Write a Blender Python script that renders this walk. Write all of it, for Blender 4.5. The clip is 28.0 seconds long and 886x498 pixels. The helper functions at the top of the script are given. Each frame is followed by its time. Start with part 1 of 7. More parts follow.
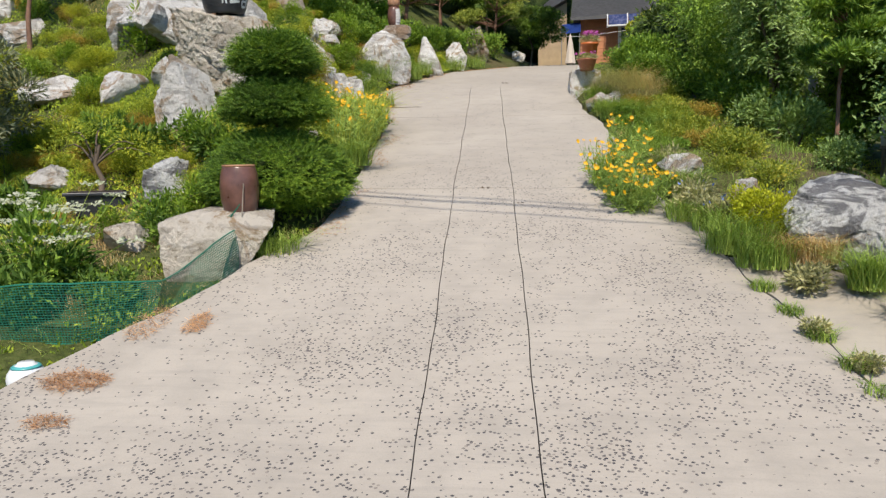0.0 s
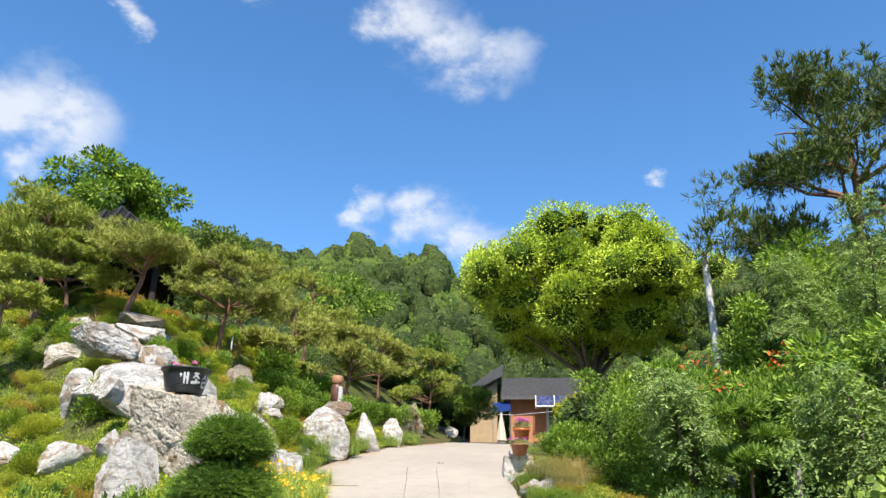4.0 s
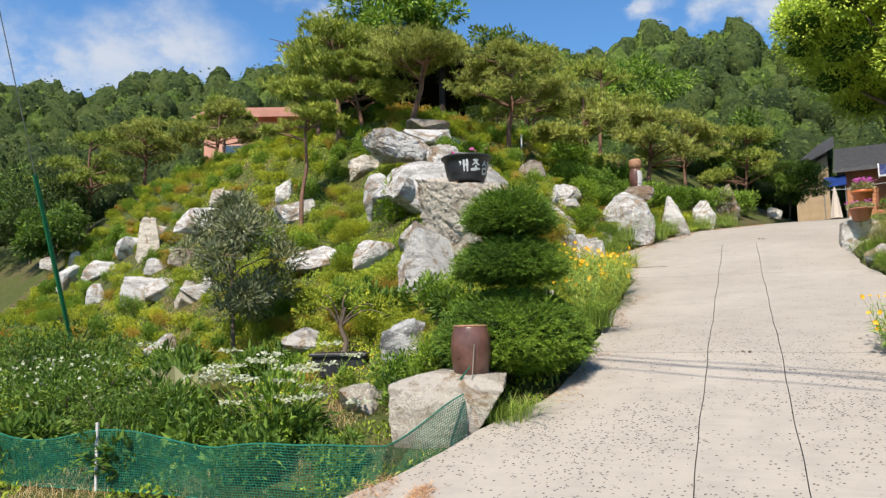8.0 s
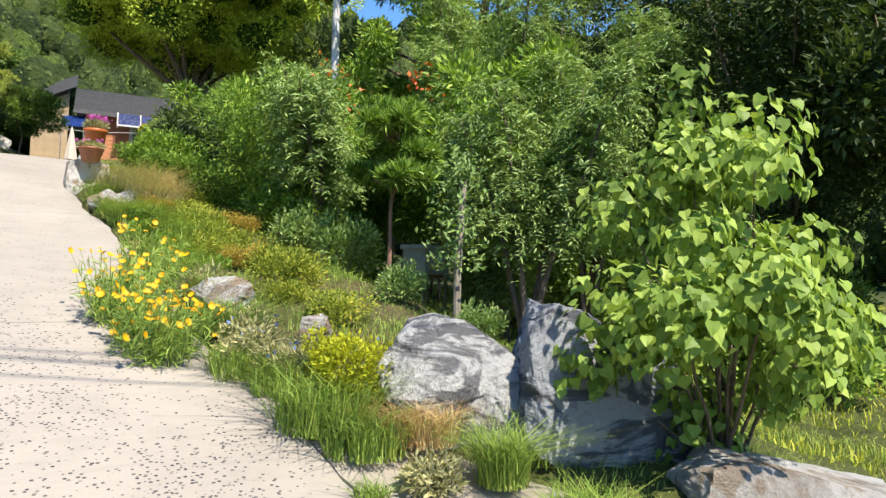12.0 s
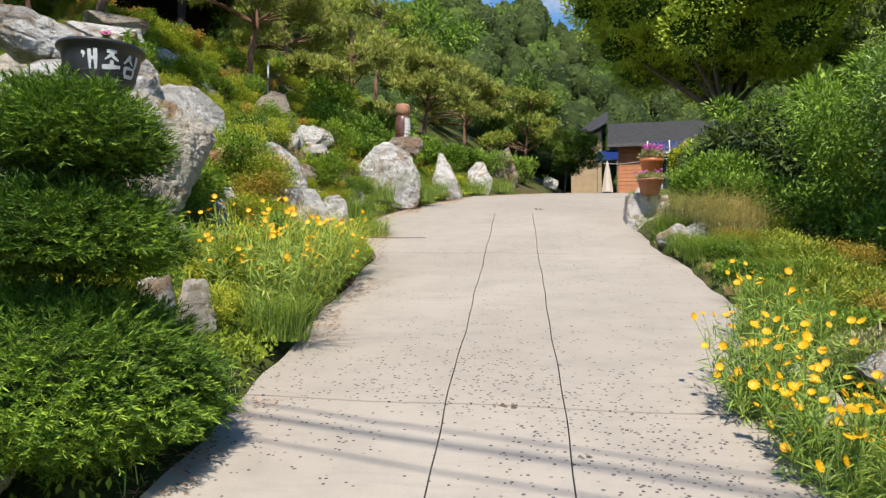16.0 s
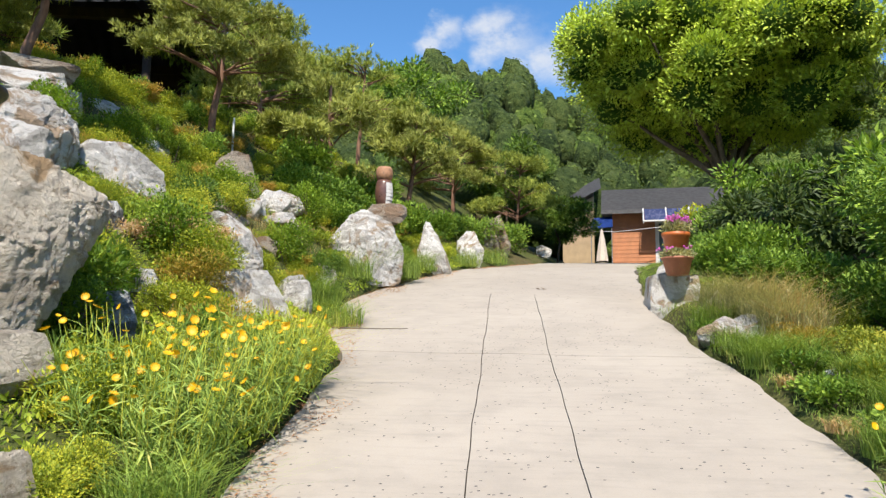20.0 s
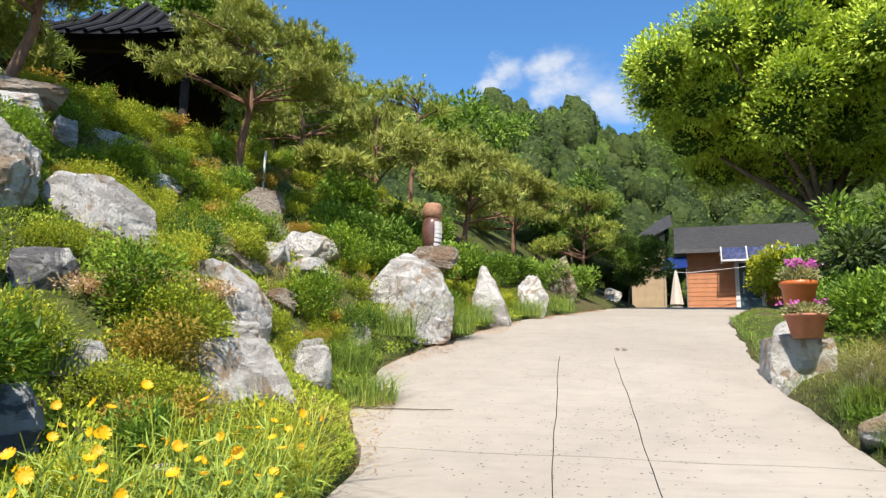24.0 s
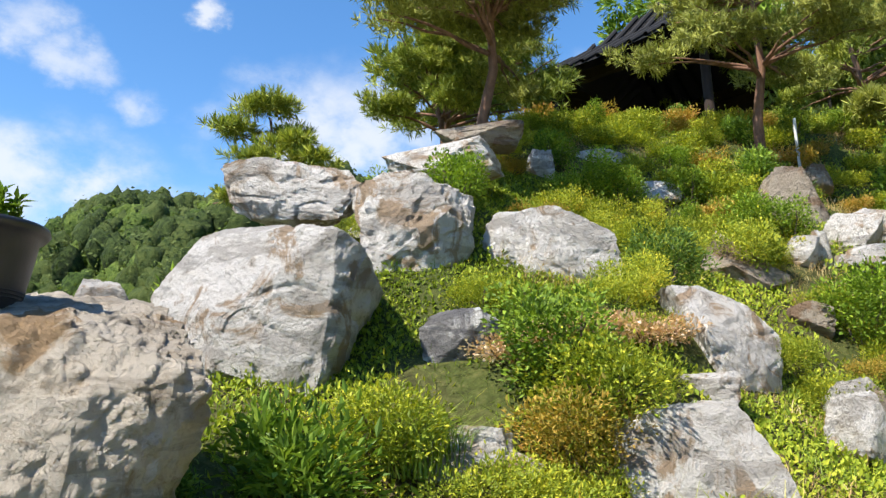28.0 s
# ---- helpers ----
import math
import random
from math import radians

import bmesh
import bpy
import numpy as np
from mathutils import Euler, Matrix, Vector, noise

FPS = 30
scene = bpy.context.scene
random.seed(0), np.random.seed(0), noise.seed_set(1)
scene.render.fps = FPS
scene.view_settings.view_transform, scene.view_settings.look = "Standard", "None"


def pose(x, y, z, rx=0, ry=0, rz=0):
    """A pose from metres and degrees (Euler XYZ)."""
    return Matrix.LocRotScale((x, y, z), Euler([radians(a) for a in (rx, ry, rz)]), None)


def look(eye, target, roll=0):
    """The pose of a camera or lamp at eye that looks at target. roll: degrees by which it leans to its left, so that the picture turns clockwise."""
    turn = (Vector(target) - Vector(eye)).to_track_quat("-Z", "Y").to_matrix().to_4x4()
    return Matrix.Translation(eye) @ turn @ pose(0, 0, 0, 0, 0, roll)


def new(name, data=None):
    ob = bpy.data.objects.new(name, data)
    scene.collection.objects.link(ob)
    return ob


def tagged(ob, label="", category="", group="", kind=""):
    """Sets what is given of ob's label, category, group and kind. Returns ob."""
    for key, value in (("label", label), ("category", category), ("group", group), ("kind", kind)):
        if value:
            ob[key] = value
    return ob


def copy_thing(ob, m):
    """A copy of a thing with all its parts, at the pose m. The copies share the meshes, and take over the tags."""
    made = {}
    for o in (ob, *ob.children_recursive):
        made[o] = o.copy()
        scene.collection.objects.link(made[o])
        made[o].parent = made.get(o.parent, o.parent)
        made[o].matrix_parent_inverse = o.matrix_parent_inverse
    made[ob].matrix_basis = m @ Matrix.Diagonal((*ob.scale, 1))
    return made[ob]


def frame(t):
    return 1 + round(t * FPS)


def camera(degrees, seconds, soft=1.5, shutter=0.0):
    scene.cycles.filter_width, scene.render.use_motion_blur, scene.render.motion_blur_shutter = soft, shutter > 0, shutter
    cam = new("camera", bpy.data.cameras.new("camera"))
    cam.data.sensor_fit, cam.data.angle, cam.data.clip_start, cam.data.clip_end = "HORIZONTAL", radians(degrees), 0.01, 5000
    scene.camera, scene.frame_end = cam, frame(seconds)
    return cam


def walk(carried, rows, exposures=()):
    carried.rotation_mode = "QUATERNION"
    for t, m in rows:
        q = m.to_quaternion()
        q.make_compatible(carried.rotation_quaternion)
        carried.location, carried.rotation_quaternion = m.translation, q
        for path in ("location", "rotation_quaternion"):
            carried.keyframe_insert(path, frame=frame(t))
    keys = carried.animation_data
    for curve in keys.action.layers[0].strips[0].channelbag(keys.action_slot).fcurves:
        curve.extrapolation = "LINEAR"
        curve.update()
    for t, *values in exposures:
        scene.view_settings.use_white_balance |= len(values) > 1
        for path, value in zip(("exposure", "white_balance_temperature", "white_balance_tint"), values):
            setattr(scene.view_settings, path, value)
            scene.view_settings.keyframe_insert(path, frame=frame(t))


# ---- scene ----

SKY_SAT, SKY_VAL = 1.22, 1.3
EXPOSURES = [(0.0, 0.35), (1.0, 0.45), (2.0, 0.98), (5.0, 0.88), (8.0, 0.56), (9.0, 0.30), (10.0, 0.28), (11.0, 0.62), (13.5, 1.03), (14.0, 0.96), (15.0, 0.70), (16.0, 0.50), (17.0, 0.52), (18.0, 0.70), (19.0, 0.76), (20.0, 0.74), (23.5, 0.78), (25.0, 0.85), (28.0, 0.95)]
cam = camera(61.5, 28.0, soft=1.4)
PATH = [
    (0, (1.088, 0.284, 1.498), (0.889, 2.26, 1.264), -1.0),
    (0.5, (0.999, 0.206, 1.434), (0.902, 2.197, 1.272), -0.6),
    (1, (0.988, 0.108, 1.455), (0.981, 2.108, 1.447), -0.3),
    (1.5, (0.996, 0.064, 1.508), (1.049, 2.044, 1.785), 0.3),
    (2, (1.02, 0.044, 1.551), (1.086, 1.976, 2.064), 0.9),
    (2.5, (1.000, -0.060, 1.580), (1.086, 1.829, 2.231), 1.0),
    (4.5, (0.972, -0.334, 1.659), (0.816, 1.524, 2.382), 0.9),
    (5, (1.06, -0.374, 1.632), (0.662, 1.447, 2.356), 0.5),
    (5.5, (0.962, -0.438, 1.647), (0.363, 1.332, 2.359), -0.4),
    (6, (0.949, -0.47, 1.595), (0.206, 1.26, 2.269), -1.1),
    (6.5, (0.963, -0.267, 1.642), (0.142, 1.472, 2.192), -1.8),
    (7, (0.981, 0.092, 1.49), (0.125, 1.854, 1.91), -2.1),
    (7.5, (0.982, 0.498, 1.46), (0.116, 2.278, 1.745), -1.4),
    (8, (1.037, 0.744, 1.453), (0.228, 2.56, 1.673), -1.1),
    (8.5, (1.085, 0.975, 1.447), (0.475, 2.873, 1.613), -0.9),
    (9, (1.132, 1.22, 1.464), (0.816, 3.191, 1.579), -0.6),
    (9.5, (1.24, 1.465, 1.437), (1.189, 3.463, 1.531), 0.0),
    (10, (1.323, 1.623, 1.442), (1.549, 3.608, 1.52), 0.7),
    (10.5, (1.454, 1.796, 1.485), (1.992, 3.721, 1.55), 1.0),
    (11, (1.348, 2.047, 1.516), (2.245, 3.833, 1.587), 1.5),
    (11.5, (1.302, 2.277, 1.569), (2.301, 4.008, 1.632), 1.3),
    (13.5, (1.24, 2.968, 1.564), (2.313, 4.648, 1.726), 4.0),
    (14, (1.179, 3.221, 1.565), (2.157, 4.956, 1.739), 4.8),
    (14.5, (1.225, 3.516, 1.64), (1.928, 5.384, 1.767), 2.6),
    (15, (1.083, 3.709, 1.694), (1.486, 5.665, 1.811), 2.1),
    (15.5, (0.997, 3.853, 1.707), (1.014, 5.85, 1.814), 1.3),
    (16, (0.949, 3.99, 1.81), (0.678, 5.969, 1.913), 0.5),
    (16.5, (0.861, 4.178, 1.84), (0.355, 6.11, 1.945), 0.3),
    (17, (0.754, 4.398, 1.902), (0.174, 6.309, 2.017), -0.1),
    (17.5, (0.747, 4.644, 1.939), (0.144, 6.546, 2.071), -0.4),
    (18, (0.766, 4.836, 2.019), (0.155, 6.733, 2.183), -0.7),
    (18.5, (0.773, 5.011, 2.065), (0.167, 6.907, 2.261), -0.5),
    (19, (0.756, 5.199, 2.086), (0.241, 7.118, 2.309), -0.2),
    (19.5, (0.787, 5.459, 2.146), (0.446, 7.414, 2.397), -0.1),
    (20, (0.718, 5.689, 2.203), (0.483, 7.657, 2.477), 0.7),
    (20.5, (0.644, 5.896, 2.278), (0.468, 7.866, 2.574), 1.3),
    (21, (0.633, 6.158, 2.29), (0.492, 8.129, 2.598), 1.6),
    (21.5, (0.659, 6.389, 2.352), (0.534, 8.359, 2.674), 1.6),
    (23.5, (0.716, 7.2, 2.519), (0.538, 9.159, 2.882), 1.1),
    (24, (0.565, 7.354, 2.577), (0.169, 9.278, 2.952), 1.2),
    (24.5, (0.481, 7.495, 2.611), (-0.332, 9.285, 2.98), 2.6),
    (25, (0.398, 7.684, 2.661), (-0.762, 9.269, 3.039), 3.4),
    (25.5, (0.345, 7.855, 2.71), (-1.066, 9.221, 3.09), 1.9),
    (26, (0.368, 8.038, 2.751), (-1.238, 9.169, 3.127), 0.9),
    (26.5, (0.431, 8.304, 2.828), (-1.256, 9.311, 3.203), -0.2),
    (27, (0.438, 8.621, 2.904), (-1.263, 9.603, 3.283), -1.1),
    (27.5, (0.48, 8.945, 2.937), (-1.216, 9.934, 3.32), -1.7),
    (28, (0.503, 9.155, 2.984), (-1.138, 10.232, 3.365), -1.9),
]
walk(cam, [(t, look(eye, target, roll)) for t, eye, target, roll in PATH], exposures=EXPOSURES)

# ---- light: blue summer sky with a few clouds, sun high behind the walker ----
TO_SUN = Vector((0.35, -4.4, 6.0)).normalized()
SUN_EL = math.asin(TO_SUN.z)
SUN_AZ = math.atan2(TO_SUN.x, TO_SUN.y)

sun_data = bpy.data.lights.new("sun", "SUN")
sun_data.energy, sun_data.angle, sun_data.color = 5.0, radians(0.55), (1.0, 0.905, 0.775)
sun = new("sun", sun_data)
sun.matrix_world = look(TO_SUN * 50, (0, 0, 0))


def nodes_of(tree):
    tree.nodes.clear()

    def node(kind, ins=None, **props):
        n = tree.nodes.new(kind)
        if "operation" in props:
            n.operation = props["operation"]
        if "data_type" in props:
            n.data_type = props["data_type"]
        if "blend_type" in props:
            n.blend_type = props["blend_type"]
        if "feature" in props:
            n.feature = props["feature"]
        if "interpolation_type" in props:
            n.interpolation_type = props["interpolation_type"]
        if "clamp" in props:
            n.clamp = props["clamp"]
        for k, v in (ins or {}).items():
            if isinstance(v, bpy.types.NodeSocket):
                tree.links.new(v, n.inputs[k])
            else:
                n.inputs[k].default_value = v
        return n

    return node


def heading(az, el):
    """A way from degrees to the left of +y and degrees up."""
    a, e = radians(az), radians(el)
    return (-math.sin(a) * math.cos(e), math.cos(a) * math.cos(e), math.sin(e))


CLOUDS = [  # degrees to the left, degrees up, size
    (34, 27.5, 0.09), (30.5, 27, 0.09), (32.6, 24.0, 0.06), (44, 20.5, 0.12), (48, 19, 0.13), (53, 18, 0.14), (19.6, 38.3, 0.045), (27.9, 35.2, 0.03), (3.5, 38.6, 0.08), (0.5, 37, 0.08), (-3, 35, 0.08),
    (0.8, 23.1, 0.075), (-2.7, 22, 0.08), (5.4, 24, 0.05), (-18, 25.4, 0.025), (67, 20.5, 0.17), (62, 20, 0.16), (89, 14.5, 0.17), (82, 14.5, 0.15), (87.5, 25, 0.06), (85, 23.3, 0.055), (80.5, 21.5, 0.06), (75, 28.6, 0.04),
    (120, 24, 0.2), (150, 30, 0.2), (-60, 30, 0.2), (-100, 26, 0.2), (190, 30, 0.25),
]
world = bpy.data.worlds.new("world")
scene.world = world
world.use_nodes = True
node = nodes_of(world.node_tree)
sky = node("ShaderNodeTexSky")
sky.sky_type, sky.sun_disc, sky.sun_elevation, sky.sun_rotation = "NISHITA", False, SUN_EL, SUN_AZ
sky.air_density, sky.dust_density, sky.ozone_density = 1.0, 0.3, 3.0
way = node("ShaderNodeTexCoord").outputs["Generated"]
flat = node("ShaderNodeVectorMath", {0: way, 1: (1.0, 1.0, 1.5)}, operation="MULTIPLY").outputs[0]
warp = node("ShaderNodeTexNoise", {"Vector": flat, "Scale": 7.0, "Detail": 6.0, "Roughness": 0.6}).outputs["Color"]
warp = node("ShaderNodeVectorMath", {0: warp, 1: (0.5, 0.5, 0.5)}, operation="SUBTRACT").outputs[0]
bent = node("ShaderNodeVectorMath", {0: warp, "Scale": 0.2, }, operation="SCALE").outputs[0]
bent = node("ShaderNodeVectorMath", {0: flat, 1: bent}).outputs[0]
mask = None
for az, el, size in CLOUDS:
    c = heading(az, el)
    gap = node("ShaderNodeVectorMath", {0: bent, 1: (c[0], c[1], c[2] * 1.5)}, operation="DISTANCE").outputs["Value"]
    one = node("ShaderNodeMapRange", {"Value": gap, "From Min": size, "From Max": 0.0}, clamp=True).outputs[0]
    mask = one if mask is None else node("ShaderNodeMath", {0: mask, 1: one}, operation="MAXIMUM").outputs[0]
fleck = node("ShaderNodeTexNoise", {"Vector": flat, "Scale": 14.0, "Detail": 7.0, "Roughness": 0.6}).outputs["Fac"]
fleck = node("ShaderNodeMapRange", {"Value": fleck, "From Min": 0.3, "From Max": 0.7, "To Min": 0.35, "To Max": 1.5}).outputs[0]
cover = node("ShaderNodeMath", {0: mask, 1: fleck}, operation="MULTIPLY").outputs[0]
cover = node("ShaderNodeMapRange", {"Value": cover, "From Min": 0.05, "From Max": 1.0, "To Max": 0.8}, interpolation_type="SMOOTHSTEP").outputs[0]
blue = node("ShaderNodeHueSaturation", {"Saturation": SKY_SAT, "Value": SKY_VAL, "Color": sky.outputs[0]}).outputs[0]
cloudy = node("ShaderNodeMix", {"Factor": cover, 6: blue, 7: (5.2, 5.35, 5.6, 1)}, data_type="RGBA").outputs[2]
back = node("ShaderNodeBackground", {"Color": cloudy, "Strength": 0.098})
node("ShaderNodeOutputWorld", {"Surface": back.outputs[0]})

# ---- materials ----


def shader(name):
    mat = bpy.data.materials.new(name)
    mat.use_nodes = True
    return mat, nodes_of(mat.node_tree)


def ramp(node, fac, stops):
    n = node("ShaderNodeValToRGB", {"Fac": fac})
    el = n.color_ramp.elements
    while len(el) < len(stops):
        el.new(0.5)
    for e, (p, c) in zip(el, stops):
        e.position, e.color = p, (*c, 1)
    return n.outputs[0]


def mix(node, fac, a, b, kind="MIX"):
    ins = {"Factor": fac}
    ins[6] = a if isinstance(a, bpy.types.NodeSocket) else (*a, 1)
    ins[7] = b if isinstance(b, bpy.types.NodeSocket) else (*b, 1)
    return node("ShaderNodeMix", ins, data_type="RGBA", blend_type=kind).outputs[2]


def noise_of(node, vec, scale, detail=4.0, rough=0.55, distort=0.0):
    return node("ShaderNodeTexNoise", {"Vector": vec, "Scale": scale, "Detail": detail, "Roughness": rough, "Distortion": distort}).outputs["Fac"]


def spread(node, v, a, b, c=0.0, d=1.0):
    return node("ShaderNodeMapRange", {"Value": v, "From Min": a, "From Max": b, "To Min": c, "To Max": d}).outputs[0]


def bump_of(node, height, strength, distance):
    return node("ShaderNodeBump", {"Height": height, "Strength": strength, "Distance": distance}).outputs[0]


def finish(node, color, rough, normal=None, metal=0.0, through_light=0.0, spec=0.5):
    ins = {"Base Color": color if isinstance(color, bpy.types.NodeSocket) else (*color, 1), "Roughness": rough, "Metallic": metal, "Specular IOR Level": spec}
    if normal is not None:
        ins["Normal"] = normal
    bsdf = node("ShaderNodeBsdfPrincipled", ins).outputs[0]
    if through_light:
        lit = mix(node, 1.0, color, (1.0, 1.0, 0.55), "MULTIPLY")
        t = node("ShaderNodeBsdfTranslucent", {"Color": lit}).outputs[0]
        bsdf = node("ShaderNodeMixShader", {0: through_light, 1: bsdf, 2: t}).outputs[0]
    node("ShaderNodeOutputMaterial", {"Surface": bsdf})


def leaf_mat(name, stops, rough=0.45, light=0.3, patch=1.3, own_share=0.55):
    """Foliage: each leaf its own shade, drifting over the plant."""
    mat, node = shader(name)
    own = node("ShaderNodeNewGeometry").outputs["Random Per Island"]
    pos = node("ShaderNodeTexCoord").outputs["Object"]
    drift = noise_of(node, pos, patch, 3.0)
    plant = node("ShaderNodeObjectInfo").outputs["Random"]
    v = node("ShaderNodeMath", {0: own, 1: own_share}, operation="MULTIPLY").outputs[0]
    w = spread(node, drift, 0.3, 0.7, 0.0, 0.4)
    u = node("ShaderNodeMath", {0: plant, 1: 0.12}, operation="MULTIPLY").outputs[0]
    v = node("ShaderNodeMath", {0: v, 1: w}).outputs[0]
    v = node("ShaderNodeMath", {0: v, 1: u}).outputs[0]
    tone = [0.5 + 0.56 * p for p, _ in stops]
    stops = [(p, (min(0.82, c[0] * 1.08 * k), c[1] * k, c[2] * k)) for (p, c), k in zip(stops, tone)]
    finish(node, ramp(node, v, stops), rough + 0.1, None, 0.0, light, 0.25)
    return mat


G = lambda r, g, b: (r, g, b)  # noqa: E731
M = {}
M["yew"] = leaf_mat("yew_needles", [(0.0, G(0.025, 0.06, 0.010)), (0.5, G(0.10, 0.22, 0.025)), (1.0, G(0.36, 0.54, 0.05))], 0.5, 0.15)
M["box"] = leaf_mat("boxwood_leaves", [(0.0, G(0.06, 0.13, 0.017)), (0.5, G(0.17, 0.31, 0.03)), (1.0, G(0.38, 0.55, 0.05))])
M["azalea"] = leaf_mat("azalea_leaves", [(0.0, G(0.12, 0.22, 0.024)), (0.5, G(0.34, 0.46, 0.045)), (0.85, G(0.60, 0.62, 0.055)), (1.0, G(0.70, 0.44, 0.06))])
M["hedge"] = leaf_mat("verge_shrub_leaves", [(0.0, G(0.09, 0.16, 0.02)), (0.5, G(0.26, 0.36, 0.045)), (0.85, G(0.46, 0.48, 0.06)), (1.0, G(0.55, 0.38, 0.06))])
M["rust"] = leaf_mat("azalea_rusty_leaves", [(0.0, G(0.13, 0.15, 0.03)), (0.4, G(0.36, 0.34, 0.05)), (0.75, G(0.54, 0.37, 0.07)), (1.0, G(0.42, 0.21, 0.07))])
M["gold"] = leaf_mat("golden_shrub_leaves", [(0.0, G(0.17, 0.25, 0.02)), (0.5, G(0.46, 0.54, 0.03)), (1.0, G(0.66, 0.68, 0.045))])
M["broad"] = leaf_mat("broadleaf", [(0.0, G(0.055, 0.13, 0.02)), (0.5, G(0.16, 0.31, 0.04)), (1.0, G(0.38, 0.55, 0.075))])
M["deep"] = leaf_mat("deep_green_leaves", [(0.0, G(0.040, 0.095, 0.019)), (0.5, G(0.107, 0.211, 0.035)), (1.0, G(0.239, 0.379, 0.056))])
M["heart"] = leaf_mat("heart_leaves", [(0.0, G(0.13, 0.25, 0.04)), (0.5, G(0.28, 0.45, 0.08)), (1.0, G(0.48, 0.63, 0.14))], 0.4, 0.4)
M["sophora"] = leaf_mat("golden_tree_leaves", [(0.0, G(0.11, 0.22, 0.03)), (0.4, G(0.45, 0.64, 0.07)), (1.0, G(0.78, 0.90, 0.11))], 0.45, 0.16, 0.6, 0.4)
M["pine"] = leaf_mat("pine_needles", [(0.0, G(0.10, 0.17, 0.03)), (0.5, G(0.25, 0.35, 0.06)), (1.0, G(0.50, 0.56, 0.10))], 0.5, 0.2)
M["pine_brown"] = leaf_mat("dull_pine_needles", [(0.0, G(0.11, 0.15, 0.035)), (0.5, G(0.29, 0.35, 0.075)), (1.0, G(0.44, 0.50, 0.11))], 0.5, 0.2)
# near-black green: the shade inside the yew's tiers, put into a colour
M["yew_shade"] = leaf_mat("yew_inner_shade", [(0.0, G(0.016, 0.030, 0.007)), (1.0, G(0.039, 0.067, 0.015))], 0.8, 0.0, 9.0)
M["grey"] = leaf_mat("grey_leaves", [(0.0, G(0.160, 0.190, 0.080)), (0.5, G(0.373, 0.400, 0.193)), (1.0, G(0.719, 0.695, 0.352))])
M["grass"] = leaf_mat("grass_blades", [(0.0, G(0.08, 0.17, 0.03)), (0.5, G(0.24, 0.40, 0.07)), (0.85, G(0.42, 0.56, 0.12)), (1.0, G(0.60, 0.54, 0.18))])
M["lush"] = leaf_mat("lime_grass_blades", [(0.0, G(0.22, 0.32, 0.030)), (0.5, G(0.48, 0.57, 0.055)), (1.0, G(0.70, 0.70, 0.13))])
M["dry"] = leaf_mat("dry_grass", [(0.0, G(0.40, 0.25, 0.10)), (0.5, G(0.70, 0.50, 0.24)), (1.0, G(0.800, 0.72, 0.42))])
M["hay"] = leaf_mat("brown_clippings", [(0.0, G(0.26, 0.13, 0.06)), (0.5, G(0.46, 0.27, 0.14)), (1.0, G(0.62, 0.42, 0.24))])
M["pink_haze"] = leaf_mat("pink_stonecrop", [(0.0, G(0.426, 0.379, 0.096)), (0.45, G(0.800, 0.548, 0.320)), (1.0, G(0.800, 0.717, 0.607))])
M["cover"] = leaf_mat("ground_cover_leaves", [(0.0, G(0.120, 0.211, 0.022)), (0.5, G(0.267, 0.400, 0.035)), (0.8, G(0.46, 0.56, 0.056)), (1.0, G(0.60, 0.56, 0.080))], 0.5, 0.3, 0.35)
M["ash"] = leaf_mat("ash_leaves", [(0.0, G(0.08, 0.16, 0.045)), (0.5, G(0.23, 0.38, 0.11)), (1.0, G(0.44, 0.60, 0.20))], 0.4, 0.3)
M["olive"] = leaf_mat("silvery_leaves", [(0.0, G(0.09, 0.12, 0.06)), (0.5, G(0.2, 0.25, 0.14)), (1.0, G(0.42, 0.46, 0.28))])
# leaf greens darkened: the woodland's deep shade is put into their colour
M["forest_shade"] = leaf_mat("forest_shade_leaves", [(0.0, G(0.02, 0.045, 0.012)), (0.5, G(0.05, 0.095, 0.025)), (1.0, G(0.12, 0.18, 0.04))])
M["wood_mix"] = leaf_mat("hill_broadleaf", [(0.0, G(0.107, 0.185, 0.0392)), (0.5, G(0.216, 0.328, 0.0607)), (1.0, G(0.378, 0.485, 0.0985))], 0.6, 0.25, 0.05, 0.18)
M["wood_dark"] = leaf_mat("hill_conifer", [(0.0, G(0.0716, 0.128, 0.0351)), (0.5, G(0.144, 0.215, 0.054)), (1.0, G(0.27, 0.313, 0.0824))], 0.6, 0.2, 0.05, 0.18)


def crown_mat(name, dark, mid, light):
    """The mass of a far crown: mottled green, darkened as inner shade, with leafy relief."""
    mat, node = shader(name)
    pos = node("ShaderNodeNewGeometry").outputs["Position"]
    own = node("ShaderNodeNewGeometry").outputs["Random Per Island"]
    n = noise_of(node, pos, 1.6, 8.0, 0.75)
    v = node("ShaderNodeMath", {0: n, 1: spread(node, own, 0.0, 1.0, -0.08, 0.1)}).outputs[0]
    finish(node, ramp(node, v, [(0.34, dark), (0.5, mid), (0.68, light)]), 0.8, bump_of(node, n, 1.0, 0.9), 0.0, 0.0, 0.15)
    return mat


M["wood_mix_core"] = crown_mat("hill_broadleaf_inner_shade", (0.027, 0.054, 0.0108), (0.09, 0.149, 0.027), (0.18, 0.252, 0.0495))
# dark green that paints the shade within the golden tree's crown
M["sophora_shade"] = crown_mat("golden_tree_inner_shade", (0.02, 0.05, 0.006), (0.06, 0.13, 0.012), (0.12, 0.22, 0.02))
M["wood_dark_core"] = crown_mat("hill_conifer_inner_shade", (0.018, 0.036, 0.0108), (0.063, 0.099, 0.0252), (0.117, 0.153, 0.0405))


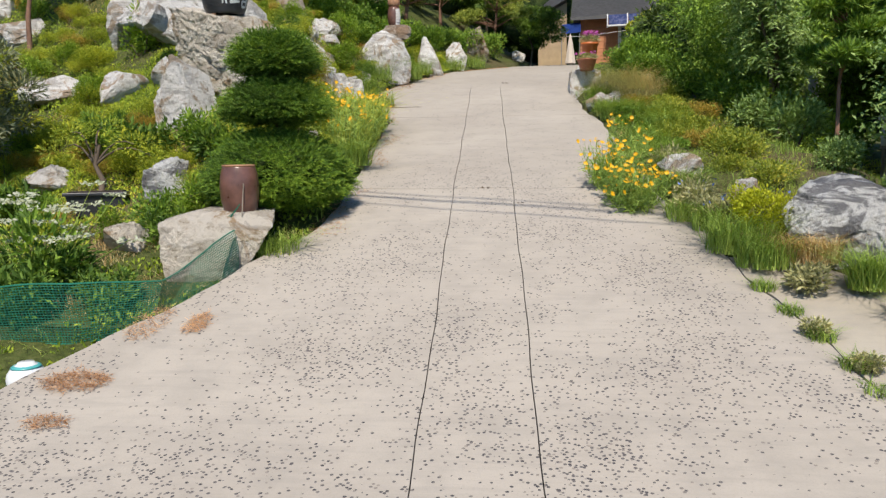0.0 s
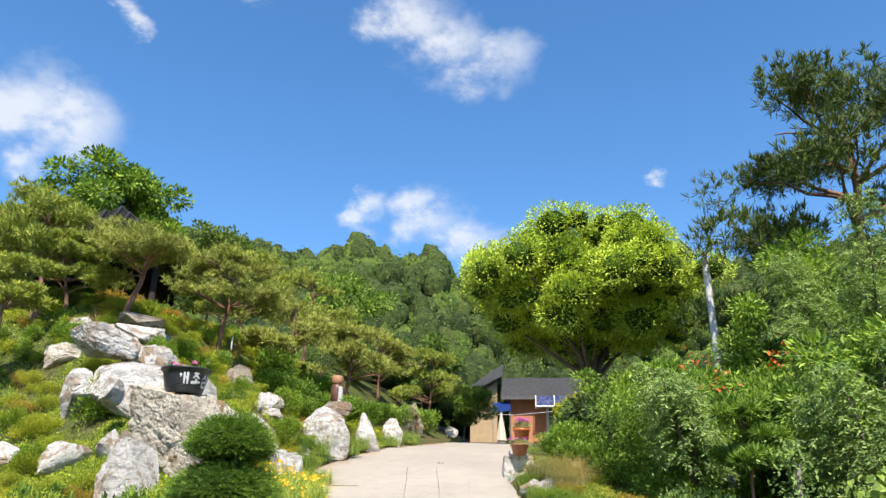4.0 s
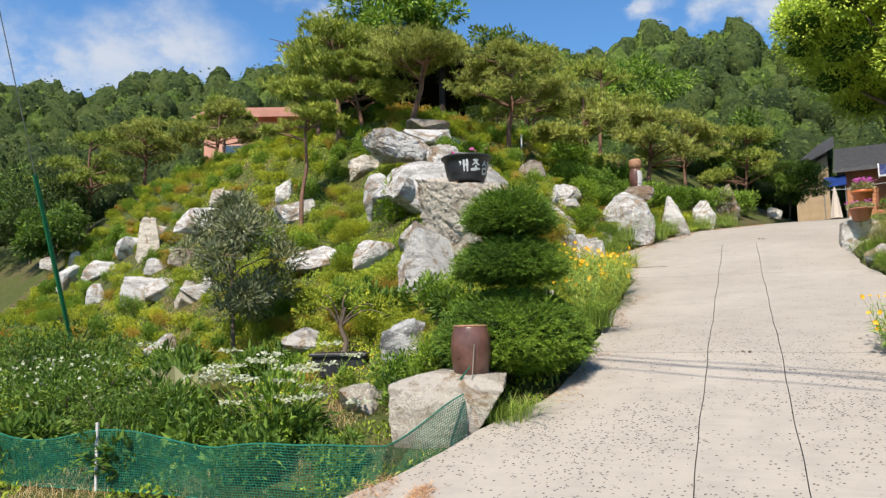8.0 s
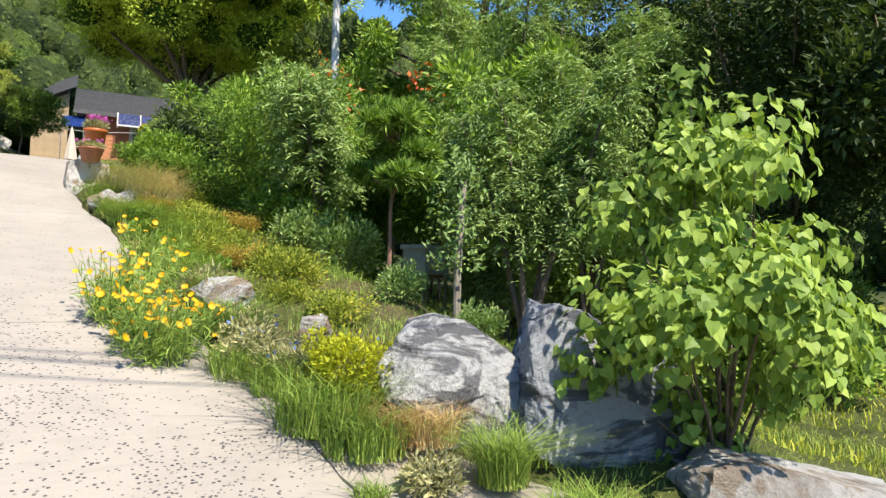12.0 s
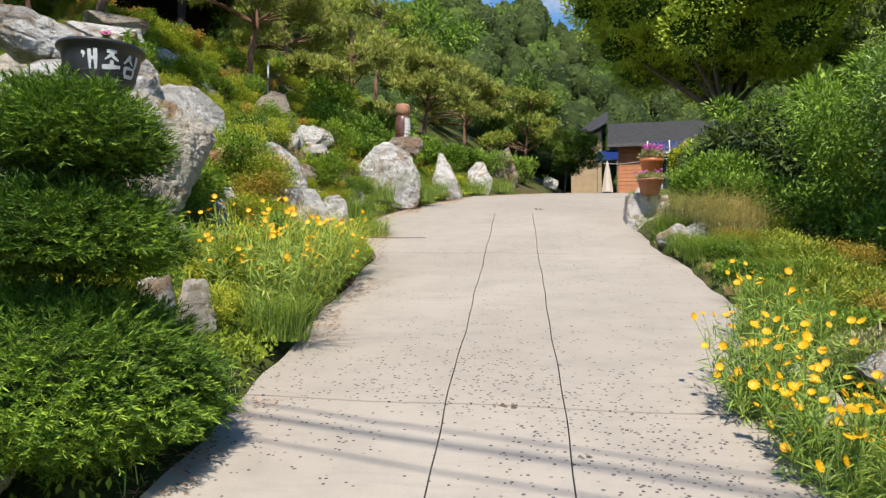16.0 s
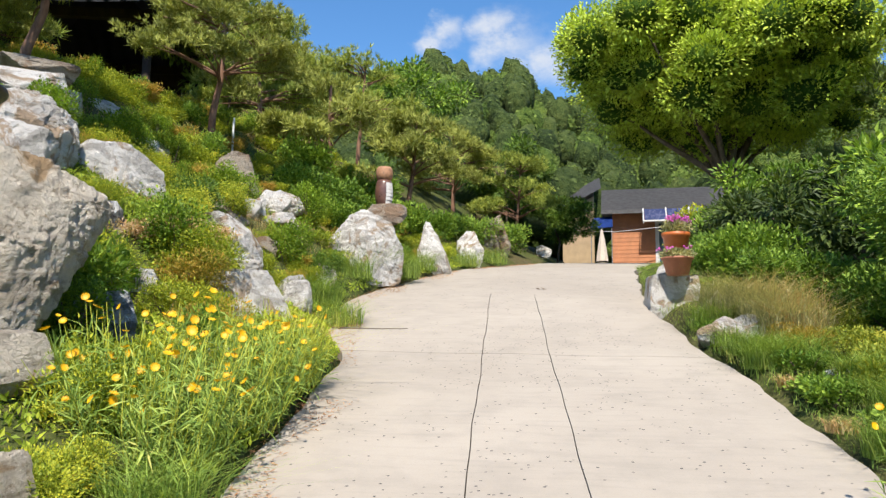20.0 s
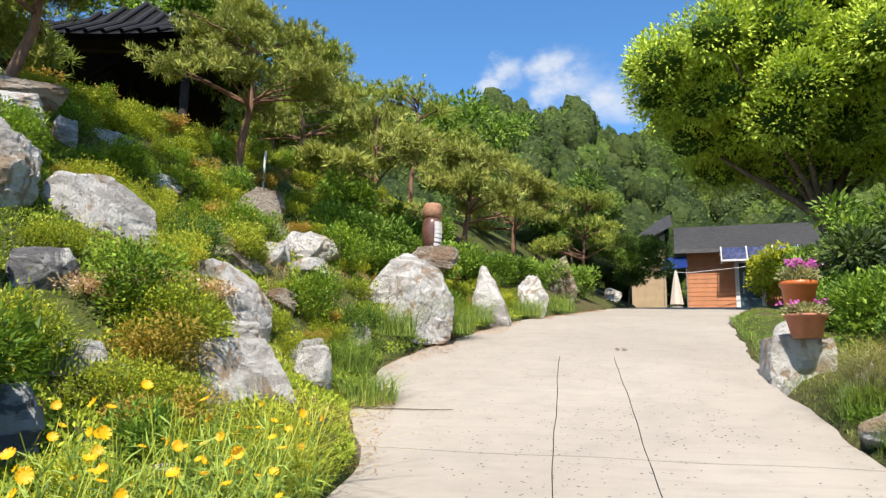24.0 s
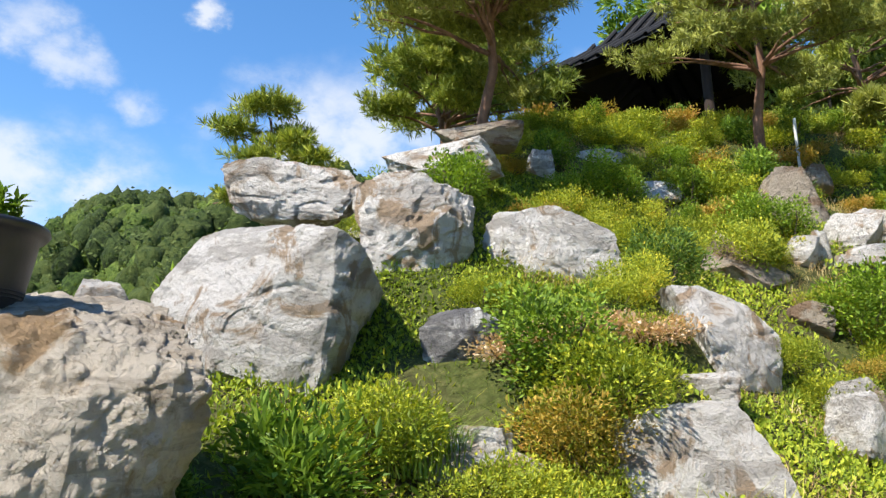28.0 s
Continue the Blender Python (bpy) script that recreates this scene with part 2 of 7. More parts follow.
def flower_mat(name, low, high, light=0.25):
    mat, node = shader(name)
    own = node("ShaderNodeNewGeometry").outputs["Random Per Island"]
    plant = node("ShaderNodeObjectInfo").outputs["Random"]
    v = node("ShaderNodeMath", {0: own, 1: plant}, operation="MULTIPLY").outputs[0]
    finish(node, ramp(node, v, [(0.0, low), (1.0, high)]), 0.5, None, 0.0, light)
    return mat


M["yellow"] = flower_mat("yellow_petals", (0.74, 0.38, 0.0), (0.80, 0.48, 0.002))
M["magenta"] = flower_mat("magenta_petals", (0.562, 0.038, 0.274), (0.646, 0.152, 0.418))
M["violet"] = flower_mat("violet_petals", (0.471, 0.0608, 0.35), (0.593, 0.182, 0.486))
M["white_bloom"] = flower_mat("white_petals", (0.38, 0.41, 0.274), (0.547, 0.555, 0.456))
M["blue_bloom"] = flower_mat("blue_petals", (0.0912, 0.152, 0.456), (0.228, 0.304, 0.57))
M["orange_bloom"] = flower_mat("orange_petals", (0.608, 0.0988, 0.0152), (0.646, 0.213, 0.0456))


def bark_mat(name, dark, light, scale=14.0):
    mat, node = shader(name)
    pos = node("ShaderNodeTexCoord").outputs["Object"]
    tall = node("ShaderNodeVectorMath", {0: pos, 1: (1, 1, 0.3)}, operation="MULTIPLY").outputs[0]
    n = noise_of(node, tall, scale, 6.0, 0.65)
    finish(node, ramp(node, n, [(0.3, dark), (0.7, light)]), 0.9, bump_of(node, n, 0.8, 0.02))
    return mat


M["bark"] = bark_mat("brown_bark", (0.0532, 0.038, 0.0266), (0.182, 0.137, 0.0988))
M["pine_bark"] = bark_mat("red_pine_bark", (0.0836, 0.0418, 0.0266), (0.274, 0.152, 0.0988))
M["pale_bark"] = bark_mat("pale_bark", (0.152, 0.129, 0.0988), (0.319, 0.281, 0.228))


def stone_mat(name, pale, mid, dark, rust, rust_at=0.56, streak=0.5):
    """Rough quarried stone: pale, with brown patches, grey clouds, dark cracks and pitted grain."""
    mat, node = shader(name)
    pos = node("ShaderNodeTexCoord").outputs["Object"]
    own = node("ShaderNodeObjectInfo").outputs["Random"]
    shift = node("ShaderNodeMath", {0: own, 1: 40.0}, operation="MULTIPLY").outputs[0]
    pos = node("ShaderNodeVectorMath", {0: pos, 1: shift}).outputs[0]
    cloud = noise_of(node, pos, 1.7, 5.0, 0.6, 0.4)
    mottle = noise_of(node, pos, 6.0, 12.0, 0.76, 0.2)
    patch = noise_of(node, pos, 2.9, 9.0, 0.66, 0.9)
    lode = noise_of(node, pos, 3.3, 6.0, 0.6, 0.5)
    grain = noise_of(node, pos, 55.0, 5.0, 0.75)
    pit = noise_of(node, pos, 19.0, 7.0, 0.7)
    col = ramp(node, mottle, [(0.31, dark), (0.37, mid), (0.45, pale), (1.0, pale)])
    col = mix(node, spread(node, cloud, 0.54, 0.68, 0.0, 0.4), col, mid)
    col = mix(node, spread(node, patch, rust_at, rust_at + 0.07, 0.0, 0.85), col, rust)
    slant = node("ShaderNodeMapping", {"Vector": pos, "Rotation": (0.5, 0.35, 0.2), "Scale": (0.8, 0.8, 2.6)}).outputs[0]
    band = noise_of(node, slant, 2.6, 8.0, 0.6, 0.6)
    col = mix(node, spread(node, band, 0.52, 0.57, 0.0, streak), col, mix(node, 0.6, mid, dark))
    crack = node("ShaderNodeMath", {0: lode, 1: 0.5}, operation="SUBTRACT").outputs[0]
    crack = node("ShaderNodeMath", {0: crack}, operation="ABSOLUTE").outputs[0]
    crack = node("ShaderNodeMath", {0: spread(node, crack, 0.0, 0.018, 0.5, 0.0), 1: spread(node, mottle, 0.48, 0.62)}, operation="MULTIPLY").outputs[0]
    col = mix(node, crack, col, dark)
    col = mix(node, spread(node, pit, 0.57, 0.72, 0.0, 0.4), col, dark)
    col = mix(node, spread(node, grain, 0.56, 0.72, 0.0, 0.4), col, mid)
    h1 = node("ShaderNodeMath", {0: pit, 1: 0.5}, operation="MULTIPLY").outputs[0]
    h1 = node("ShaderNodeMath", {0: h1, 1: mottle}).outputs[0]
    h2 = node("ShaderNodeMath", {0: grain, 1: 0.3}, operation="MULTIPLY").outputs[0]
    h1 = node("ShaderNodeMath", {0: h1, 1: h2}).outputs[0]
    finish(node, col, 0.85, bump_of(node, h1, 1.0, 0.09), 0.0, 0.0, 0.25)
    return mat


M["rock"] = stone_mat("white_marble_stone", (0.70, 0.682, 0.655), (0.46, 0.42, 0.37), (0.13, 0.12, 0.11), (0.34, 0.23, 0.13), 0.525)
M["rock_band"] = stone_mat("banded_stone", (0.623, 0.623, 0.608), (0.274, 0.274, 0.281), (0.0532, 0.0532, 0.0608), (0.129, 0.129, 0.137), 0.50, 0.9)
M["rock_rust"] = stone_mat("rusty_stone", (0.38, 0.334, 0.274), (0.274, 0.228, 0.182), (0.0912, 0.076, 0.0646), (0.228, 0.144, 0.0874), 0.49)
M["rock_tan"] = stone_mat("cream_stone", (0.66, 0.60, 0.51), (0.46, 0.39, 0.30), (0.13, 0.11, 0.09), (0.34, 0.215, 0.10), 0.56)
M["rock_blue"] = stone_mat("blue_grey_stone", (0.418, 0.441, 0.471), (0.182, 0.198, 0.228), (0.0456, 0.0494, 0.0608), (0.0988, 0.0988, 0.0988), 0.54, 0.9)


def concrete_mat(name, base, stain, chip_low, chips=True):
    mat, node = shader(name)
    pos = node("ShaderNodeNewGeometry").outputs["Position"]
    big = noise_of(node, pos, 0.55, 5.0, 0.6)
    mid = noise_of(node, pos, 3.5, 6.0, 0.6)
    fine = noise_of(node, pos, 90.0, 4.0, 0.7)
    brush = node("ShaderNodeVectorMath", {0: pos, 1: (1.0, 9.0, 1.0)}, operation="MULTIPLY").outputs[0]
    comb = noise_of(node, brush, 2.2, 5.0, 0.6)
    col = mix(node, spread(node, big, 0.35, 0.7), base, stain)
    col = mix(node, spread(node, mid, 0.45, 0.75, 0.0, 0.45), col, (0.228, 0.209, 0.182))
    col = mix(node, spread(node, comb, 0.5, 0.75, 0.0, 0.3), col, (0.205, 0.19, 0.171))
    col = mix(node, spread(node, fine, 0.5, 0.8, 0.0, 0.25), col, (0.167, 0.152, 0.137))
    height = fine
    if chips:
        turned = node("ShaderNodeMapping", {"Vector": pos, "Rotation": (0, 0, 0.5), "Scale": (1.0, 1.15, 1.0)}).outputs[0]
        cell = node("ShaderNodeTexVoronoi", {"Vector": turned, "Scale": 46.0, "Randomness": 1.0})
        pick = node("ShaderNodeSeparateColor", {"Color": cell.outputs["Color"]}).outputs[0]
        along = node("ShaderNodeSeparateXYZ", {"Vector": pos}).outputs[1]
        density = node("ShaderNodeMath", {0: spread(node, along, 4.0, 9.5, 0.5, 0.05), 1: spread(node, noise_of(node, pos, 1.1, 4.0), 0.38, 0.66, 0.1, 1.5)}, operation="MULTIPLY").outputs[0]
        chosen = node("ShaderNodeMath", {0: pick, 1: density}, operation="LESS_THAN").outputs[0]
        near = node("ShaderNodeMath", {0: cell.outputs["Distance"], 1: 0.40}, operation="LESS_THAN").outputs[0]
        pit = node("ShaderNodeMath", {0: chosen, 1: near}, operation="MULTIPLY").outputs[0]
        shade = ramp(node, node("ShaderNodeSeparateColor", {"Color": cell.outputs["Color"]}).outputs[1], [(0.0, (0.0456, 0.0418, 0.0456)), (0.7, (0.114, 0.103, 0.0988)), (1.0, (0.228, 0.198, 0.167))])
        col = mix(node, pit, col, shade)
        height = node("ShaderNodeMath", {0: fine, 1: pit}, operation="SUBTRACT").outputs[0]
    finish(node, col, 0.88, bump_of(node, height, 0.35, 0.006), 0.0, 0.0, 0.3)
    return mat


M["concrete"] = concrete_mat("driveway_concrete", (0.353, 0.318, 0.272), (0.304, 0.271, 0.23), 0)
M["concrete_plain"] = concrete_mat("apron_concrete", (0.353, 0.319, 0.262), (0.296, 0.262, 0.213), 0, False)


def earth_mat():
    mat, node = shader("earth_and_turf")
    pos = node("ShaderNodeNewGeometry").outputs["Position"]
    big = noise_of(node, pos, 0.35, 5.0)
    fine = noise_of(node, pos, 18.0, 6.0, 0.7)
    col = ramp(node, fine, [(0.3, (0.033, 0.036, 0.012)), (0.5, (0.06, 0.078, 0.018)), (0.72, (0.12, 0.12, 0.042))])
    col = mix(node, spread(node, big, 0.48, 0.62, 0.0, 0.7), col, ramp(node, fine, [(0.3, (0.06, 0.042, 0.024)), (0.7, (0.156, 0.114, 0.066))]))
    far = node("ShaderNodeVectorMath", {0: pos}, operation="LENGTH").outputs["Value"]
    col = mix(node, spread(node, far, 34.0, 46.0), col, ramp(node, fine, [(0.3, (0.018, 0.03, 0.009)), (0.7, (0.042, 0.06, 0.018))]))
    finish(node, col, 0.95, bump_of(node, fine, 0.8, 0.04), 0.0, 0.0, 0.2)
    return mat


M["earth"] = earth_mat()


def plain_mat(name, color, rough=0.5, vary=0.12, scale=9.0, metal=0.0, relief=0.15, spec=0.5):
    """A painted, glazed or metal surface with faint stains and fine grain."""
    mat, node = shader(name)
    pos = node("ShaderNodeTexCoord").outputs["Object"]
    n = noise_of(node, pos, scale, 6.0, 0.6)
    f = noise_of(node, pos, scale * 12, 3.0, 0.6)
    lo = tuple(c * (1 - 2 * vary) for c in color)
    hi = tuple(min(1.0, c * (1 + vary)) for c in color)
    col = mix(node, spread(node, n, 0.3, 0.7), lo, hi)
    r = spread(node, n, 0.2, 0.8, max(0.05, rough - 0.08), min(1.0, rough + 0.1))
    finish(node, col, r, bump_of(node, f, relief, 0.003), metal, 0.0, spec)
    return mat


M["glaze"] = plain_mat("brown_glazed_earthenware", (0.129, 0.0623, 0.0471), 0.3, 0.25, 7.0)
M["rim"] = plain_mat("bare_clay_rim", (0.319, 0.167, 0.0912), 0.7, 0.2, 30.0)
M["rubber"] = plain_mat("black_rubber", (0.0266, 0.0274, 0.0319), 0.42, 0.2, 6.0)
M["paint_white"] = plain_mat("white_brush_paint", (0.562, 0.585, 0.593), 0.6, 0.08, 40.0)
M["terracotta"] = plain_mat("orange_plastic_pot", (0.486, 0.129, 0.0304), 0.4, 0.1, 8.0)
M["clay"] = plain_mat("clay_pot", (0.395, 0.152, 0.0836), 0.6, 0.15, 8.0)
M["enamel"] = plain_mat("white_enamel", (0.623, 0.638, 0.654), 0.2, 0.04, 5.0)
M["teal"] = plain_mat("teal_print", (0.076, 0.342, 0.342), 0.3)
M["net"] = plain_mat("green_net_twine", (0.0114, 0.152, 0.0912), 0.6, 0.2, 20.0)
M["rod"] = plain_mat("green_coated_rod", (0.0152, 0.213, 0.0912), 0.45)
M["pole"] = plain_mat("weathered_concrete_pole", (0.251, 0.228, 0.19), 0.85, 0.14, 3.0)
M["steel"] = plain_mat("grey_steel", (0.319, 0.327, 0.334), 0.5, 0.15, 8.0, 0.6)
M["cable"] = plain_mat("black_cable", (0.00912, 0.00988, 0.0152), 0.5)
M["tape"] = plain_mat("white_plaster_shards", (0.547, 0.532, 0.517), 0.7, 0.1, 20.0)
M["soil"] = plain_mat("potting_soil", (0.038, 0.0266, 0.019), 0.95, 0.3, 40.0)
M["orange_wall"] = plain_mat("orange_siding", (0.41, 0.17, 0.078), 0.7, 0.12, 2.5)
M["tan_wall"] = plain_mat("tan_render", (0.38, 0.281, 0.167), 0.85, 0.1, 3.0)
M["salmon"] = plain_mat("salmon_render", (0.55, 0.29, 0.21), 0.85, 0.08, 2.0)
M["shingle"] = plain_mat("grey_shingle", (0.0912, 0.0912, 0.095), 0.85, 0.2, 6.0, 0.0, 0.5)
M["tile"] = plain_mat("black_roof_tile", (0.0106, 0.0106, 0.0122), 0.85, 0.3, 8.0)
M["dark_wood"] = bark_mat("dark_stained_wood", (0.00912, 0.00532, 0.0038), (0.0342, 0.0182, 0.0114), 8.0)
M["blue"] = plain_mat("blue_plastic_sheet", (0.0152, 0.0532, 0.258), 0.35, 0.12, 6.0)
M["blue_dark"] = plain_mat("blue_awning_panel", (0.019, 0.0456, 0.198), 0.25, 0.1, 6.0)
M["white"] = plain_mat("white_painted_frame", (0.593, 0.6, 0.608), 0.45, 0.05, 10.0)
M["door_blue"] = plain_mat("blue_grey_door_glass", (0.0532, 0.0912, 0.129), 0.12, 0.15, 4.0)
M["canvas"] = plain_mat("cream_canvas", (0.532, 0.471, 0.41), 0.85, 0.08, 14.0)
M["hive"] = plain_mat("white_box_paint", (0.547, 0.562, 0.562), 0.5, 0.08, 6.0)
M["cut"] = bark_mat("cut_log", (0.167, 0.0836, 0.0456), (0.342, 0.19, 0.0988), 9.0)
M["yellow_band"] = plain_mat("yellow_guard_band", (0.418, 0.289, 0.038), 0.6, 0.15, 8.0)

# ---- mesh helpers ----
rng = np.random.default_rng(7)


def np_mesh(name, verts, faces, mat, smooth=False):
    me = bpy.data.meshes.new(name)
    verts, faces = np.asarray(verts, np.float32), np.asarray(faces, np.int32)
    k = faces.shape[1]
    me.vertices.add(len(verts))
    me.vertices.foreach_set("co", verts.ravel())
    me.loops.add(faces.size)
    me.loops.foreach_set("vertex_index", faces.ravel())
    me.polygons.add(len(faces))
    me.polygons.foreach_set("loop_start", np.arange(0, faces.size, k, dtype=np.int32))
    me.polygons.foreach_set("use_smooth", np.full(len(faces), smooth))
    me.update(calc_edges=True)
    me.validate()
    me.materials.append(M[mat])
    return me


def child(name, me, parent, label="", m=None):
    ob = new(name, me)
    ob.parent = parent
    if m is not None:
        ob.matrix_basis = m
    if label:
        ob["label"] = label
    return ob


def part(name, bm, mat, parent, label="", smooth=False):
    me = bpy.data.meshes.new(name)
    bm.to_mesh(me)
    bm.free()
    if smooth:
        me.polygons.foreach_set("use_smooth", np.ones(len(me.polygons), bool))
    me.materials.append(M[mat])
    return child(name, me, parent, label)


def thing(name, at, label, category, group="", turn=0.0, kind=""):
    ob = new(name)
    ob.matrix_basis = pose(*at, 0, 0, turn)
    return tagged(ob, label, category, group, kind)


def box_bm(bm, lo, hi, bevel=0.0):
    lo, hi = Vector(lo), Vector(hi)
    m = Matrix.LocRotScale((lo + hi) / 2, None, hi - lo)
    made = bmesh.ops.create_cube(bm, size=1.0, matrix=m)
    if bevel:
        edges = {e for v in made["verts"] for e in v.link_edges}
        bmesh.ops.bevel(bm, geom=list(edges), offset=bevel, segments=2, affect="EDGES", profile=0.5)
    return bm


def box_part(name, lo, hi, mat, parent, label="", bevel=0.0):
    return part(name, box_bm(bmesh.new(), lo, hi, bevel), mat, parent, label)


def lathe_bm(profile, steps=28):
    """A turned body from (radius, height) pairs."""
    bm = bmesh.new()
    rings = []
    for r, z in profile:
        rings.append([bm.verts.new((r * math.cos(a), r * math.sin(a), z)) for a in np.linspace(0, 2 * math.pi, steps, endpoint=False)])
    for a, b in zip(rings, rings[1:]):
        for i in range(steps):
            j = (i + 1) % steps
            bm.faces.new((a[i], a[j], b[j], b[i]))
    for ring, flip in ((rings[0], True), (rings[-1], False)):
        bm.faces.new(ring[::-1] if flip else ring)
    return bm


def tube(points, radii, sides=6):
    """Verts and quads of a tapered tube along points."""
    P = np.asarray(points, float)
    R = np.interp(np.linspace(0, 1, len(P)), np.linspace(0, 1, len(radii)), radii)
    D = np.gradient(P, axis=0)
    D /= np.linalg.norm(D, axis=1, keepdims=True) + 1e-9
    up = np.where(np.abs(D[:, 2:3]) > 0.9, [[1.0, 0, 0]], [[0, 0, 1.0]])
    A = np.cross(D, up)
    A /= np.linalg.norm(A, axis=1, keepdims=True) + 1e-9
    B = np.cross(D, A)
    ang = np.linspace(0, 2 * math.pi, sides, endpoint=False)
    V = (P[:, None] + R[:, None, None] * (np.cos(ang)[None, :, None] * A[:, None] + np.sin(ang)[None, :, None] * B[:, None])).reshape(-1, 3)
    i = np.arange(len(P) - 1)[:, None] * sides
    j = np.arange(sides)[None]
    k = (j + 1) % sides
    F = np.stack([i + j, i + k, i + sides + k, i + sides + j], -1).reshape(-1, 4)
    return V, F


def joined(pieces):
    Vs, Fs, n = [], [], 0
    for V, F in pieces:
        Vs.append(V)
        Fs.append(F + n)
        n += len(V)
    return np.concatenate(Vs), np.concatenate(Fs)


def unit(v):
    return v / (np.linalg.norm(v, axis=-1, keepdims=True) + 1e-9)


def leaves(P, way, size, aspect=0.5, droop=0.0, fold=0.25, up=0.75, jitter=0.36):
    """Folded kite-shaped leaves at P, growing along way, turned to the light."""
    n = len(P)
    way = unit(way + rng.normal(0, 0.35, (n, 3)) + np.array([0, 0, -droop]))
    side = unit(np.cross(way, unit(way * 0.3 + np.array([0.0, -0.35, up])) + rng.normal(0, jitter, (n, 3))))
    face = np.cross(side, way)
    s = np.asarray(size)[:, None] if np.ndim(size) else np.full((n, 1), size)
    s = s * rng.uniform(0.65, 1.25, (n, 1))
    mid = P + way * s * 0.45
    V = np.stack([P, mid + side * s * aspect * 0.5 + face * s * fold * 0.4, P + way * s, mid - side * s * aspect * 0.5 + face * s * fold * 0.4], 1)
    F = np.arange(n * 4).reshape(n, 4)
    return V.reshape(-1, 3), F


def blades(P, height, width, lean=0.35, bend=0.5):
    """Grass: blades of two pieces, bent over."""
    n = len(P)
    a = rng.uniform(0, 2 * math.pi, n)
    h = np.asarray(height) * rng.uniform(0.55, 1.2, n)
    out = np.stack([np.cos(a), np.sin(a), np.zeros(n)], 1)
    side = np.stack([-np.sin(a), np.cos(a), np.zeros(n)], 1) * (width * rng.uniform(0.6, 1.3, (n, 1)))
    l = rng.uniform(0, lean, (n, 1))
    mid = P + out * l * h[:, None] * 0.5 + np.array([0, 0, 1.0]) * h[:, None] * 0.6
    tip = P + out * (l + bend * rng.uniform(0.2, 1, (n, 1))) * h[:, None] + np.array([0, 0, 1.0]) * h[:, None] * rng.uniform(0.75, 1.0, (n, 1))
    V = np.stack([P - side / 2, P + side / 2, mid + side * 0.4, mid - side * 0.4, tip + side * 0.06, tip - side * 0.06], 1).reshape(-1, 3)
    b = np.arange(n)[:, None] * 6
    F = np.concatenate([b + [0, 1, 2, 3], b + [3, 2, 4, 5]])
    return V, F


def blob_points(blobs, n, inner=0.55, squash=1.0):
    """Points and outward ways near the skins of lumpy blobs (x, y, z, rx, ry, rz)."""
    blobs = np.asarray(blobs, float)
    w = (blobs[:, 3] * blobs[:, 4] + blobs[:, 5] * blobs[:, 3]) ** 1.0
    k = rng.choice(len(blobs), n, p=w / w.sum())
    d = unit(rng.normal(0, 1, (n, 3)))
    r = inner + (1 - inner) * np.sqrt(rng.uniform(0, 1, (n, 1)))
    r = r * (1 + 0.13 * np.sin(7 * d[:, :1] + 3 * k[:, None]) * np.cos(6 * d[:, 1:2] + k[:, None]))
    P = blobs[k, :3] + d * r * blobs[k, 3:]
    return P, d
# terrain: height of the land as a function of plan position
ROAD_Y = (-30.0, -4.0, 1.5, 3.3, 5.4, 7.6, 9.2, 12.4, 15.5, 20.0, 29.5, 36.0, 60.0)
ROAD_Z = (-0.6, -0.18, -0.1, 0.07, 0.62, 1.21, 1.54, 2.23, 2.97, 3.79, 5.05, 5.8, 7.4)
EDGE_L_Y = (-30.0, 1.5, 4.0, 5.0, 5.7, 6.4, 7.5, 9.2, 11.9, 13.5, 15.0, 18.0, 20.0, 29.5, 36.0, 60.0)
EDGE_L = (-3.4, -2.6, -1.8, -1.28, -1.02, -0.66, -0.58, -0.72, -0.88, -1.5, -1.57, -1.07, -0.66, 1.19, 2.2, 4.0)
EDGE_R_Y = (-30.0, 1.5, 4.2, 5.5, 6.7, 7.5, 9.6, 11.0, 12.9, 14.7, 20.0, 29.5, 34.0, 60.0)
EDGE_R = (6.0, 3.6, 2.92, 2.7, 2.55, 2.4, 2.36, 2.34, 2.16, 2.05, 2.65, 4.8, 9.0, 18.0)


def smooth_step(a, b, v):
    u = np.clip((v - a) / (b - a), 0.0, 1.0)
    return u * u * (3 - 2 * u)


def road_z(y):
    return (np.interp(y - 0.6, ROAD_Y, ROAD_Z) + np.interp(y, ROAD_Y, ROAD_Z) + np.interp(y + 0.6, ROAD_Y, ROAD_Z)) / 3


def road_left(y):
    return np.interp(y, EDGE_L_Y, EDGE_L)


def road_right(y):
    return np.interp(y, EDGE_R_Y, EDGE_R)


def apron_width(y):
    return np.interp(y, (-4.0, 1.0, 4.4, 5.1, 5.55, 5.85, 5.95), (3.0, 2.6, 1.35, 0.95, 0.75, 0.5, 0.0))


def soft_min(a, b, k):
    h = np.clip(0.5 + 0.5 * (b - a) / k, 0.0, 1.0)
    return b + (a - b) * h - k * h * (1 - h)


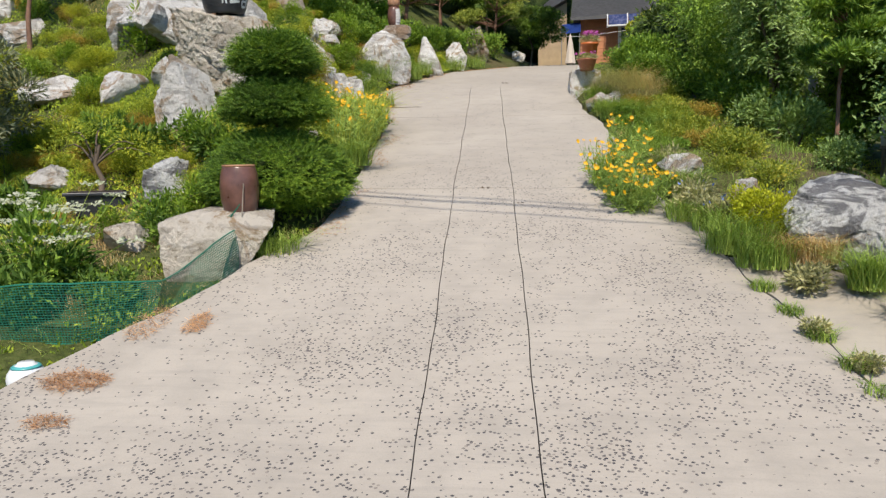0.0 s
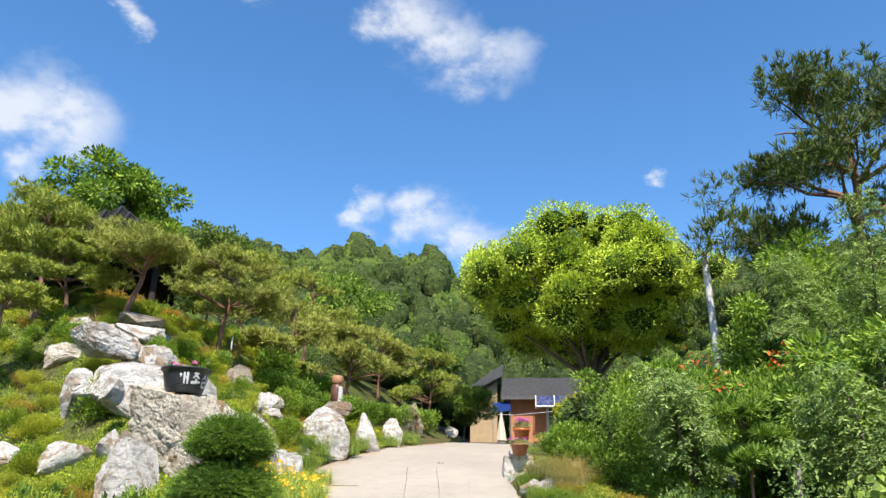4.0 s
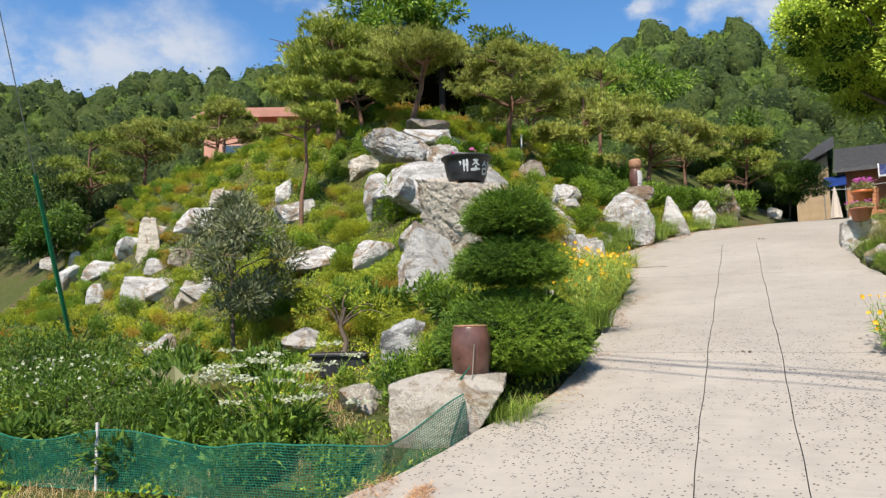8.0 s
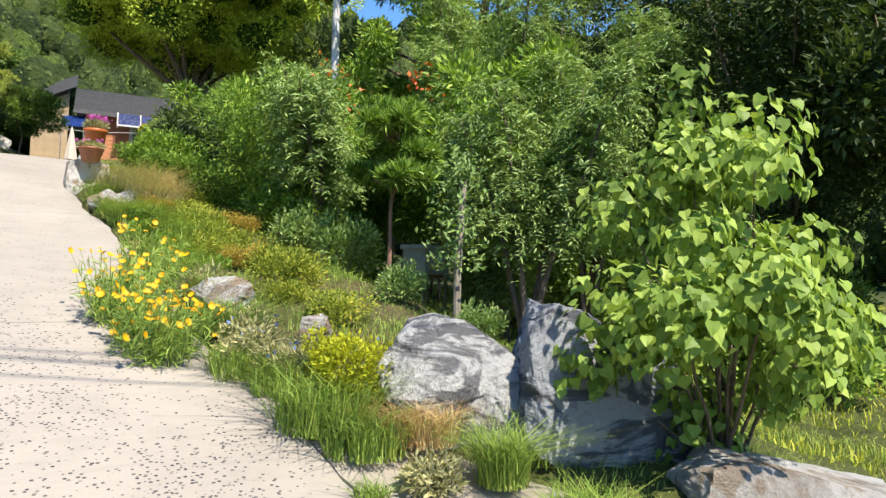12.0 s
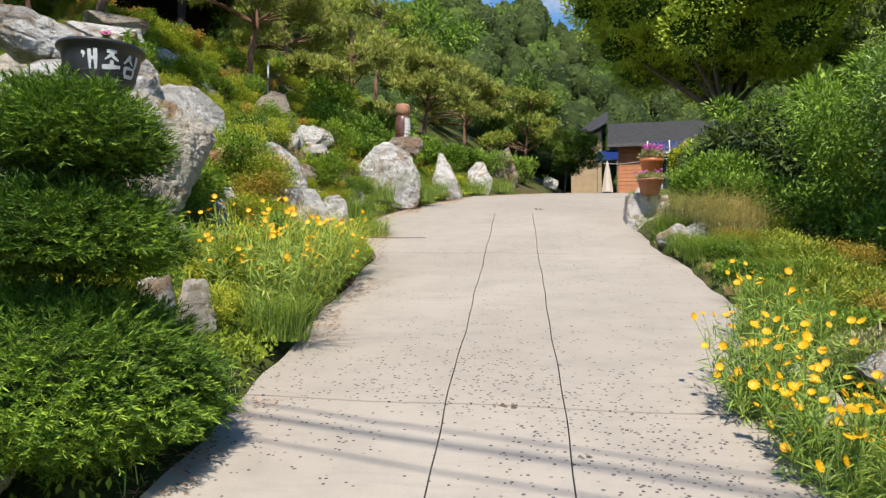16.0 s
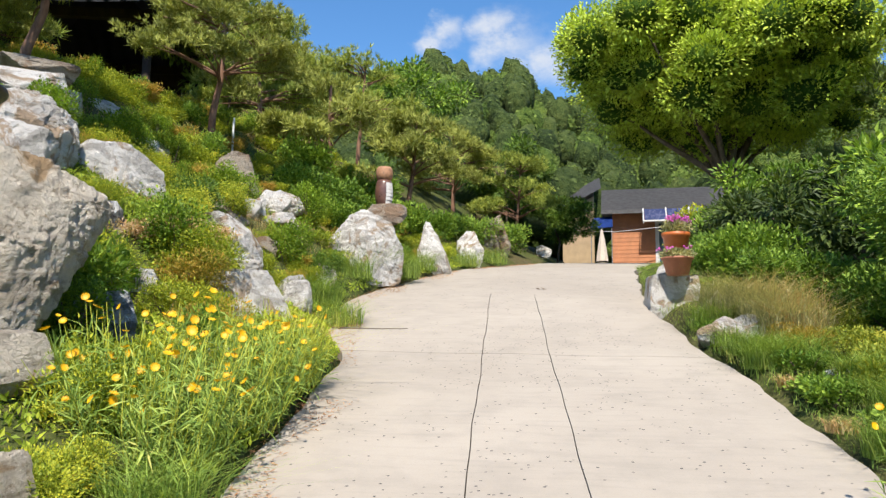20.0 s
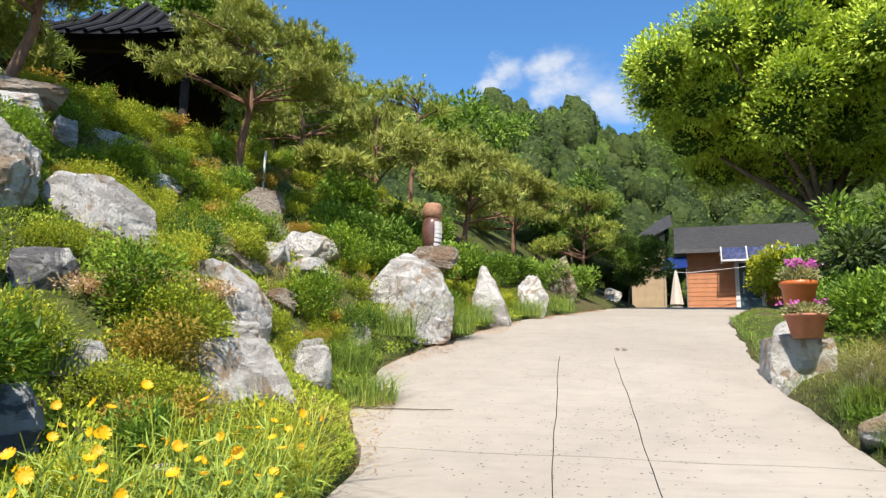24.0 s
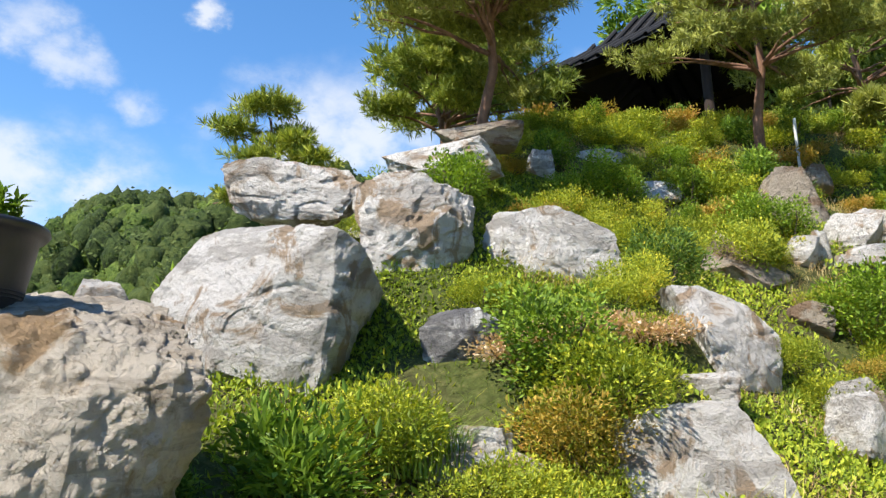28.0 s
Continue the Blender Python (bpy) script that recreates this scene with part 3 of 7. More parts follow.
def land_z(x, y):
    """Height of the land, the road's bed included."""
    x, y = np.asarray(x, float), np.asarray(y, float)
    zr = road_z(y)
    d = road_left(y) - x
    bank = zr + 0.04 + np.interp(d, (0, 0.8, 1.5, 2.3, 3.0, 3.7, 6.0, 60.0), (0, 0.27, 0.66, 1.2, 1.85, 2.55, 4.6, 56.0))
    steep = zr + 0.04 + np.interp(d, (0, 0.4, 0.8, 1.1, 1.5, 2.0, 2.5, 3.0, 3.7, 6.0, 60.0), (0, 0.22, 0.55, 0.88, 1.18, 1.36, 1.70, 2.12, 2.72, 4.6, 56.0))
    bank = bank + (steep - bank) * smooth_step(11.0, 12.6, y) * (1 - smooth_step(15.5, 18.5, y))
    toe = 7.0 - 0.36 * (x + 3.0)
    foot = 0.85 + 0.03 * (x + 3.0)
    front = foot + np.interp(y - toe, (-60.0, 0.0, 2.4, 3.8, 6.0, 30.0), (-42.0, 0.0, 1.70, 2.95, 5.1, 26.0))
    low = np.where(y < 6.8, zr * 0.85 + 0.05, zr) + 0.03 * np.minimum(x + 3, 0)
    front = np.maximum(front, np.minimum(low, foot + 0.1))
    top = 6.0 + 0.09 * (y - 12) + 0.05 * np.maximum(-x - 4, 0) - 0.10 * np.maximum(-x - 12, 0)
    left = soft_min(soft_min(bank, front, 0.6), top, 0.8)
    e = x - road_right(y)
    lawn = 0.1 + 0.055 * np.maximum(y - 2, 0) + 0.012 * np.maximum(x - 6, 0)
    right = zr + 0.05 * smooth_step(0, 0.5, e) + (np.minimum(lawn, zr) - zr) * smooth_step(1.4, 4.5, e)
    z = np.where(d > 0, left, np.where(e > 0, right, zr))
    return z


# ---- the land: one sheet to the horizon, with the wooded ridges ----


def ridge_height(x, y):
    """The hills around: valley floor near, wooded ridge beyond."""
    dx, dy = x - 1.0, y - 2.0
    r = np.hypot(dx, dy) + 1e-6
    az = np.degrees(np.arctan2(-dx, dy))
    tilt = np.interp(az, (-180, -140, -90, -50, -20, 0, 15, 30, 45, 60, 90, 130, 180), (4, 4, 8, 14.3, 15.5, 13.7, 14.8, 14.6, 11.2, 9.6, 9.0, 6, 4))
    tilt = tilt + 0.5 * np.sin(az * 0.33) + 0.35 * np.sin(az * 0.83 + 1)
    crest = np.tan(np.radians(tilt)) * 125.0
    return crest * smooth_step(46, 125, r) * (1 - 0.6 * smooth_step(150, 320, r))


def whole_land(x, y):
    near = land_z(np.clip(x, -26, 26), np.clip(y, -28, 48))
    left_drop = -1.2 * smooth_step(16, 34, -x) * (1 - smooth_step(20, 40, y))
    return near + left_drop + ridge_height(x, y)


def axis_steps(marks):
    out = []
    for (a, step), (b, _) in zip(marks, marks[1:]):
        out.append(np.arange(a, b, step))
    return np.concatenate(out)


gx = axis_steps([(-900, 120), (-300, 25), (-140, 8), (-40, 1.2), (-14, 0.3), (-6, 0.16), (6, 0.3), (14, 1.2), (40, 8), (140, 25), (300, 120), (1000, 0)])
gy = axis_steps([(-900, 120), (-300, 25), (-120, 8), (-20, 1.2), (0, 0.3), (3, 0.16), (21, 0.4), (40, 1.5), (70, 6), (150, 25), (300, 120), (1000, 0)])
X, Y = np.meshgrid(gx, gy)
Z = whole_land(X, Y)
lump = 0.05 * np.sin(3.1 * X + 1.7 * Y) * np.cos(2.3 * Y - X) + 0.03 * np.sin(9 * X) * np.sin(8 * Y + X)
on_road = (X > road_left(Y) - 0.12) & (X < road_right(Y) + 0.12 + apron_width(Y))
Z = np.where(on_road, Z - 0.14, Z + np.where(np.hypot(X, Y) < 60, lump, 0))
nx, ny = len(gx), len(gy)
i = (np.arange(ny - 1)[:, None] * nx + np.arange(nx - 1)[None]).ravel()
ground = new("ground", np_mesh("ground", np.stack([X, Y, Z], -1).reshape(-1, 3), np.stack([i, i + 1, i + nx + 1, i + nx], 1), "earth", True))
tagged(ground, "sloping garden earth with turf and bare soil", "ground", kind="structure")


# ---- the driveway: concrete slabs with sawn joints between ----
road = new("road")
tagged(road, "steep pale concrete driveway with two long joints", "road", kind="structure")


def joint_left(y):
    return np.interp(y, (-4, 3.3, 7.7, 12.1, 15.6, 36), (0.9, 0.62, 0.46, 0.30, 0.18, 0.2)) + 0.005 * np.sin(y * 2.9) + 0.003 * np.sin(y * 7.7 + 1)


def joint_right(y):
    return np.interp(y, (-4, 3.3, 7.7, 12.1, 15.6, 36), (1.5, 1.20, 1.045, 0.88, 0.76, 0.8)) + 0.005 * np.sin(y * 2.3 + 2) + 0.003 * np.sin(y * 6.9)


def slab(left, right, y0, y1, skew=0.0, mat="concrete", lift=0.0):
    """A slab between two edges; left and right are functions of y."""
    rows = max(3, int((y1 - y0) / 0.16))
    cols = 14
    u, v = np.meshgrid(np.linspace(0, 1, cols), np.linspace(0, 1, rows))
    yy = y0 + (y1 - y0) * v
    xx = left(yy) * (1 - u) + right(yy) * u
    yy = yy + skew * (xx - 0.7)
    zz = road_z(yy) + lift + 0.004 * np.sin(5 * xx + 3 * yy)
    top = np.stack([xx, yy, zz], -1)
    low = top - np.array([0, 0, 0.13])
    n = rows * cols
    i = (np.arange(rows - 1)[:, None] * cols + np.arange(cols - 1)[None]).ravel()
    F = [np.stack([i, i + 1, i + cols + 1, i + cols], 1)]
    rim = np.concatenate([np.arange(cols), np.arange(1, rows) * cols + cols - 1, (rows - 1) * cols + np.arange(cols - 2, -1, -1), np.arange(rows - 2, 0, -1) * cols])
    nxt = np.roll(rim, -1)
    F.append(np.stack([nxt, rim, rim + n, nxt + n], 1))
    child("slab", np_mesh("slab", np.concatenate([top.reshape(-1, 3), low.reshape(-1, 3)]), np.concatenate(F), mat), road)


def ragged(edge, seed, amount=0.05):
    return lambda y: edge(y) + amount * np.sin(3.7 * y + seed) + 0.5 * amount * np.sin(11.3 * y + 2 * seed)


LEFT, RIGHT = ragged(road_left, 1.0, 0.02), ragged(road_right, 2.4, 0.025)
GAP = 0.0032
for y0, y1 in ((-4.0, 7.715), (7.733, 12.197), (12.215, 15.6)):
    slab(LEFT, lambda y: joint_left(y) - GAP, y0, y1, -0.03)
    slab(lambda y: joint_left(y) + GAP, lambda y: joint_right(y) - GAP, y0, y1, -0.03)
    slab(lambda y: joint_right(y) + GAP, RIGHT, y0, y1, -0.03)
slab(LEFT, RIGHT, 15.6, 40.0, -0.03)
slab(lambda y: RIGHT(y) + 0.012, lambda y: RIGHT(y) + apron_width(y) + 0.02 * np.sin(9 * y) + 0.03 * np.sin(4.1 * y), 1.0, 5.95, 0.0, "concrete_plain", -0.006)

# ---- stones ----
def halved(V, F):
    """Each triangle into four."""
    E = np.sort(np.concatenate([F[:, [0, 1]], F[:, [1, 2]], F[:, [2, 0]]]), 1)
    U, back = np.unique(E, axis=0, return_inverse=True)
    back = back.reshape(-1)
    mid = (V[U[:, 0]] + V[U[:, 1]]) / 2
    n, m = len(F), len(V)
    a, b, c = back[:n] + m, back[n : 2 * n] + m, back[2 * n :] + m
    F2 = np.concatenate([np.stack([F[:, 0], a, c], 1), np.stack([a, F[:, 1], b], 1), np.stack([c, b, F[:, 2]], 1), np.stack([a, b, c], 1)])
    return np.concatenate([V, mid]), F2


def stone_mesh(P, g, fine, rugged=1.0, pit=0.0):
    """The hull of corners P, broken up by noise at three scales."""
    bm = bmesh.new()
    for p in P:
        bm.verts.new(p)
    bmesh.ops.convex_hull(bm, input=bm.verts)
    bmesh.ops.delete(bm, geom=[v for v in bm.verts if not v.link_faces], context="VERTS")
    bmesh.ops.triangulate(bm, faces=bm.faces)
    bmesh.ops.subdivide_edges(bm, edges=[e for e in bm.edges if e.calc_length() > 0.9], cuts=1)
    bmesh.ops.triangulate(bm, faces=bm.faces)
    bm.verts.ensure_lookup_table()
    bm.verts.index_update()
    V = np.array([v.co for v in bm.verts])
    F = np.array([[v.index for v in f.verts] for f in bm.faces])
    bm.free()
    for k in range(fine - 1):
        V, F = halved(V, F)
        if k == 0:
            soft = np.zeros_like(V)
            count = np.zeros(len(V))
            for a, b in ((0, 1), (1, 2), (2, 0)):
                np.add.at(soft, F[:, a], V[F[:, b]])
                np.add.at(count, F[:, a], 1)
            V = V * 0.95 + 0.05 * soft / count[:, None]
    off = g.uniform(0, 50, 3)
    big = np.array([noise.fractal(Vector(v * 1.4 + off), 0.9, 2.2, 3) for v in V])
    crag = np.array([abs(noise.noise(Vector(v * (2.4, 2.4, 3.2) + off))) for v in V])
    grain = np.array([noise.fractal(Vector(v * 9.0 + off), 0.6, 2.0, 4) for v in V])
    V = V * (1 + rugged * (0.05 * big - 0.35 * np.maximum(0.13 - crag, 0)))[:, None]
    for _ in range(7):
        n = unit(g.normal(0, 1, 3))
        over = V @ n - ((V @ n).max() - g.uniform(0.02, 0.09) * rugged)
        V = V - np.maximum(over, 0)[:, None] * n
    chips = np.zeros(len(V))
    for scale, depth in ((1.9, 0.11), (4.4, 0.075), (9.5, 0.045)):
        for n, v in enumerate(V):
            q = Vector(v) * scale + Vector(off)
            cell = noise.voronoi(q)[1][0]
            chips[n] += depth * (q - cell).dot(noise.noise_vector(cell * 7.3)) / scale ** 0.5
    if pit:
        rough = np.array([abs(noise.noise(Vector(v * (9.0, 9.0, 7.0) + off))) + 0.7 * abs(noise.noise(Vector(v * (20.0, 20.0, 16.0) + off))) for v in V])
        chips = chips + pit * 0.09 * (rough - 0.3)
    return V * (1 + rugged * (0.028 * grain + chips))[:, None], F


KINDS = {"rock": "large white marbled garden stone set in the planted slope", "rock_rust": "rust-brown angular garden stone in the planted bank", "rock_tan": "cream and tan rough garden boulder", "rock_blue": "blue-grey weathered boulder with pale streaks", "rock_band": "white and dark grey banded stone beside the plants"}


def stone_of(name, V, F, mat):
    """The mesh of a stone: soft within a facet, crisp where facets meet."""
    me = np_mesh(name, V, F, mat, True)
    me.set_sharp_from_angle(angle=radians(24))
    return me


def rock(x, y, w, h, d=None, z=None, turn=0.0, mat="rock", seed=1, label="", fine=4, lean=0.0, corners=13, sink=0.2, name="rock", flat=1.0, top=0.74):
    """A quarried garden stone with random corners, narrower at its top."""
    d = d or w * 0.8
    g = np.random.default_rng(seed * 31 + 5)
    P = unit(g.normal(0, 1, (corners, 3)))
    P = np.sign(P) * np.abs(P) ** 0.6 * g.uniform(0.85, 1.0, (corners, 1))
    if flat < 1:
        P[:, 2] = np.where(P[:, 2] > flat * 0.7, flat * 0.7 + g.uniform(0, 0.05, corners), P[:, 2])
    V, F = stone_mesh(P, g, fine)
    V -= (V.max(0) + V.min(0)) / 2
    V /= (V.max(0) - V.min(0)) / 2
    V[:, :2] *= np.interp(V[:, 2], (-1, 0, 1), (1.0, 0.97, top))[:, None]
    V = V * np.array([w * 1.03, d * 1.03, h * (1 + sink)]) / 2
    V[:, 2] += h * (1 - sink) / 2
    V[:, 0] += lean * V[:, 2]
    ob = new(name, stone_of(name, V, F, mat))
    ob.matrix_basis = pose(x, y, float(land_z(x, y)) if z is None else z, 0, 0, turn)
    return tagged(ob, label or KINDS[mat], "rock", "stones of the rock garden")


def boulder(corners, mat, seed, label, fine=5, rugged=0.8, name="boulder", pit=0.0):
    """One of the large stones, from its main corners."""
    P = np.array(corners, float)
    mid = P.mean(0)
    base = np.array([mid[0], mid[1], P[:, 2].min()])
    size = np.abs(P - mid).max()
    V, F = stone_mesh((P - mid) / size, np.random.default_rng(seed), fine, rugged, pit)
    ob = new(name, stone_of(name, V * size + mid - base, F, mat))
    ob.matrix_basis = pose(*base)
    return tagged(ob, label, "rock", "stones of the rock garden")


boulder([(-2.29, 8.81, 3.19), (-2.13, 9.00, 3.22), (-2.03, 9.13, 3.24), (-1.92, 9.38, 3.23), (-1.86, 9.54, 3.17), (-1.74, 9.79, 3.06), (-1.81, 9.80, 2.93), (-1.98, 9.71, 2.72), (-1.80, 9.45, 2.70), (-1.92, 9.31, 2.46), (-2.11, 8.97, 2.51), (-2.20, 8.88, 2.78), (-2.27, 8.84, 2.99), (-1.79, 9.44, 3.00), (-1.92, 9.22, 2.93), (-1.79, 9.43, 2.82), (-1.92, 9.15, 2.67), (-3.00, 9.01, 3.36), (-2.88, 9.47, 3.46), (-2.56, 9.84, 3.37), (-2.99, 9.22, 2.57), (-2.67, 9.76, 2.56), (-1.92, 9.31, 2.11), (-2.11, 8.97, 2.16), (-2.67, 9.76, 2.21)], "rock_tan", 1, "huge cream boulder under the black planter, overhanging the flowers", 6, 0.6, pit=1.1)
boulder([(-3.95, 10.02, 3.42), (-3.90, 10.04, 3.56), (-3.67, 10.26, 3.91), (-3.61, 10.52, 3.98), (-2.88, 10.75, 3.84), (-2.88, 10.87, 3.76), (-3.01, 11.02, 3.58), (-3.06, 10.99, 3.43), (-2.97, 10.66, 3.18), (-3.35, 10.32, 3.30), (-3.31, 10.25, 3.38), (-4.45, 10.35, 3.42), (-4.17, 10.59, 3.91), (-4.11, 10.85, 3.98), (-3.38, 11.08, 3.84), (-3.51, 11.35, 3.58), (-3.47, 10.99, 3.18), (-2.97, 10.66, 2.93), (-3.35, 10.32, 3.05), (-3.31, 10.25, 3.13)], "rock", 2, "big white sloping slab with ochre veins, leaning on the bank", 6, 0.7)
boulder([(-4.50, 10.63, 4.57), (-4.45, 10.67, 4.65), (-4.37, 10.78, 4.66), (-4.23, 10.96, 4.54), (-4.14, 11.17, 4.58), (-4.02, 11.37, 4.54), (-3.91, 11.40, 4.40), (-3.98, 11.28, 4.18), (-4.24, 10.96, 4.19), (-4.48, 10.69, 4.20), (-4.42, 10.63, 4.37), (-5.00, 10.95, 4.57), (-4.88, 11.11, 4.66), (-4.64, 11.50, 4.58), (-4.41, 11.73, 4.40), (-4.74, 11.29, 4.19)], "rock", 3, "knobbly white stone on the crest of the rockery", 5, 1.5)
boulder([(-3.89, 11.25, 4.37), (-3.72, 11.48, 4.46), (-3.59, 11.68, 4.47), (-3.42, 11.99, 4.32), (-3.49, 12.01, 3.93), (-3.51, 11.86, 3.77), (-3.69, 11.61, 3.71), (-3.68, 11.36, 3.92), (-3.69, 11.29, 4.06), (-3.46, 11.66, 4.05), (-4.48, 11.63, 4.37), (-4.17, 12.07, 4.47), (-4.00, 12.37, 4.32), (-4.08, 12.39, 3.93), (-4.27, 12.00, 3.71), (-3.69, 11.61, 3.56), (-3.51, 11.86, 3.62), (-3.68, 11.36, 3.77)], "rock", 4, "craggy white and brown stone on the crest", 5, 1.5)
boulder([(-3.58, 12.18, 4.14), (-3.51, 12.25, 4.21), (-3.35, 12.66, 4.27), (-3.26, 12.84, 4.17), (-3.17, 13.02, 4.08), (-3.11, 13.03, 3.76), (-3.25, 12.65, 3.68), (-3.26, 12.42, 3.77), (-3.55, 12.12, 3.91), (-4.08, 12.51, 4.14), (-3.86, 12.99, 4.27), (-3.67, 13.35, 4.08), (-3.61, 13.36, 3.76), (-3.77, 12.75, 3.77), (-3.25, 12.65, 3.48), (-3.11, 13.03, 3.56), (-3.26, 12.42, 3.57)], "rock", 5, "broad white and grey stone with rusty foot on the bank", 5, 1.0)
boulder([(-2.35, 12.59, 3.56), (-2.32, 12.82, 3.55), (-2.18, 13.08, 3.44), (-2.10, 13.26, 3.27), (-2.03, 13.07, 3.05), (-2.02, 12.73, 3.02), (-2.09, 12.59, 3.09), (-2.09, 12.53, 3.27), (-2.77, 12.86, 3.56), (-2.74, 13.09, 3.55), (-2.52, 13.54, 3.27), (-2.45, 13.34, 3.05), (-2.51, 12.87, 3.09), (-2.02, 12.73, 2.87), (-2.03, 13.07, 2.90), (-2.09, 12.59, 2.94)], "rock", 6, "white wedge stone with a brown face in the bank", 5, 0.9)
boulder([(-1.84, 11.58, 2.81), (-1.79, 11.64, 2.88), (-1.72, 11.84, 2.89), (-1.62, 12.07, 2.90), (-1.51, 12.13, 2.72), (-1.40, 12.18, 2.50), (-1.63, 11.65, 2.50), (-1.72, 11.49, 2.55), (-2.26, 11.86, 2.81), (-2.13, 12.11, 2.89), (-2.04, 12.34, 2.90), (-1.82, 12.45, 2.50), (-2.05, 11.92, 2.50), (-1.63, 11.65, 2.25), (-1.40, 12.18, 2.25), (-1.72, 11.49, 2.30)], "rock", 7, "white pyramid-shaped stone among the yellow flowers", 5, 0.8)
boulder([(-2.13, 16.12, 3.83), (-1.90, 16.05, 4.12), (-1.62, 16.14, 4.29), (-1.32, 16.32, 4.08), (-1.18, 16.57, 3.74), (-1.17, 16.42, 3.35), (-1.58, 16.02, 3.31), (-2.06, 16.03, 3.31), (-1.63, 15.91, 3.76), (-2.42, 16.75, 3.83), (-1.91, 16.78, 4.29), (-1.61, 16.96, 4.08), (-1.47, 17.20, 3.74), (-1.87, 16.66, 3.31), (-2.06, 16.03, 3.11), (-1.58, 16.02, 3.11), (-1.17, 16.42, 3.15)], "rock", 8, "tall pale pointed stone beside the driveway", 5, 0.8)
boulder([(3.05, 6.08, 1.07), (3.16, 6.05, 1.25), (3.26, 6.11, 1.31), (3.43, 6.12, 1.35), (3.59, 6.03, 1.33), (3.76, 5.78, 1.15), (3.87, 5.68, 1.03), (3.80, 5.62, 0.82), (3.46, 5.71, 0.77), (3.10, 5.89, 0.91), (3.23, 5.90, 1.19), (3.42, 5.70, 1.03), (3.40, 6.69, 1.07), (3.60, 6.72, 1.31), (3.78, 6.73, 1.35), (4.11, 6.39, 1.15), (4.21, 6.29, 1.03), (3.80, 6.31, 0.77), (3.46, 5.71, 0.62), (3.80, 5.62, 0.67), (3.10, 5.89, 0.76)], "rock_band", 9, "white and grey boulder with dark bands at the verge", 6, 0.8)
boulder([(3.63, 5.52, 0.87), (3.67, 5.54, 1.30), (3.81, 5.51, 1.46), (4.00, 5.53, 1.43), (4.43, 5.44, 1.21), (4.75, 5.39, 1.10), (4.63, 5.25, 0.73), (4.10, 5.29, 0.68), (3.63, 5.41, 0.83), (4.02, 5.31, 1.07), (3.99, 6.23, 0.87), (4.17, 6.23, 1.46), (4.36, 6.25, 1.43), (5.11, 6.11, 1.10), (4.99, 5.96, 0.73), (3.98, 6.12, 0.83), (4.10, 5.29, 0.53), (4.63, 5.25, 0.58), (3.63, 5.41, 0.68)], "rock_blue", 10, "large blue-grey boulder beside the heart-leaved bush", 6, 0.8)
boulder([(4.04, 4.71, 0.63), (4.10, 4.73, 0.74), (4.31, 4.73, 0.76), (4.59, 4.59, 0.69), (4.77, 4.51, 0.62), (5.07, 4.42, 0.60), (5.30, 4.35, 0.54), (5.08, 4.25, 0.44), (4.05, 4.65, 0.44), (4.26, 5.15, 0.63), (4.54, 5.18, 0.76), (4.99, 4.95, 0.62), (5.53, 4.80, 0.54), (4.27, 5.10, 0.44), (5.08, 4.25, 0.29), (4.05, 4.65, 0.29), (5.30, 4.35, 0.39)], "rock", 11, "long low white and black boulder by the lawn", 5, 0.9)
boulder([(-1.68, 5.76, 1.06), (-1.51, 5.96, 1.13), (-1.40, 6.11, 1.14), (-0.86, 6.12, 1.12), (-0.83, 5.98, 1.01), (-0.91, 5.92, 0.88), (-1.09, 5.82, 0.67), (-1.54, 5.68, 0.60), (-1.63, 5.69, 0.87), (-1.23, 5.76, 0.91), (-1.86, 6.33, 1.06), (-1.58, 6.68, 1.14), (-1.04, 6.69, 1.12), (-1.27, 6.40, 0.67), (-1.73, 6.26, 0.60), (-1.54, 5.68, 0.50), (-1.09, 5.82, 0.57), (-1.63, 5.69, 0.77)], "rock_tan", 12, "cream retaining block with a flat top under the jar", 6, 0.5)
rock(-4.45, 12.43, 1.06, 0.28, 0.61, 4.74, 57, "rock", 13, top=0.9)
rock(-4.72, 13.04, 0.86, 0.28, 0.58, 5.17, 53, "rock_rust", 14)
rock(-3.54, 9.74, 0.38, 0.33, 0.28, 3.28, 82, "rock", 15, top=0.5)
rock(-4.88, 13.87, 0.30, 0.35, 0.22, 4.99, 49, "rock", 16)
rock(-5.17, 14.96, 0.72, 0.20, 0.52, 5.37, 44, "rock", 17, fine=3)
rock(-4.44, 14.98, 0.54, 0.26, 0.40, 4.80, 40, "rock", 18)
rock(-3.60, 15.95, 0.67, 0.61, 0.49, 4.46, 31, "rock_rust", 19, top=0.85)
rock(-2.95, 14.15, 0.67, 0.51, 0.49, 3.70, 35, "rock_rust", 20, top=0.9, corners=11)
rock(-2.93, 14.97, 0.32, 0.28, 0.24, 3.91, 31, "rock", 21, fine=3)
rock(-2.90, 15.73, 0.54, 0.36, 0.40, 4.10, 27, "rock", 22)
rock(-2.73, 15.40, 0.56, 0.21, 0.41, 3.85, 27, "rock", 23, fine=3, top=0.9)
rock(-2.42, 14.09, 0.34, 0.27, 0.25, 3.27, 31, "rock_rust", 24)
rock(-1.98, 12.37, 0.32, 0.19, 0.23, 2.86, 38, "rock", 25, top=0.9)
rock(-1.80, 13.35, 0.37, 0.34, 0.27, 2.66, 29, "rock", 26)
rock(-2.33, 11.12, 0.66, 0.25, 0.32, 2.59, 55, "rock", 27, top=0.6)
rock(-2.92, 11.51, 0.48, 0.33, 0.28, 3.12, 56, "rock_band", 28, top=0.95)
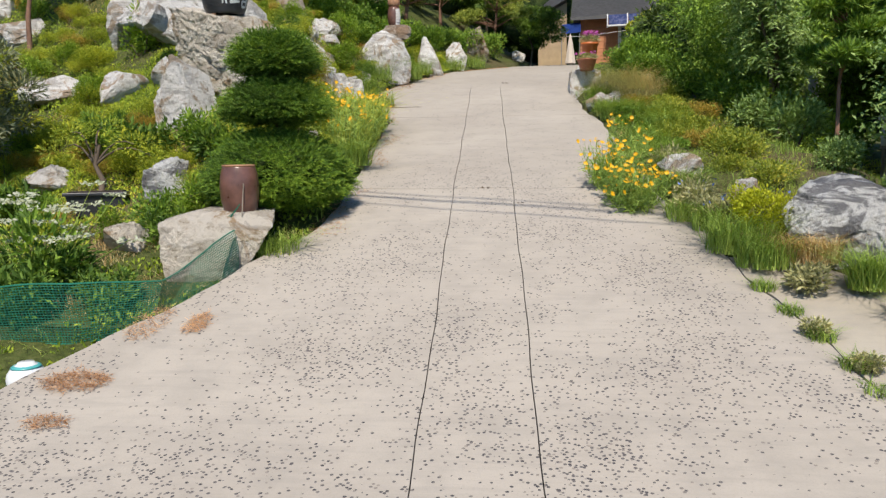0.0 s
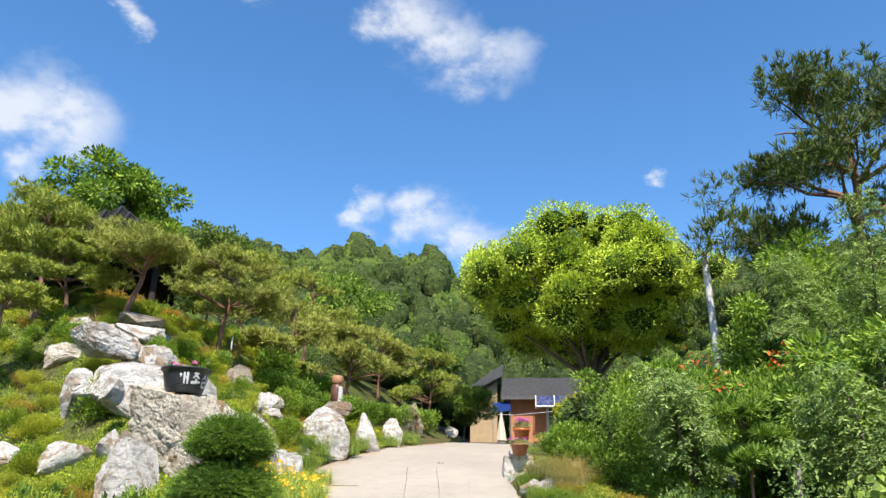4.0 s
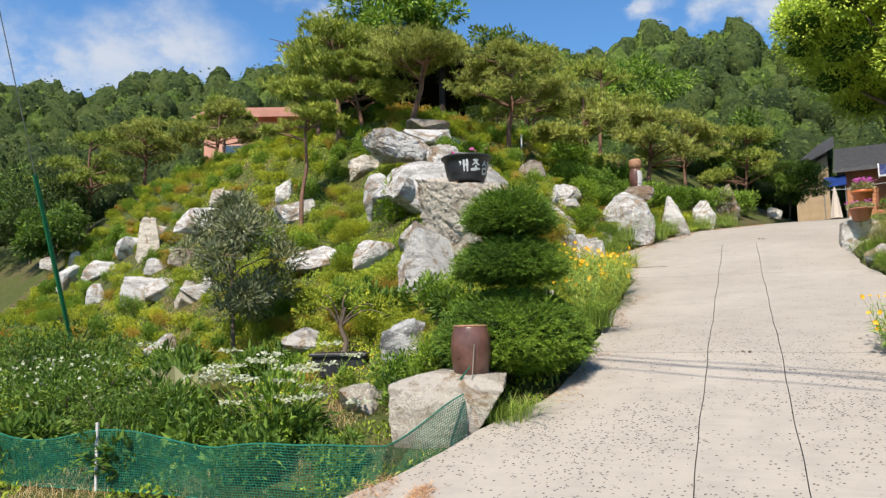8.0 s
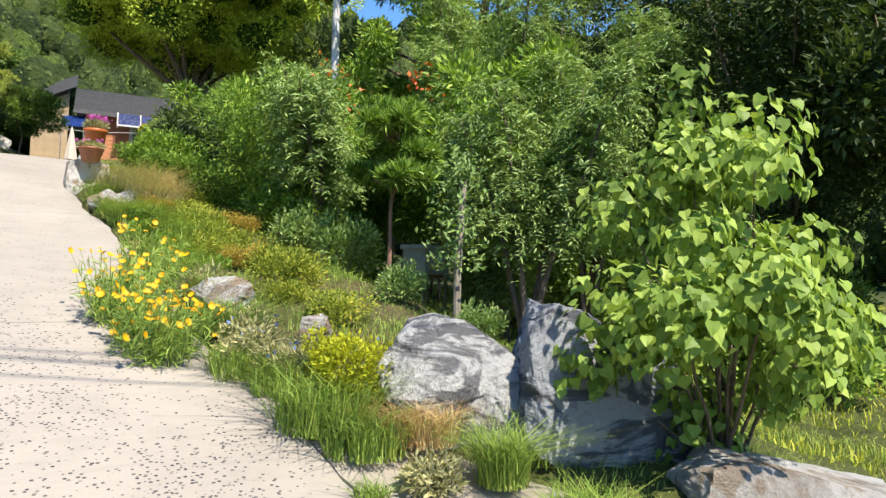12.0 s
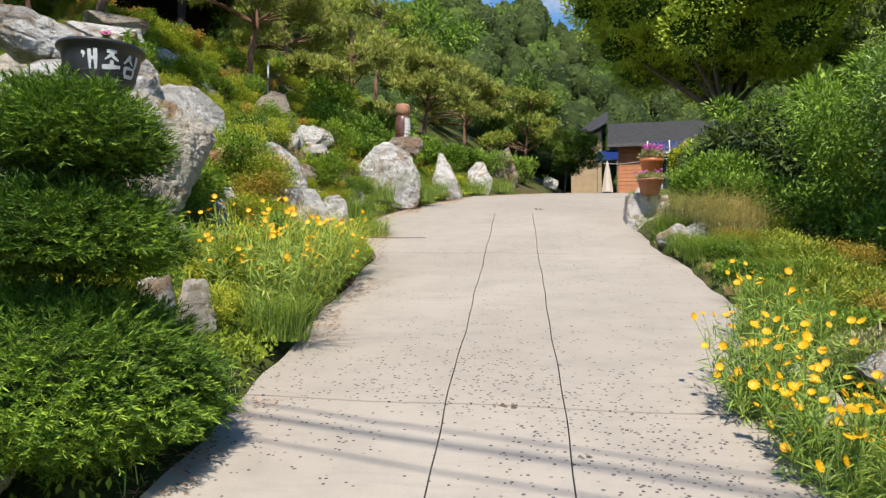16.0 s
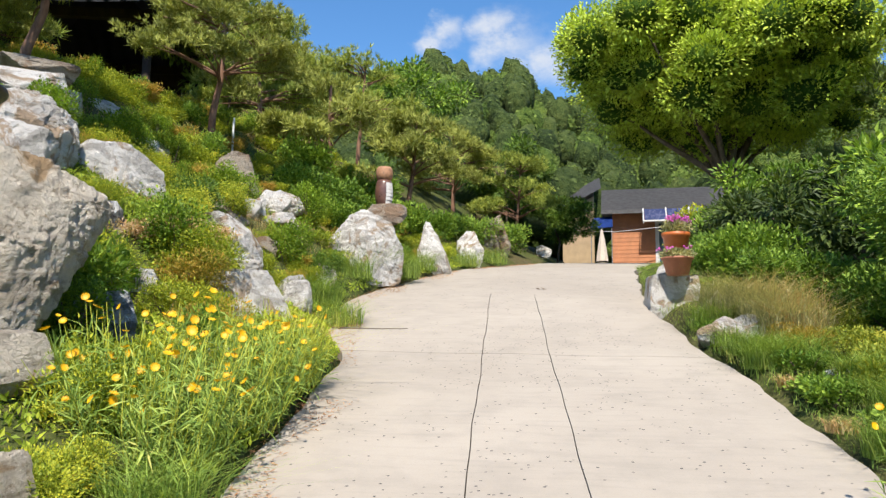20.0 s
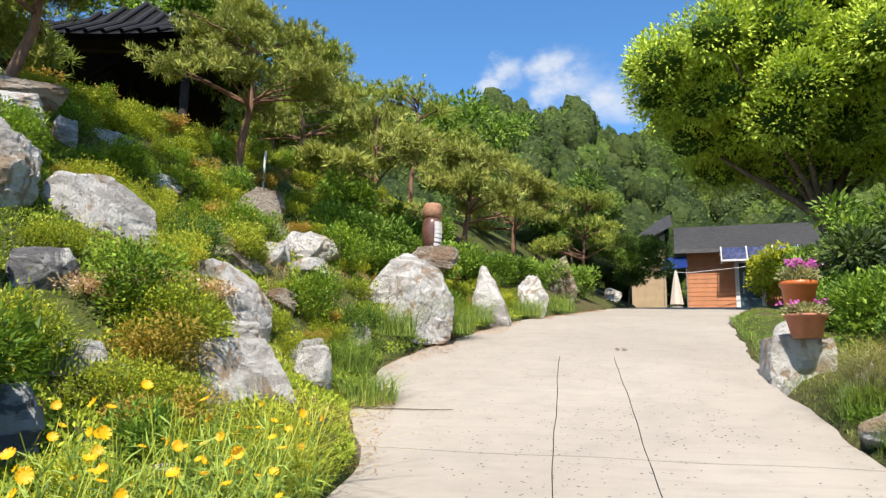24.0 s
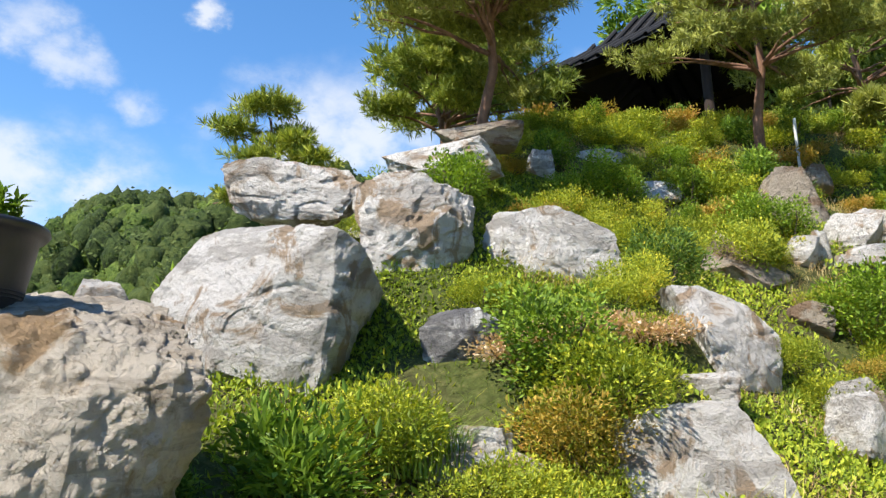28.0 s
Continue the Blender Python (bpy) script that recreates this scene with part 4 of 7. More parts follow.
rock(-2.03, 10.24, 0.44, 0.32, 0.32, 2.26, 42, "rock_blue", 29, "rounded blue-grey stone under the big boulder", corners=20)
rock(-1.67, 13.12, 0.31, 0.33, 0.23, 2.60, 21, "rock", 30)
rock(-1.88, 14.87, 0.29, 0.29, 0.22, 3.01, 18, "rock", 31, fine=3)
rock(-1.01, 18.97, 0.61, 0.92, 0.45, 3.64, 7, "rock", 32, top=0.4, lean=-0.1)
rock(-0.59, 21.39, 0.65, 0.75, 0.48, 4.04, 4, "rock", 33, top=0.55)
rock(-0.25, 26.49, 0.81, 1.11, 0.60, 4.93, 2, "rock_rust", 34, top=0.9)
rock(1.18, 32.82, 0.64, 0.52, 0.48, 5.62, -2, "rock", 35, fine=3)
rock(-2.87, 15.11, 0.16, 0.29, 0.12, 3.93, 24, "rock", 36, fine=3)
rock(-2.91, 16.10, 0.64, 0.34, 0.47, 4.19, 22, "rock", 37)
rock(-2.67, 15.47, 0.43, 0.23, 0.32, 3.86, 22, "rock", 38, fine=3, top=0.9)
rock(-3.11, 18.94, 0.41, 0.55, 0.31, 4.74, 17, "rock_rust", 39, top=0.9)
rock(-4.04, 17.12, 0.50, 0.37, 0.37, 5.04, 25, "rock_rust", 40)
rock(-1.44, 10.64, 0.25, 0.16, 0.19, 2.07, 32, "rock_band", 41)
rock(-1.82, 8.96, 0.59, 0.38, 0.40, 1.91, 33, "rock_tan", 42, top=0.9)
rock(-1.24, 7.97, 0.24, 0.37, 0.18, 1.50, 34, "rock", 43)
rock(-1.08, 8.14, 0.25, 0.37, 0.19, 1.48, 31, "rock_tan", 44)
rock(-2.37, 11.22, 0.34, 0.17, 0.26, 2.67, 27, "rock", 45, fine=3)
rock(2.58, 13.64, 0.43, 0.32, 0.32, 2.55, -12, "rock_tan", 46)
rock(2.44, 12.62, 0.51, 0.26, 0.38, 2.29, -12, "rock", 47, fine=3)
rock(-2.32, 7.30, 0.47, 0.40, 0.35, 1.19, 28, "rock_band", 48, top=0.85)
rock(-3.99, 8.02, 0.56, 0.32, 0.41, 1.22, 36, "rock", 49)
rock(-2.62, 8.52, 0.72, 0.79, 0.43, 1.93, 26, "rock", 50, "large upright white stone with grey flanks behind the yew", fine=5, top=0.85, corners=11)
rock(-4.35, 10.75, 0.89, 0.74, 0.61, 3.15, 29, "rock", 51, "white pointed stone with ochre stains", fine=5, top=0.6, corners=11)
rock(-7.08, 12.19, 0.96, 0.50, 0.70, 3.48, 36, "rock", 52)
rock(-5.70, 12.50, 0.78, 0.40, 0.58, 4.29, 30, "rock_tan", 53)
rock(-6.04, 13.50, 0.43, 0.27, 0.32, 5.20, 30, "rock", 54, fine=3)
rock(-5.18, 10.11, 1.01, 0.41, 0.49, 2.36, 34, "rock", 55)
rock(-3.91, 9.59, 0.63, 0.39, 0.46, 2.34, 30, "rock", 56)
rock(-12.81, 14.22, 0.54, 1.02, 0.38, 3.36, 46, "rock_tan", 57, "upright cream standing stone on a pedestal stone", top=0.8, name="standing_stone")
rock(-9.79, 11.64, 0.67, 0.44, 0.49, 2.15, 46, "rock", 58)
rock(-8.24, 10.84, 0.56, 0.34, 0.41, 2.03, 43, "rock", 59)
rock(-7.11, 8.96, 0.50, 0.48, 0.37, 1.03, 46, "rock", 60)
rock(-9.49, 13.48, 0.46, 0.29, 0.35, 3.88, 40, "rock", 61, fine=3)
rock(-10.54, 14.45, 0.38, 0.41, 0.29, 4.43, 41, "rock_tan", 62, fine=3)
rock(-2.22, 6.29, 0.43, 0.29, 0.34, 0.75, 32, "rock_tan", 63)
rock(-10.52, 13.86, 1.58, 0.56, 0.78, 3.77, 39, "rock", 64)
rock(-8.68, 12.46, 0.76, 0.58, 0.56, 3.18, 37, "rock", 65)
rock(-11.33, 13.08, 0.58, 0.34, 0.43, 2.83, 42, "rock", 66, fine=3)
rock(-10.35, 12.84, 0.68, 0.39, 0.50, 2.95, 40, "rock_rust", 67, fine=3)
rock(-16.26, 14.95, 0.77, 0.65, 0.57, 2.78, 48, "rock", 68)
rock(-14.72, 14.52, 0.88, 0.54, 0.65, 2.91, 46, "rock", 69)
rock(-10.70, 12.02, 0.81, 0.55, 0.60, 2.14, 43, "rock", 70)
rock(-8.33, 10.77, 0.45, 0.47, 0.34, 1.96, 40, "rock_tan", 71)
rock(-17.90, 16.44, 0.45, 0.47, 0.34, 3.57, 48, "rock", 72, fine=3)
rock(-11.04, 14.72, 0.49, 0.53, 0.37, 4.49, 38, "rock_tan", 73, fine=3)
rock(-13.29, 15.15, 0.44, 0.25, 0.33, 4.06, 42, "rock", 74, fine=3)
rock(-21.03, 17.86, 0.41, 0.41, 0.31, 3.78, 50, "rock", 75, fine=3)
rock(-8.06, 13.22, 0.42, 0.48, 0.32, 4.16, 33, "rock", 76, fine=3)
rock(-5.35, 12.98, 0.45, 0.27, 0.34, 4.93, 25, "rock_tan", 77, fine=3)
rock(-13.07, 12.99, 0.45, 0.51, 0.34, 2.19, 46, "rock", 78, fine=3)
rock(-8.02, 10.99, 0.25, 0.30, 0.19, 2.21, 38, "rock", 79, fine=3)
rock(-3.37, 9.57, 0.34, 0.36, 0.26, 2.52, 23, "rock", 80, fine=3)
rock(-14.05, 14.92, 0.89, 0.52, 0.66, 3.50, 44, "rock", 81, fine=3)
rock(2.69, 7.90, 0.49, 0.25, 0.29, 1.29, -18, "rock", 82)
rock(3.12, 7.14, 0.22, 0.19, 0.17, 1.12, -26, "rock", 83)
boulder([(2.11, 14.41, 3.11), (2.27, 14.46, 3.15), (2.63, 14.49, 3.11), (2.65, 14.46, 2.98), (2.60, 14.45, 2.73), (2.07, 14.37, 2.67), (2.06, 14.39, 2.87), (2.08, 14.82, 3.11), (2.60, 14.91, 3.11), (2.62, 14.88, 2.98), (2.57, 14.87, 2.73), (2.04, 14.79, 2.67), (2.07, 14.37, 2.57), (2.60, 14.45, 2.63), (2.06, 14.39, 2.77)], "rock", 84, "squared white stone that carries the clay pot", 5, 0.5)
rock(2.63, 12.95, 0.60, 0.20, 0.29, 2.39, -16, "rock", 85)
rock(2.85, 11.19, 0.27, 0.13, 0.20, 2.00, -24, "rock", 86, fine=3)

# ---- far woods on the ridges ----


def flakes(P, out, size, loose=0.3):
    """Leaf clumps lying on a crown's skin."""
    n = len(P)
    out = unit(out + rng.normal(0, loose, (n, 3)))
    a = unit(np.cross(out, rng.normal(0, 1, (n, 3))))
    b = np.cross(out, a)
    s = np.asarray(size)[:, None] * rng.uniform(0.6, 1.3, (n, 1))
    V = np.stack([P - a * s * 0.5, P + b * s * 0.3 + out * s * 0.1, P + a * s * 0.5, P - b * s * 0.3 + out * s * 0.1], 1)
    return V.reshape(-1, 3), np.arange(n * 4).reshape(n, 4)


def crown_core():
    """A rounded, uneven ball of 42 corners, the dense inside of a far crown."""
    bm = bmesh.new()
    bmesh.ops.create_icosphere(bm, subdivisions=2, radius=1.0)
    V = np.array([v.co for v in bm.verts])
    F = np.array([[v.index for v in f.verts] for f in bm.faces])
    bm.free()
    return V, F


CORE_V, CORE_F = crown_core()


def woods(count, lo, hi, mat, label, leaf, per, az0=-75, az1=118, seed=1, tall=1.0, grow=1.0):
    """Far trees: uneven dense crowns with loose leaf clumps all over."""
    g = np.random.default_rng(seed)
    az = np.radians(g.uniform(az0, az1, count))
    r = np.sqrt(g.uniform(lo * lo, hi * hi, count))
    x, y = 1.0 - r * np.sin(az), 2.0 + r * np.cos(az)
    s = g.uniform(0.55, 1.4, count) * (1.1 + r / 150) * grow
    z = whole_land(x, y)
    mid = np.stack([x, y, z + s * 1.4 * tall], 1)
    size = np.stack([s, s, s * 1.2 * tall], 1)
    # core balls, in a darker green that stands for shade between the clumps
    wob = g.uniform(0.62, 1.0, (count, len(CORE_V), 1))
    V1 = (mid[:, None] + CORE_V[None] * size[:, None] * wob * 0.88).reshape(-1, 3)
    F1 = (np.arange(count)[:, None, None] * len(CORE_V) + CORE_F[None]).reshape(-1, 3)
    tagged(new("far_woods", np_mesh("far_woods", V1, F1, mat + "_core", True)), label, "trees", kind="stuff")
    k = np.repeat(np.arange(count), per)
    d = unit(g.normal(0, 1, (len(k), 3)))
    d[:, 2] = np.abs(d[:, 2]) * 1.1 - 0.3
    P = mid[k] + d * size[k] * (0.72 + 0.38 * g.uniform(0, 1, (len(k), 1)))
    V, F = flakes(P, d + np.array([0, 0, 0.2]), leaf * s[k], 0.45)
    return tagged(new("far_woods", np_mesh("far_woods", V, F, mat)), label, "trees", kind="stuff")


woods(1700, 48, 76, "wood_mix", "mixed green broadleaf trees on the near hillside", 0.13, 110, seed=3)
woods(3900, 76, 130, "wood_mix", "mixed green broadleaf trees covering the hillside", 0.22, 40, seed=13)
woods(1000, 44, 76, "wood_dark", "dark green pine trees on the near hillside", 0.13, 110, seed=4, tall=1.3)
woods(2300, 76, 130, "wood_dark", "dark green pine trees covering the hillside", 0.22, 40, seed=14, tall=1.3)
woods(330, 40, 62, "wood_dark", "dark conifers below the rock garden", 0.11, 430, 52, 118, 5, 1.3, 0.95)
woods(110, 42, 62, "wood_mix", "green broadleaf trees below the rock garden", 0.11, 430, 52, 118, 6, 1.1, 0.95)

# ---- plants: masters built once, then copied ----
def shrub(name, at, mat, label, r=0.35, h=0.5, n=1500, leaf=0.045, aspect=0.5, lumps=7, seed=1, category="shrub", group="", ragged_top=0.25, stem="bark", inner=0.35):
    """A leafy shrub: short stems and a lumpy crown of leaves."""
    global rng
    rng = np.random.default_rng(seed)
    ob = thing(name, at, label, category, group, rng.uniform(0, 360))
    blobs = [(0, 0, h * 0.52, r * 0.8, r * 0.8, h * 0.46)]
    for _ in range(lumps):
        a, q = rng.uniform(0, 6.28), rng.uniform(0.3, 0.75)
        s = rng.uniform(0.32, 0.55)
        blobs.append((q * r * math.cos(a), q * r * math.sin(a), h * rng.uniform(0.3, 0.85), r * s, r * s, h * s * 0.7))
    P, d = blob_points(blobs, n, inner)
    P[:, 2] = np.maximum(P[:, 2], 0.01)
    way = d * (1, 1, 0.5) + np.array([0, 0, 0.25])
    V, F = leaves(P, way, leaf, aspect)
    k = int(n * 0.12)
    tips = P[rng.choice(n, k)] * (1, 1, 1) + np.stack([np.zeros(k), np.zeros(k), rng.uniform(0, ragged_top * h * 0.5, k)], 1)
    V2, F2 = leaves(tips, np.tile([0, 0, 1.0], (k, 1)), leaf * 1.1, aspect)
    V, F = joined([(V, F), (V2, F2)])
    child("foliage", np_mesh("foliage", V, F, mat), ob)
    for _ in range(5):
        b = np.asarray(blobs[rng.integers(len(blobs))][:3])
        t = np.linspace(0, 1, 4)[:, None]
        V, F = tube(t * b + rng.normal(0, 0.012, (4, 3)) * (t > 0), (0.012 * (0.5 + r), 0.004), 5)
        child("stem", np_mesh("stem", V, F, stem), ob)
    return ob


def spot(x, y, sink=0.03):
    return (x, y, float(land_z(x, y)) - sink)


def copies(master, places, seed=5):
    g = np.random.default_rng(seed)
    for x, y, s in places:
        copy_thing(master, pose(*spot(x, y), 0, 0, g.uniform(0, 360)) @ Matrix.Scale(s, 4))


BED = "shrubs of the rock garden"
box = shrub("boxwood_shrub", spot(-2.27, 11.67), "box", "rounded bright green boxwood shrub among the stones", 0.36, 0.56, 3200, 0.034, 0.55, 8, 11, "shrub", BED)
round_box = shrub("clipped_shrub", spot(-2.8, 13.08), "deep", "clipped dark green ball shrub on the bank", 0.32, 0.52, 2600, 0.036, 0.4, 6, 12, "shrub", BED, 0.1)
azalea = shrub("azalea_shrub", spot(-2.47, 10.79), "azalea", "low yellow-green azalea with reddening leaves", 0.36, 0.36, 4200, 0.028, 0.42, 9, 13, "shrub", BED, 0.5)
rusty = shrub("azalea_shrub", spot(-1.98, 11.5), "rust", "low azalea with rusty orange leaves", 0.34, 0.34, 4000, 0.028, 0.42, 9, 14, "shrub", BED, 0.5)
leafy = shrub("leafy_perennial", spot(-2.19, 10.32), "broad", "lush broad-leaved green perennial beside the boulder", 0.32, 0.55, 1500, 0.066, 0.36, 8, 15, "plant", BED, 0.4)
tall_leafy = shrub("leafy_perennial", spot(-4.0, 10.3), "box", "tall green leafy stems between the stones", 0.24, 0.62, 900, 0.075, 0.32, 7, 16, "plant", BED, 0.6)
copies(box, [(-3.95, 12.2, 0.9), (-2.6, 16.3, 1.1), (-4.4, 9.6, 0.7), (-5.6, 12.6, 0.9), (-3.1, 15.1, 0.8), (-2.2, 14.3, 1.0), (-4.3, 14.0, 0.9), (-2.0, 9.9, 0.7)])
copies(round_box, [(-2.9, 17.6, 1.0), (-1.9, 14.9, 0.9), (-3.6, 16.2, 0.8)])
copies(azalea, [(-2.05, 11.75, 1.1), (-1.35, 9.2, 0.9), (-1.5, 9.45, 1.0), (-2.0, 11.0, 0.8), (-3.0, 14.2, 1.0)])

g = np.random.default_rng(21)
stone_spots = [(o.matrix_basis.translation.x + 0.1, o.matrix_basis.translation.y - 0.14, o.dimensions.x * 0.5) for o in scene.objects if o.get("category") == "rock"]
stone_spots += [(x + 0.22, y - 0.3, w * 0.8) for x, y, w in stone_spots]
taken = []
distant = {azalea: [], rusty: []}
pool = [(box, 0.16), (azalea, 0.46), (rusty, 0.10), (leafy, 0.12), (tall_leafy, 0.16)]
for _ in range(14000):
    x, y = g.uniform(-19, -0.8), g.uniform(6.6, 27)
    d = float(road_left(y)) - x
    if d < 0.45 or d > 19 or (y > 21 and d > 6) or (x < -5 and y - (7.0 - 0.36 * (x + 3.0)) < -1.4) or y > 22 + 0.2 * d:
        continue
    if abs(x + 0.98) < 0.75 and abs(y - 6.8) < 0.75:
        continue
    if (x + 1.2) ** 2 + (y - 9.4) ** 2 < 0.6 ** 2 or any((x - u) ** 2 + (y - v) ** 2 < 0.42 ** 2 for u, v in ((-3.07, 7.3), (-2.8, 7.0), (-2.27, 11.67), (-2.8, 13.08), (-2.47, 10.79), (-2.49, 11.9), (-2.19, 10.32))):
        continue
    far = 0.21 if y < 16 and x > -6 else 0.36
    if any((x - u) ** 2 + (y - v) ** 2 < (w + 0.08) ** 2 for u, v, w in stone_spots) or any((x - u) ** 2 + (y - v) ** 2 < far**2 for u, v in taken):
        continue
    taken.append((x, y))
    patch = 0.5 + 0.5 * math.sin(0.9 * x + 0.6 * y) * math.cos(0.7 * y - 0.5 * x)
    pick = (g.uniform() * 0.6 + patch * 0.4)
    for master, share in pool:
        pick -= share
        if pick <= 0:
            break
    s = g.uniform(0.55, 1.0) * (1.25 if far > 0.4 else 0.85)
    m = pose(*spot(x, y), 0, 0, g.uniform(0, 360)) @ Matrix.Scale(s, 4)
    if master in (azalea, rusty) and (y > 14.6 or x < -7.0):
        distant[master].append(m)
    else:
        copy_thing(master, m)
for master, places in distant.items():
    me = next(c for c in master.children if "foliage" in c.name).data
    co = np.empty(len(me.vertices) * 3, np.float32)
    me.vertices.foreach_get("co", co)
    co = co.reshape(-1, 4, 3)[::3]
    co = (co[:, :1] + (co - co[:, :1]) * 1.9).reshape(-1, 3)
    turned = [co @ np.array(m.to_3x3()).T + np.array(m.translation) for m in places]
    V = np.concatenate(turned)
    ob = new("azalea_thicket", np_mesh("azalea_thicket", V, np.arange(len(V)).reshape(-1, 4), "azalea" if master is azalea else "rust"))
    tagged(ob, "low yellow-green and rusty azaleas covering the upper slope", "shrubs", kind="stuff")


# ---- ground cover, turf and dry litter ----
def scatter(n, x0, x1, y0, y1, keep, seed):
    g = np.random.default_rng(seed)
    x, y = g.uniform(x0, x1, n), g.uniform(y0, y1, n)
    ok = keep(x, y, g.uniform(0, 1, n))
    x, y = x[ok], y[ok]
    return np.stack([x, y, whole_land(x, y) - 0.01], 1)


def left_bank(x, y, u):
    d = road_left(y) - x
    return (d > 0.02) & (y > 4.2 + 0.1 * np.sin(x * 3)) & (u < np.clip(1.3 - 0.05 * d, 0.25, 1))


def bare(P):
    """Bare, dry patches between the plants: high where the soil shows."""
    return np.sin(P[:, 0] * 2.7 + 1.9 * np.sin(P[:, 1] * 1.7)) * np.cos(P[:, 1] * 2.3 + 1.3 * np.sin(P[:, 0] * 2.1))


rng = np.random.default_rng(31)
P = scatter(230000, -13, -0.5, 4.2, 24, left_bank, 32)
dry = bare(P)
cover = P[dry < 0.42]
rise = 0.02 + 0.11 * np.clip(np.sin(cover[:, 0] * 6.1 + cover[:, 1] * 2.7) * np.cos(cover[:, 1] * 5.3 - cover[:, 0] * 2.2), 0, 1) * rng.uniform(0, 1, len(cover))
V, F = leaves(cover + np.stack([0 * rise, 0 * rise, rise], 1), rng.normal(0, 0.6, cover.shape) + np.array([0, 0, 0.8]), 0.045, 0.5)
tagged(new("ground_cover", np_mesh("ground_cover", V, F, "cover")), "low mixed green ground cover between the stones", "plants", kind="stuff")
near = scatter(130000, -5.0, -0.8, 7.4, 14.2, left_bank, 37)
V, F = leaves(near + np.array([0, 0, 0.015]), rng.normal(0, 0.7, near.shape) + np.array([0, 0, 0.6]), 0.03, 0.5)
tagged(new("ground_cover", np_mesh("ground_cover", V, F, "cover")), "dense small-leaved ground cover between the near stones", "plants", kind="stuff")
straw = P[dry > 0.34]
V, F = blades(straw, 0.09, 0.004, 1.2, 1.6)
tagged(new("dry_turf", np_mesh("dry_turf", V, F, "dry")), "thin dry straw-coloured turf in the bare patches", "grass", kind="stuff")
P = scatter(70000, -12, -0.5, 4.2, 24, left_bank, 33)
clump = np.sin(P[:, 0] * 4.1 + P[:, 1] * 2.3) * np.cos(P[:, 1] * 3.7 - P[:, 0])
P = P[(clump > 0.05) & (bare(P) < 0.5)]
V, F = blades(P, 0.12, 0.005, 0.9, 1.2)
tagged(new("bank_grass", np_mesh("bank_grass", V, F, "grass")), "tufts of fine green grass on the bank", "grass", kind="stuff")


def right_verge(x, y, u):
    e = x - road_right(y)
    apron = e < apron_width(y) + 0.05
    return (e > 0.0) & ~apron & (u < np.clip(1.2 - 0.12 * e, 0.25, 1)) & (y > 3.5)


P = scatter(90000, 2, 8, 3.5, 22, right_verge, 34)
V, F = blades(P, 0.05 + 0.08 * np.clip(np.sin(P[:, 0] * 3 + P[:, 1] * 2.2), 0, 1), 0.005, 0.8, 1.0)
tagged(new("verge_grass", np_mesh("verge_grass", V, F, "grass")), "rough green grass along the driveway's edge", "grass", kind="stuff")
P = scatter(60000, 5, 26, 3, 22, lambda x, y, u: x - road_right(y) > 3.0, 35)
V, F = blades(P, 0.10, 0.012, 0.5, 0.6)
tagged(new("lawn_grass", np_mesh("lawn_grass", V, F, "lush")), "sunlit short lawn grass beyond the boulders", "grass", kind="stuff")


def litter_left(x, y, u):
    d = x - road_left(y)
    return (d > -0.05) & (d < 0.14 + 0.26 * np.sin(1.3 * y) ** 2) & (u < 0.9 - 1.2 * np.maximum(d, 0)) & (np.sin(2.1 * y) > -0.5)


P = scatter(110000, -2, 2, 6.4, 27, litter_left, 36)
P[:, 2] = road_z(P[:, 1]) + 0.006
V, F = leaves(P, rng.normal(0, 1, P.shape) * (1, 1, 0.06), 0.04, 0.14)
tagged(new("needle_litter", np_mesh("needle_litter", V, F, "hay")), "reddish dry needle litter along the road's edge", "litter", kind="stuff")


def tuft(name, x, y, h, n, r, mat, label, width=0.006, bend=0.8, category="grass", z=None, group="grass tufts"):
    g = np.random.default_rng(int(abs(x * 97 + y * 31)) + 3)
    a, q = g.uniform(0, 6.28, n), r * np.sqrt(g.uniform(0, 1, n))
    P = np.stack([q * np.cos(a), q * np.sin(a), np.zeros(n)], 1)
    V, F = blades(P, h, width, 1.1 if mat == "lush" else 0.9, 1.5 if mat == "lush" else 1.1)
    ob = new(name, np_mesh(name, V, F, mat))
    ob.matrix_basis = pose(x, y, (float(land_z(x, y)) if z is None else z) - 0.02)
    return tagged(ob, label, category, group)


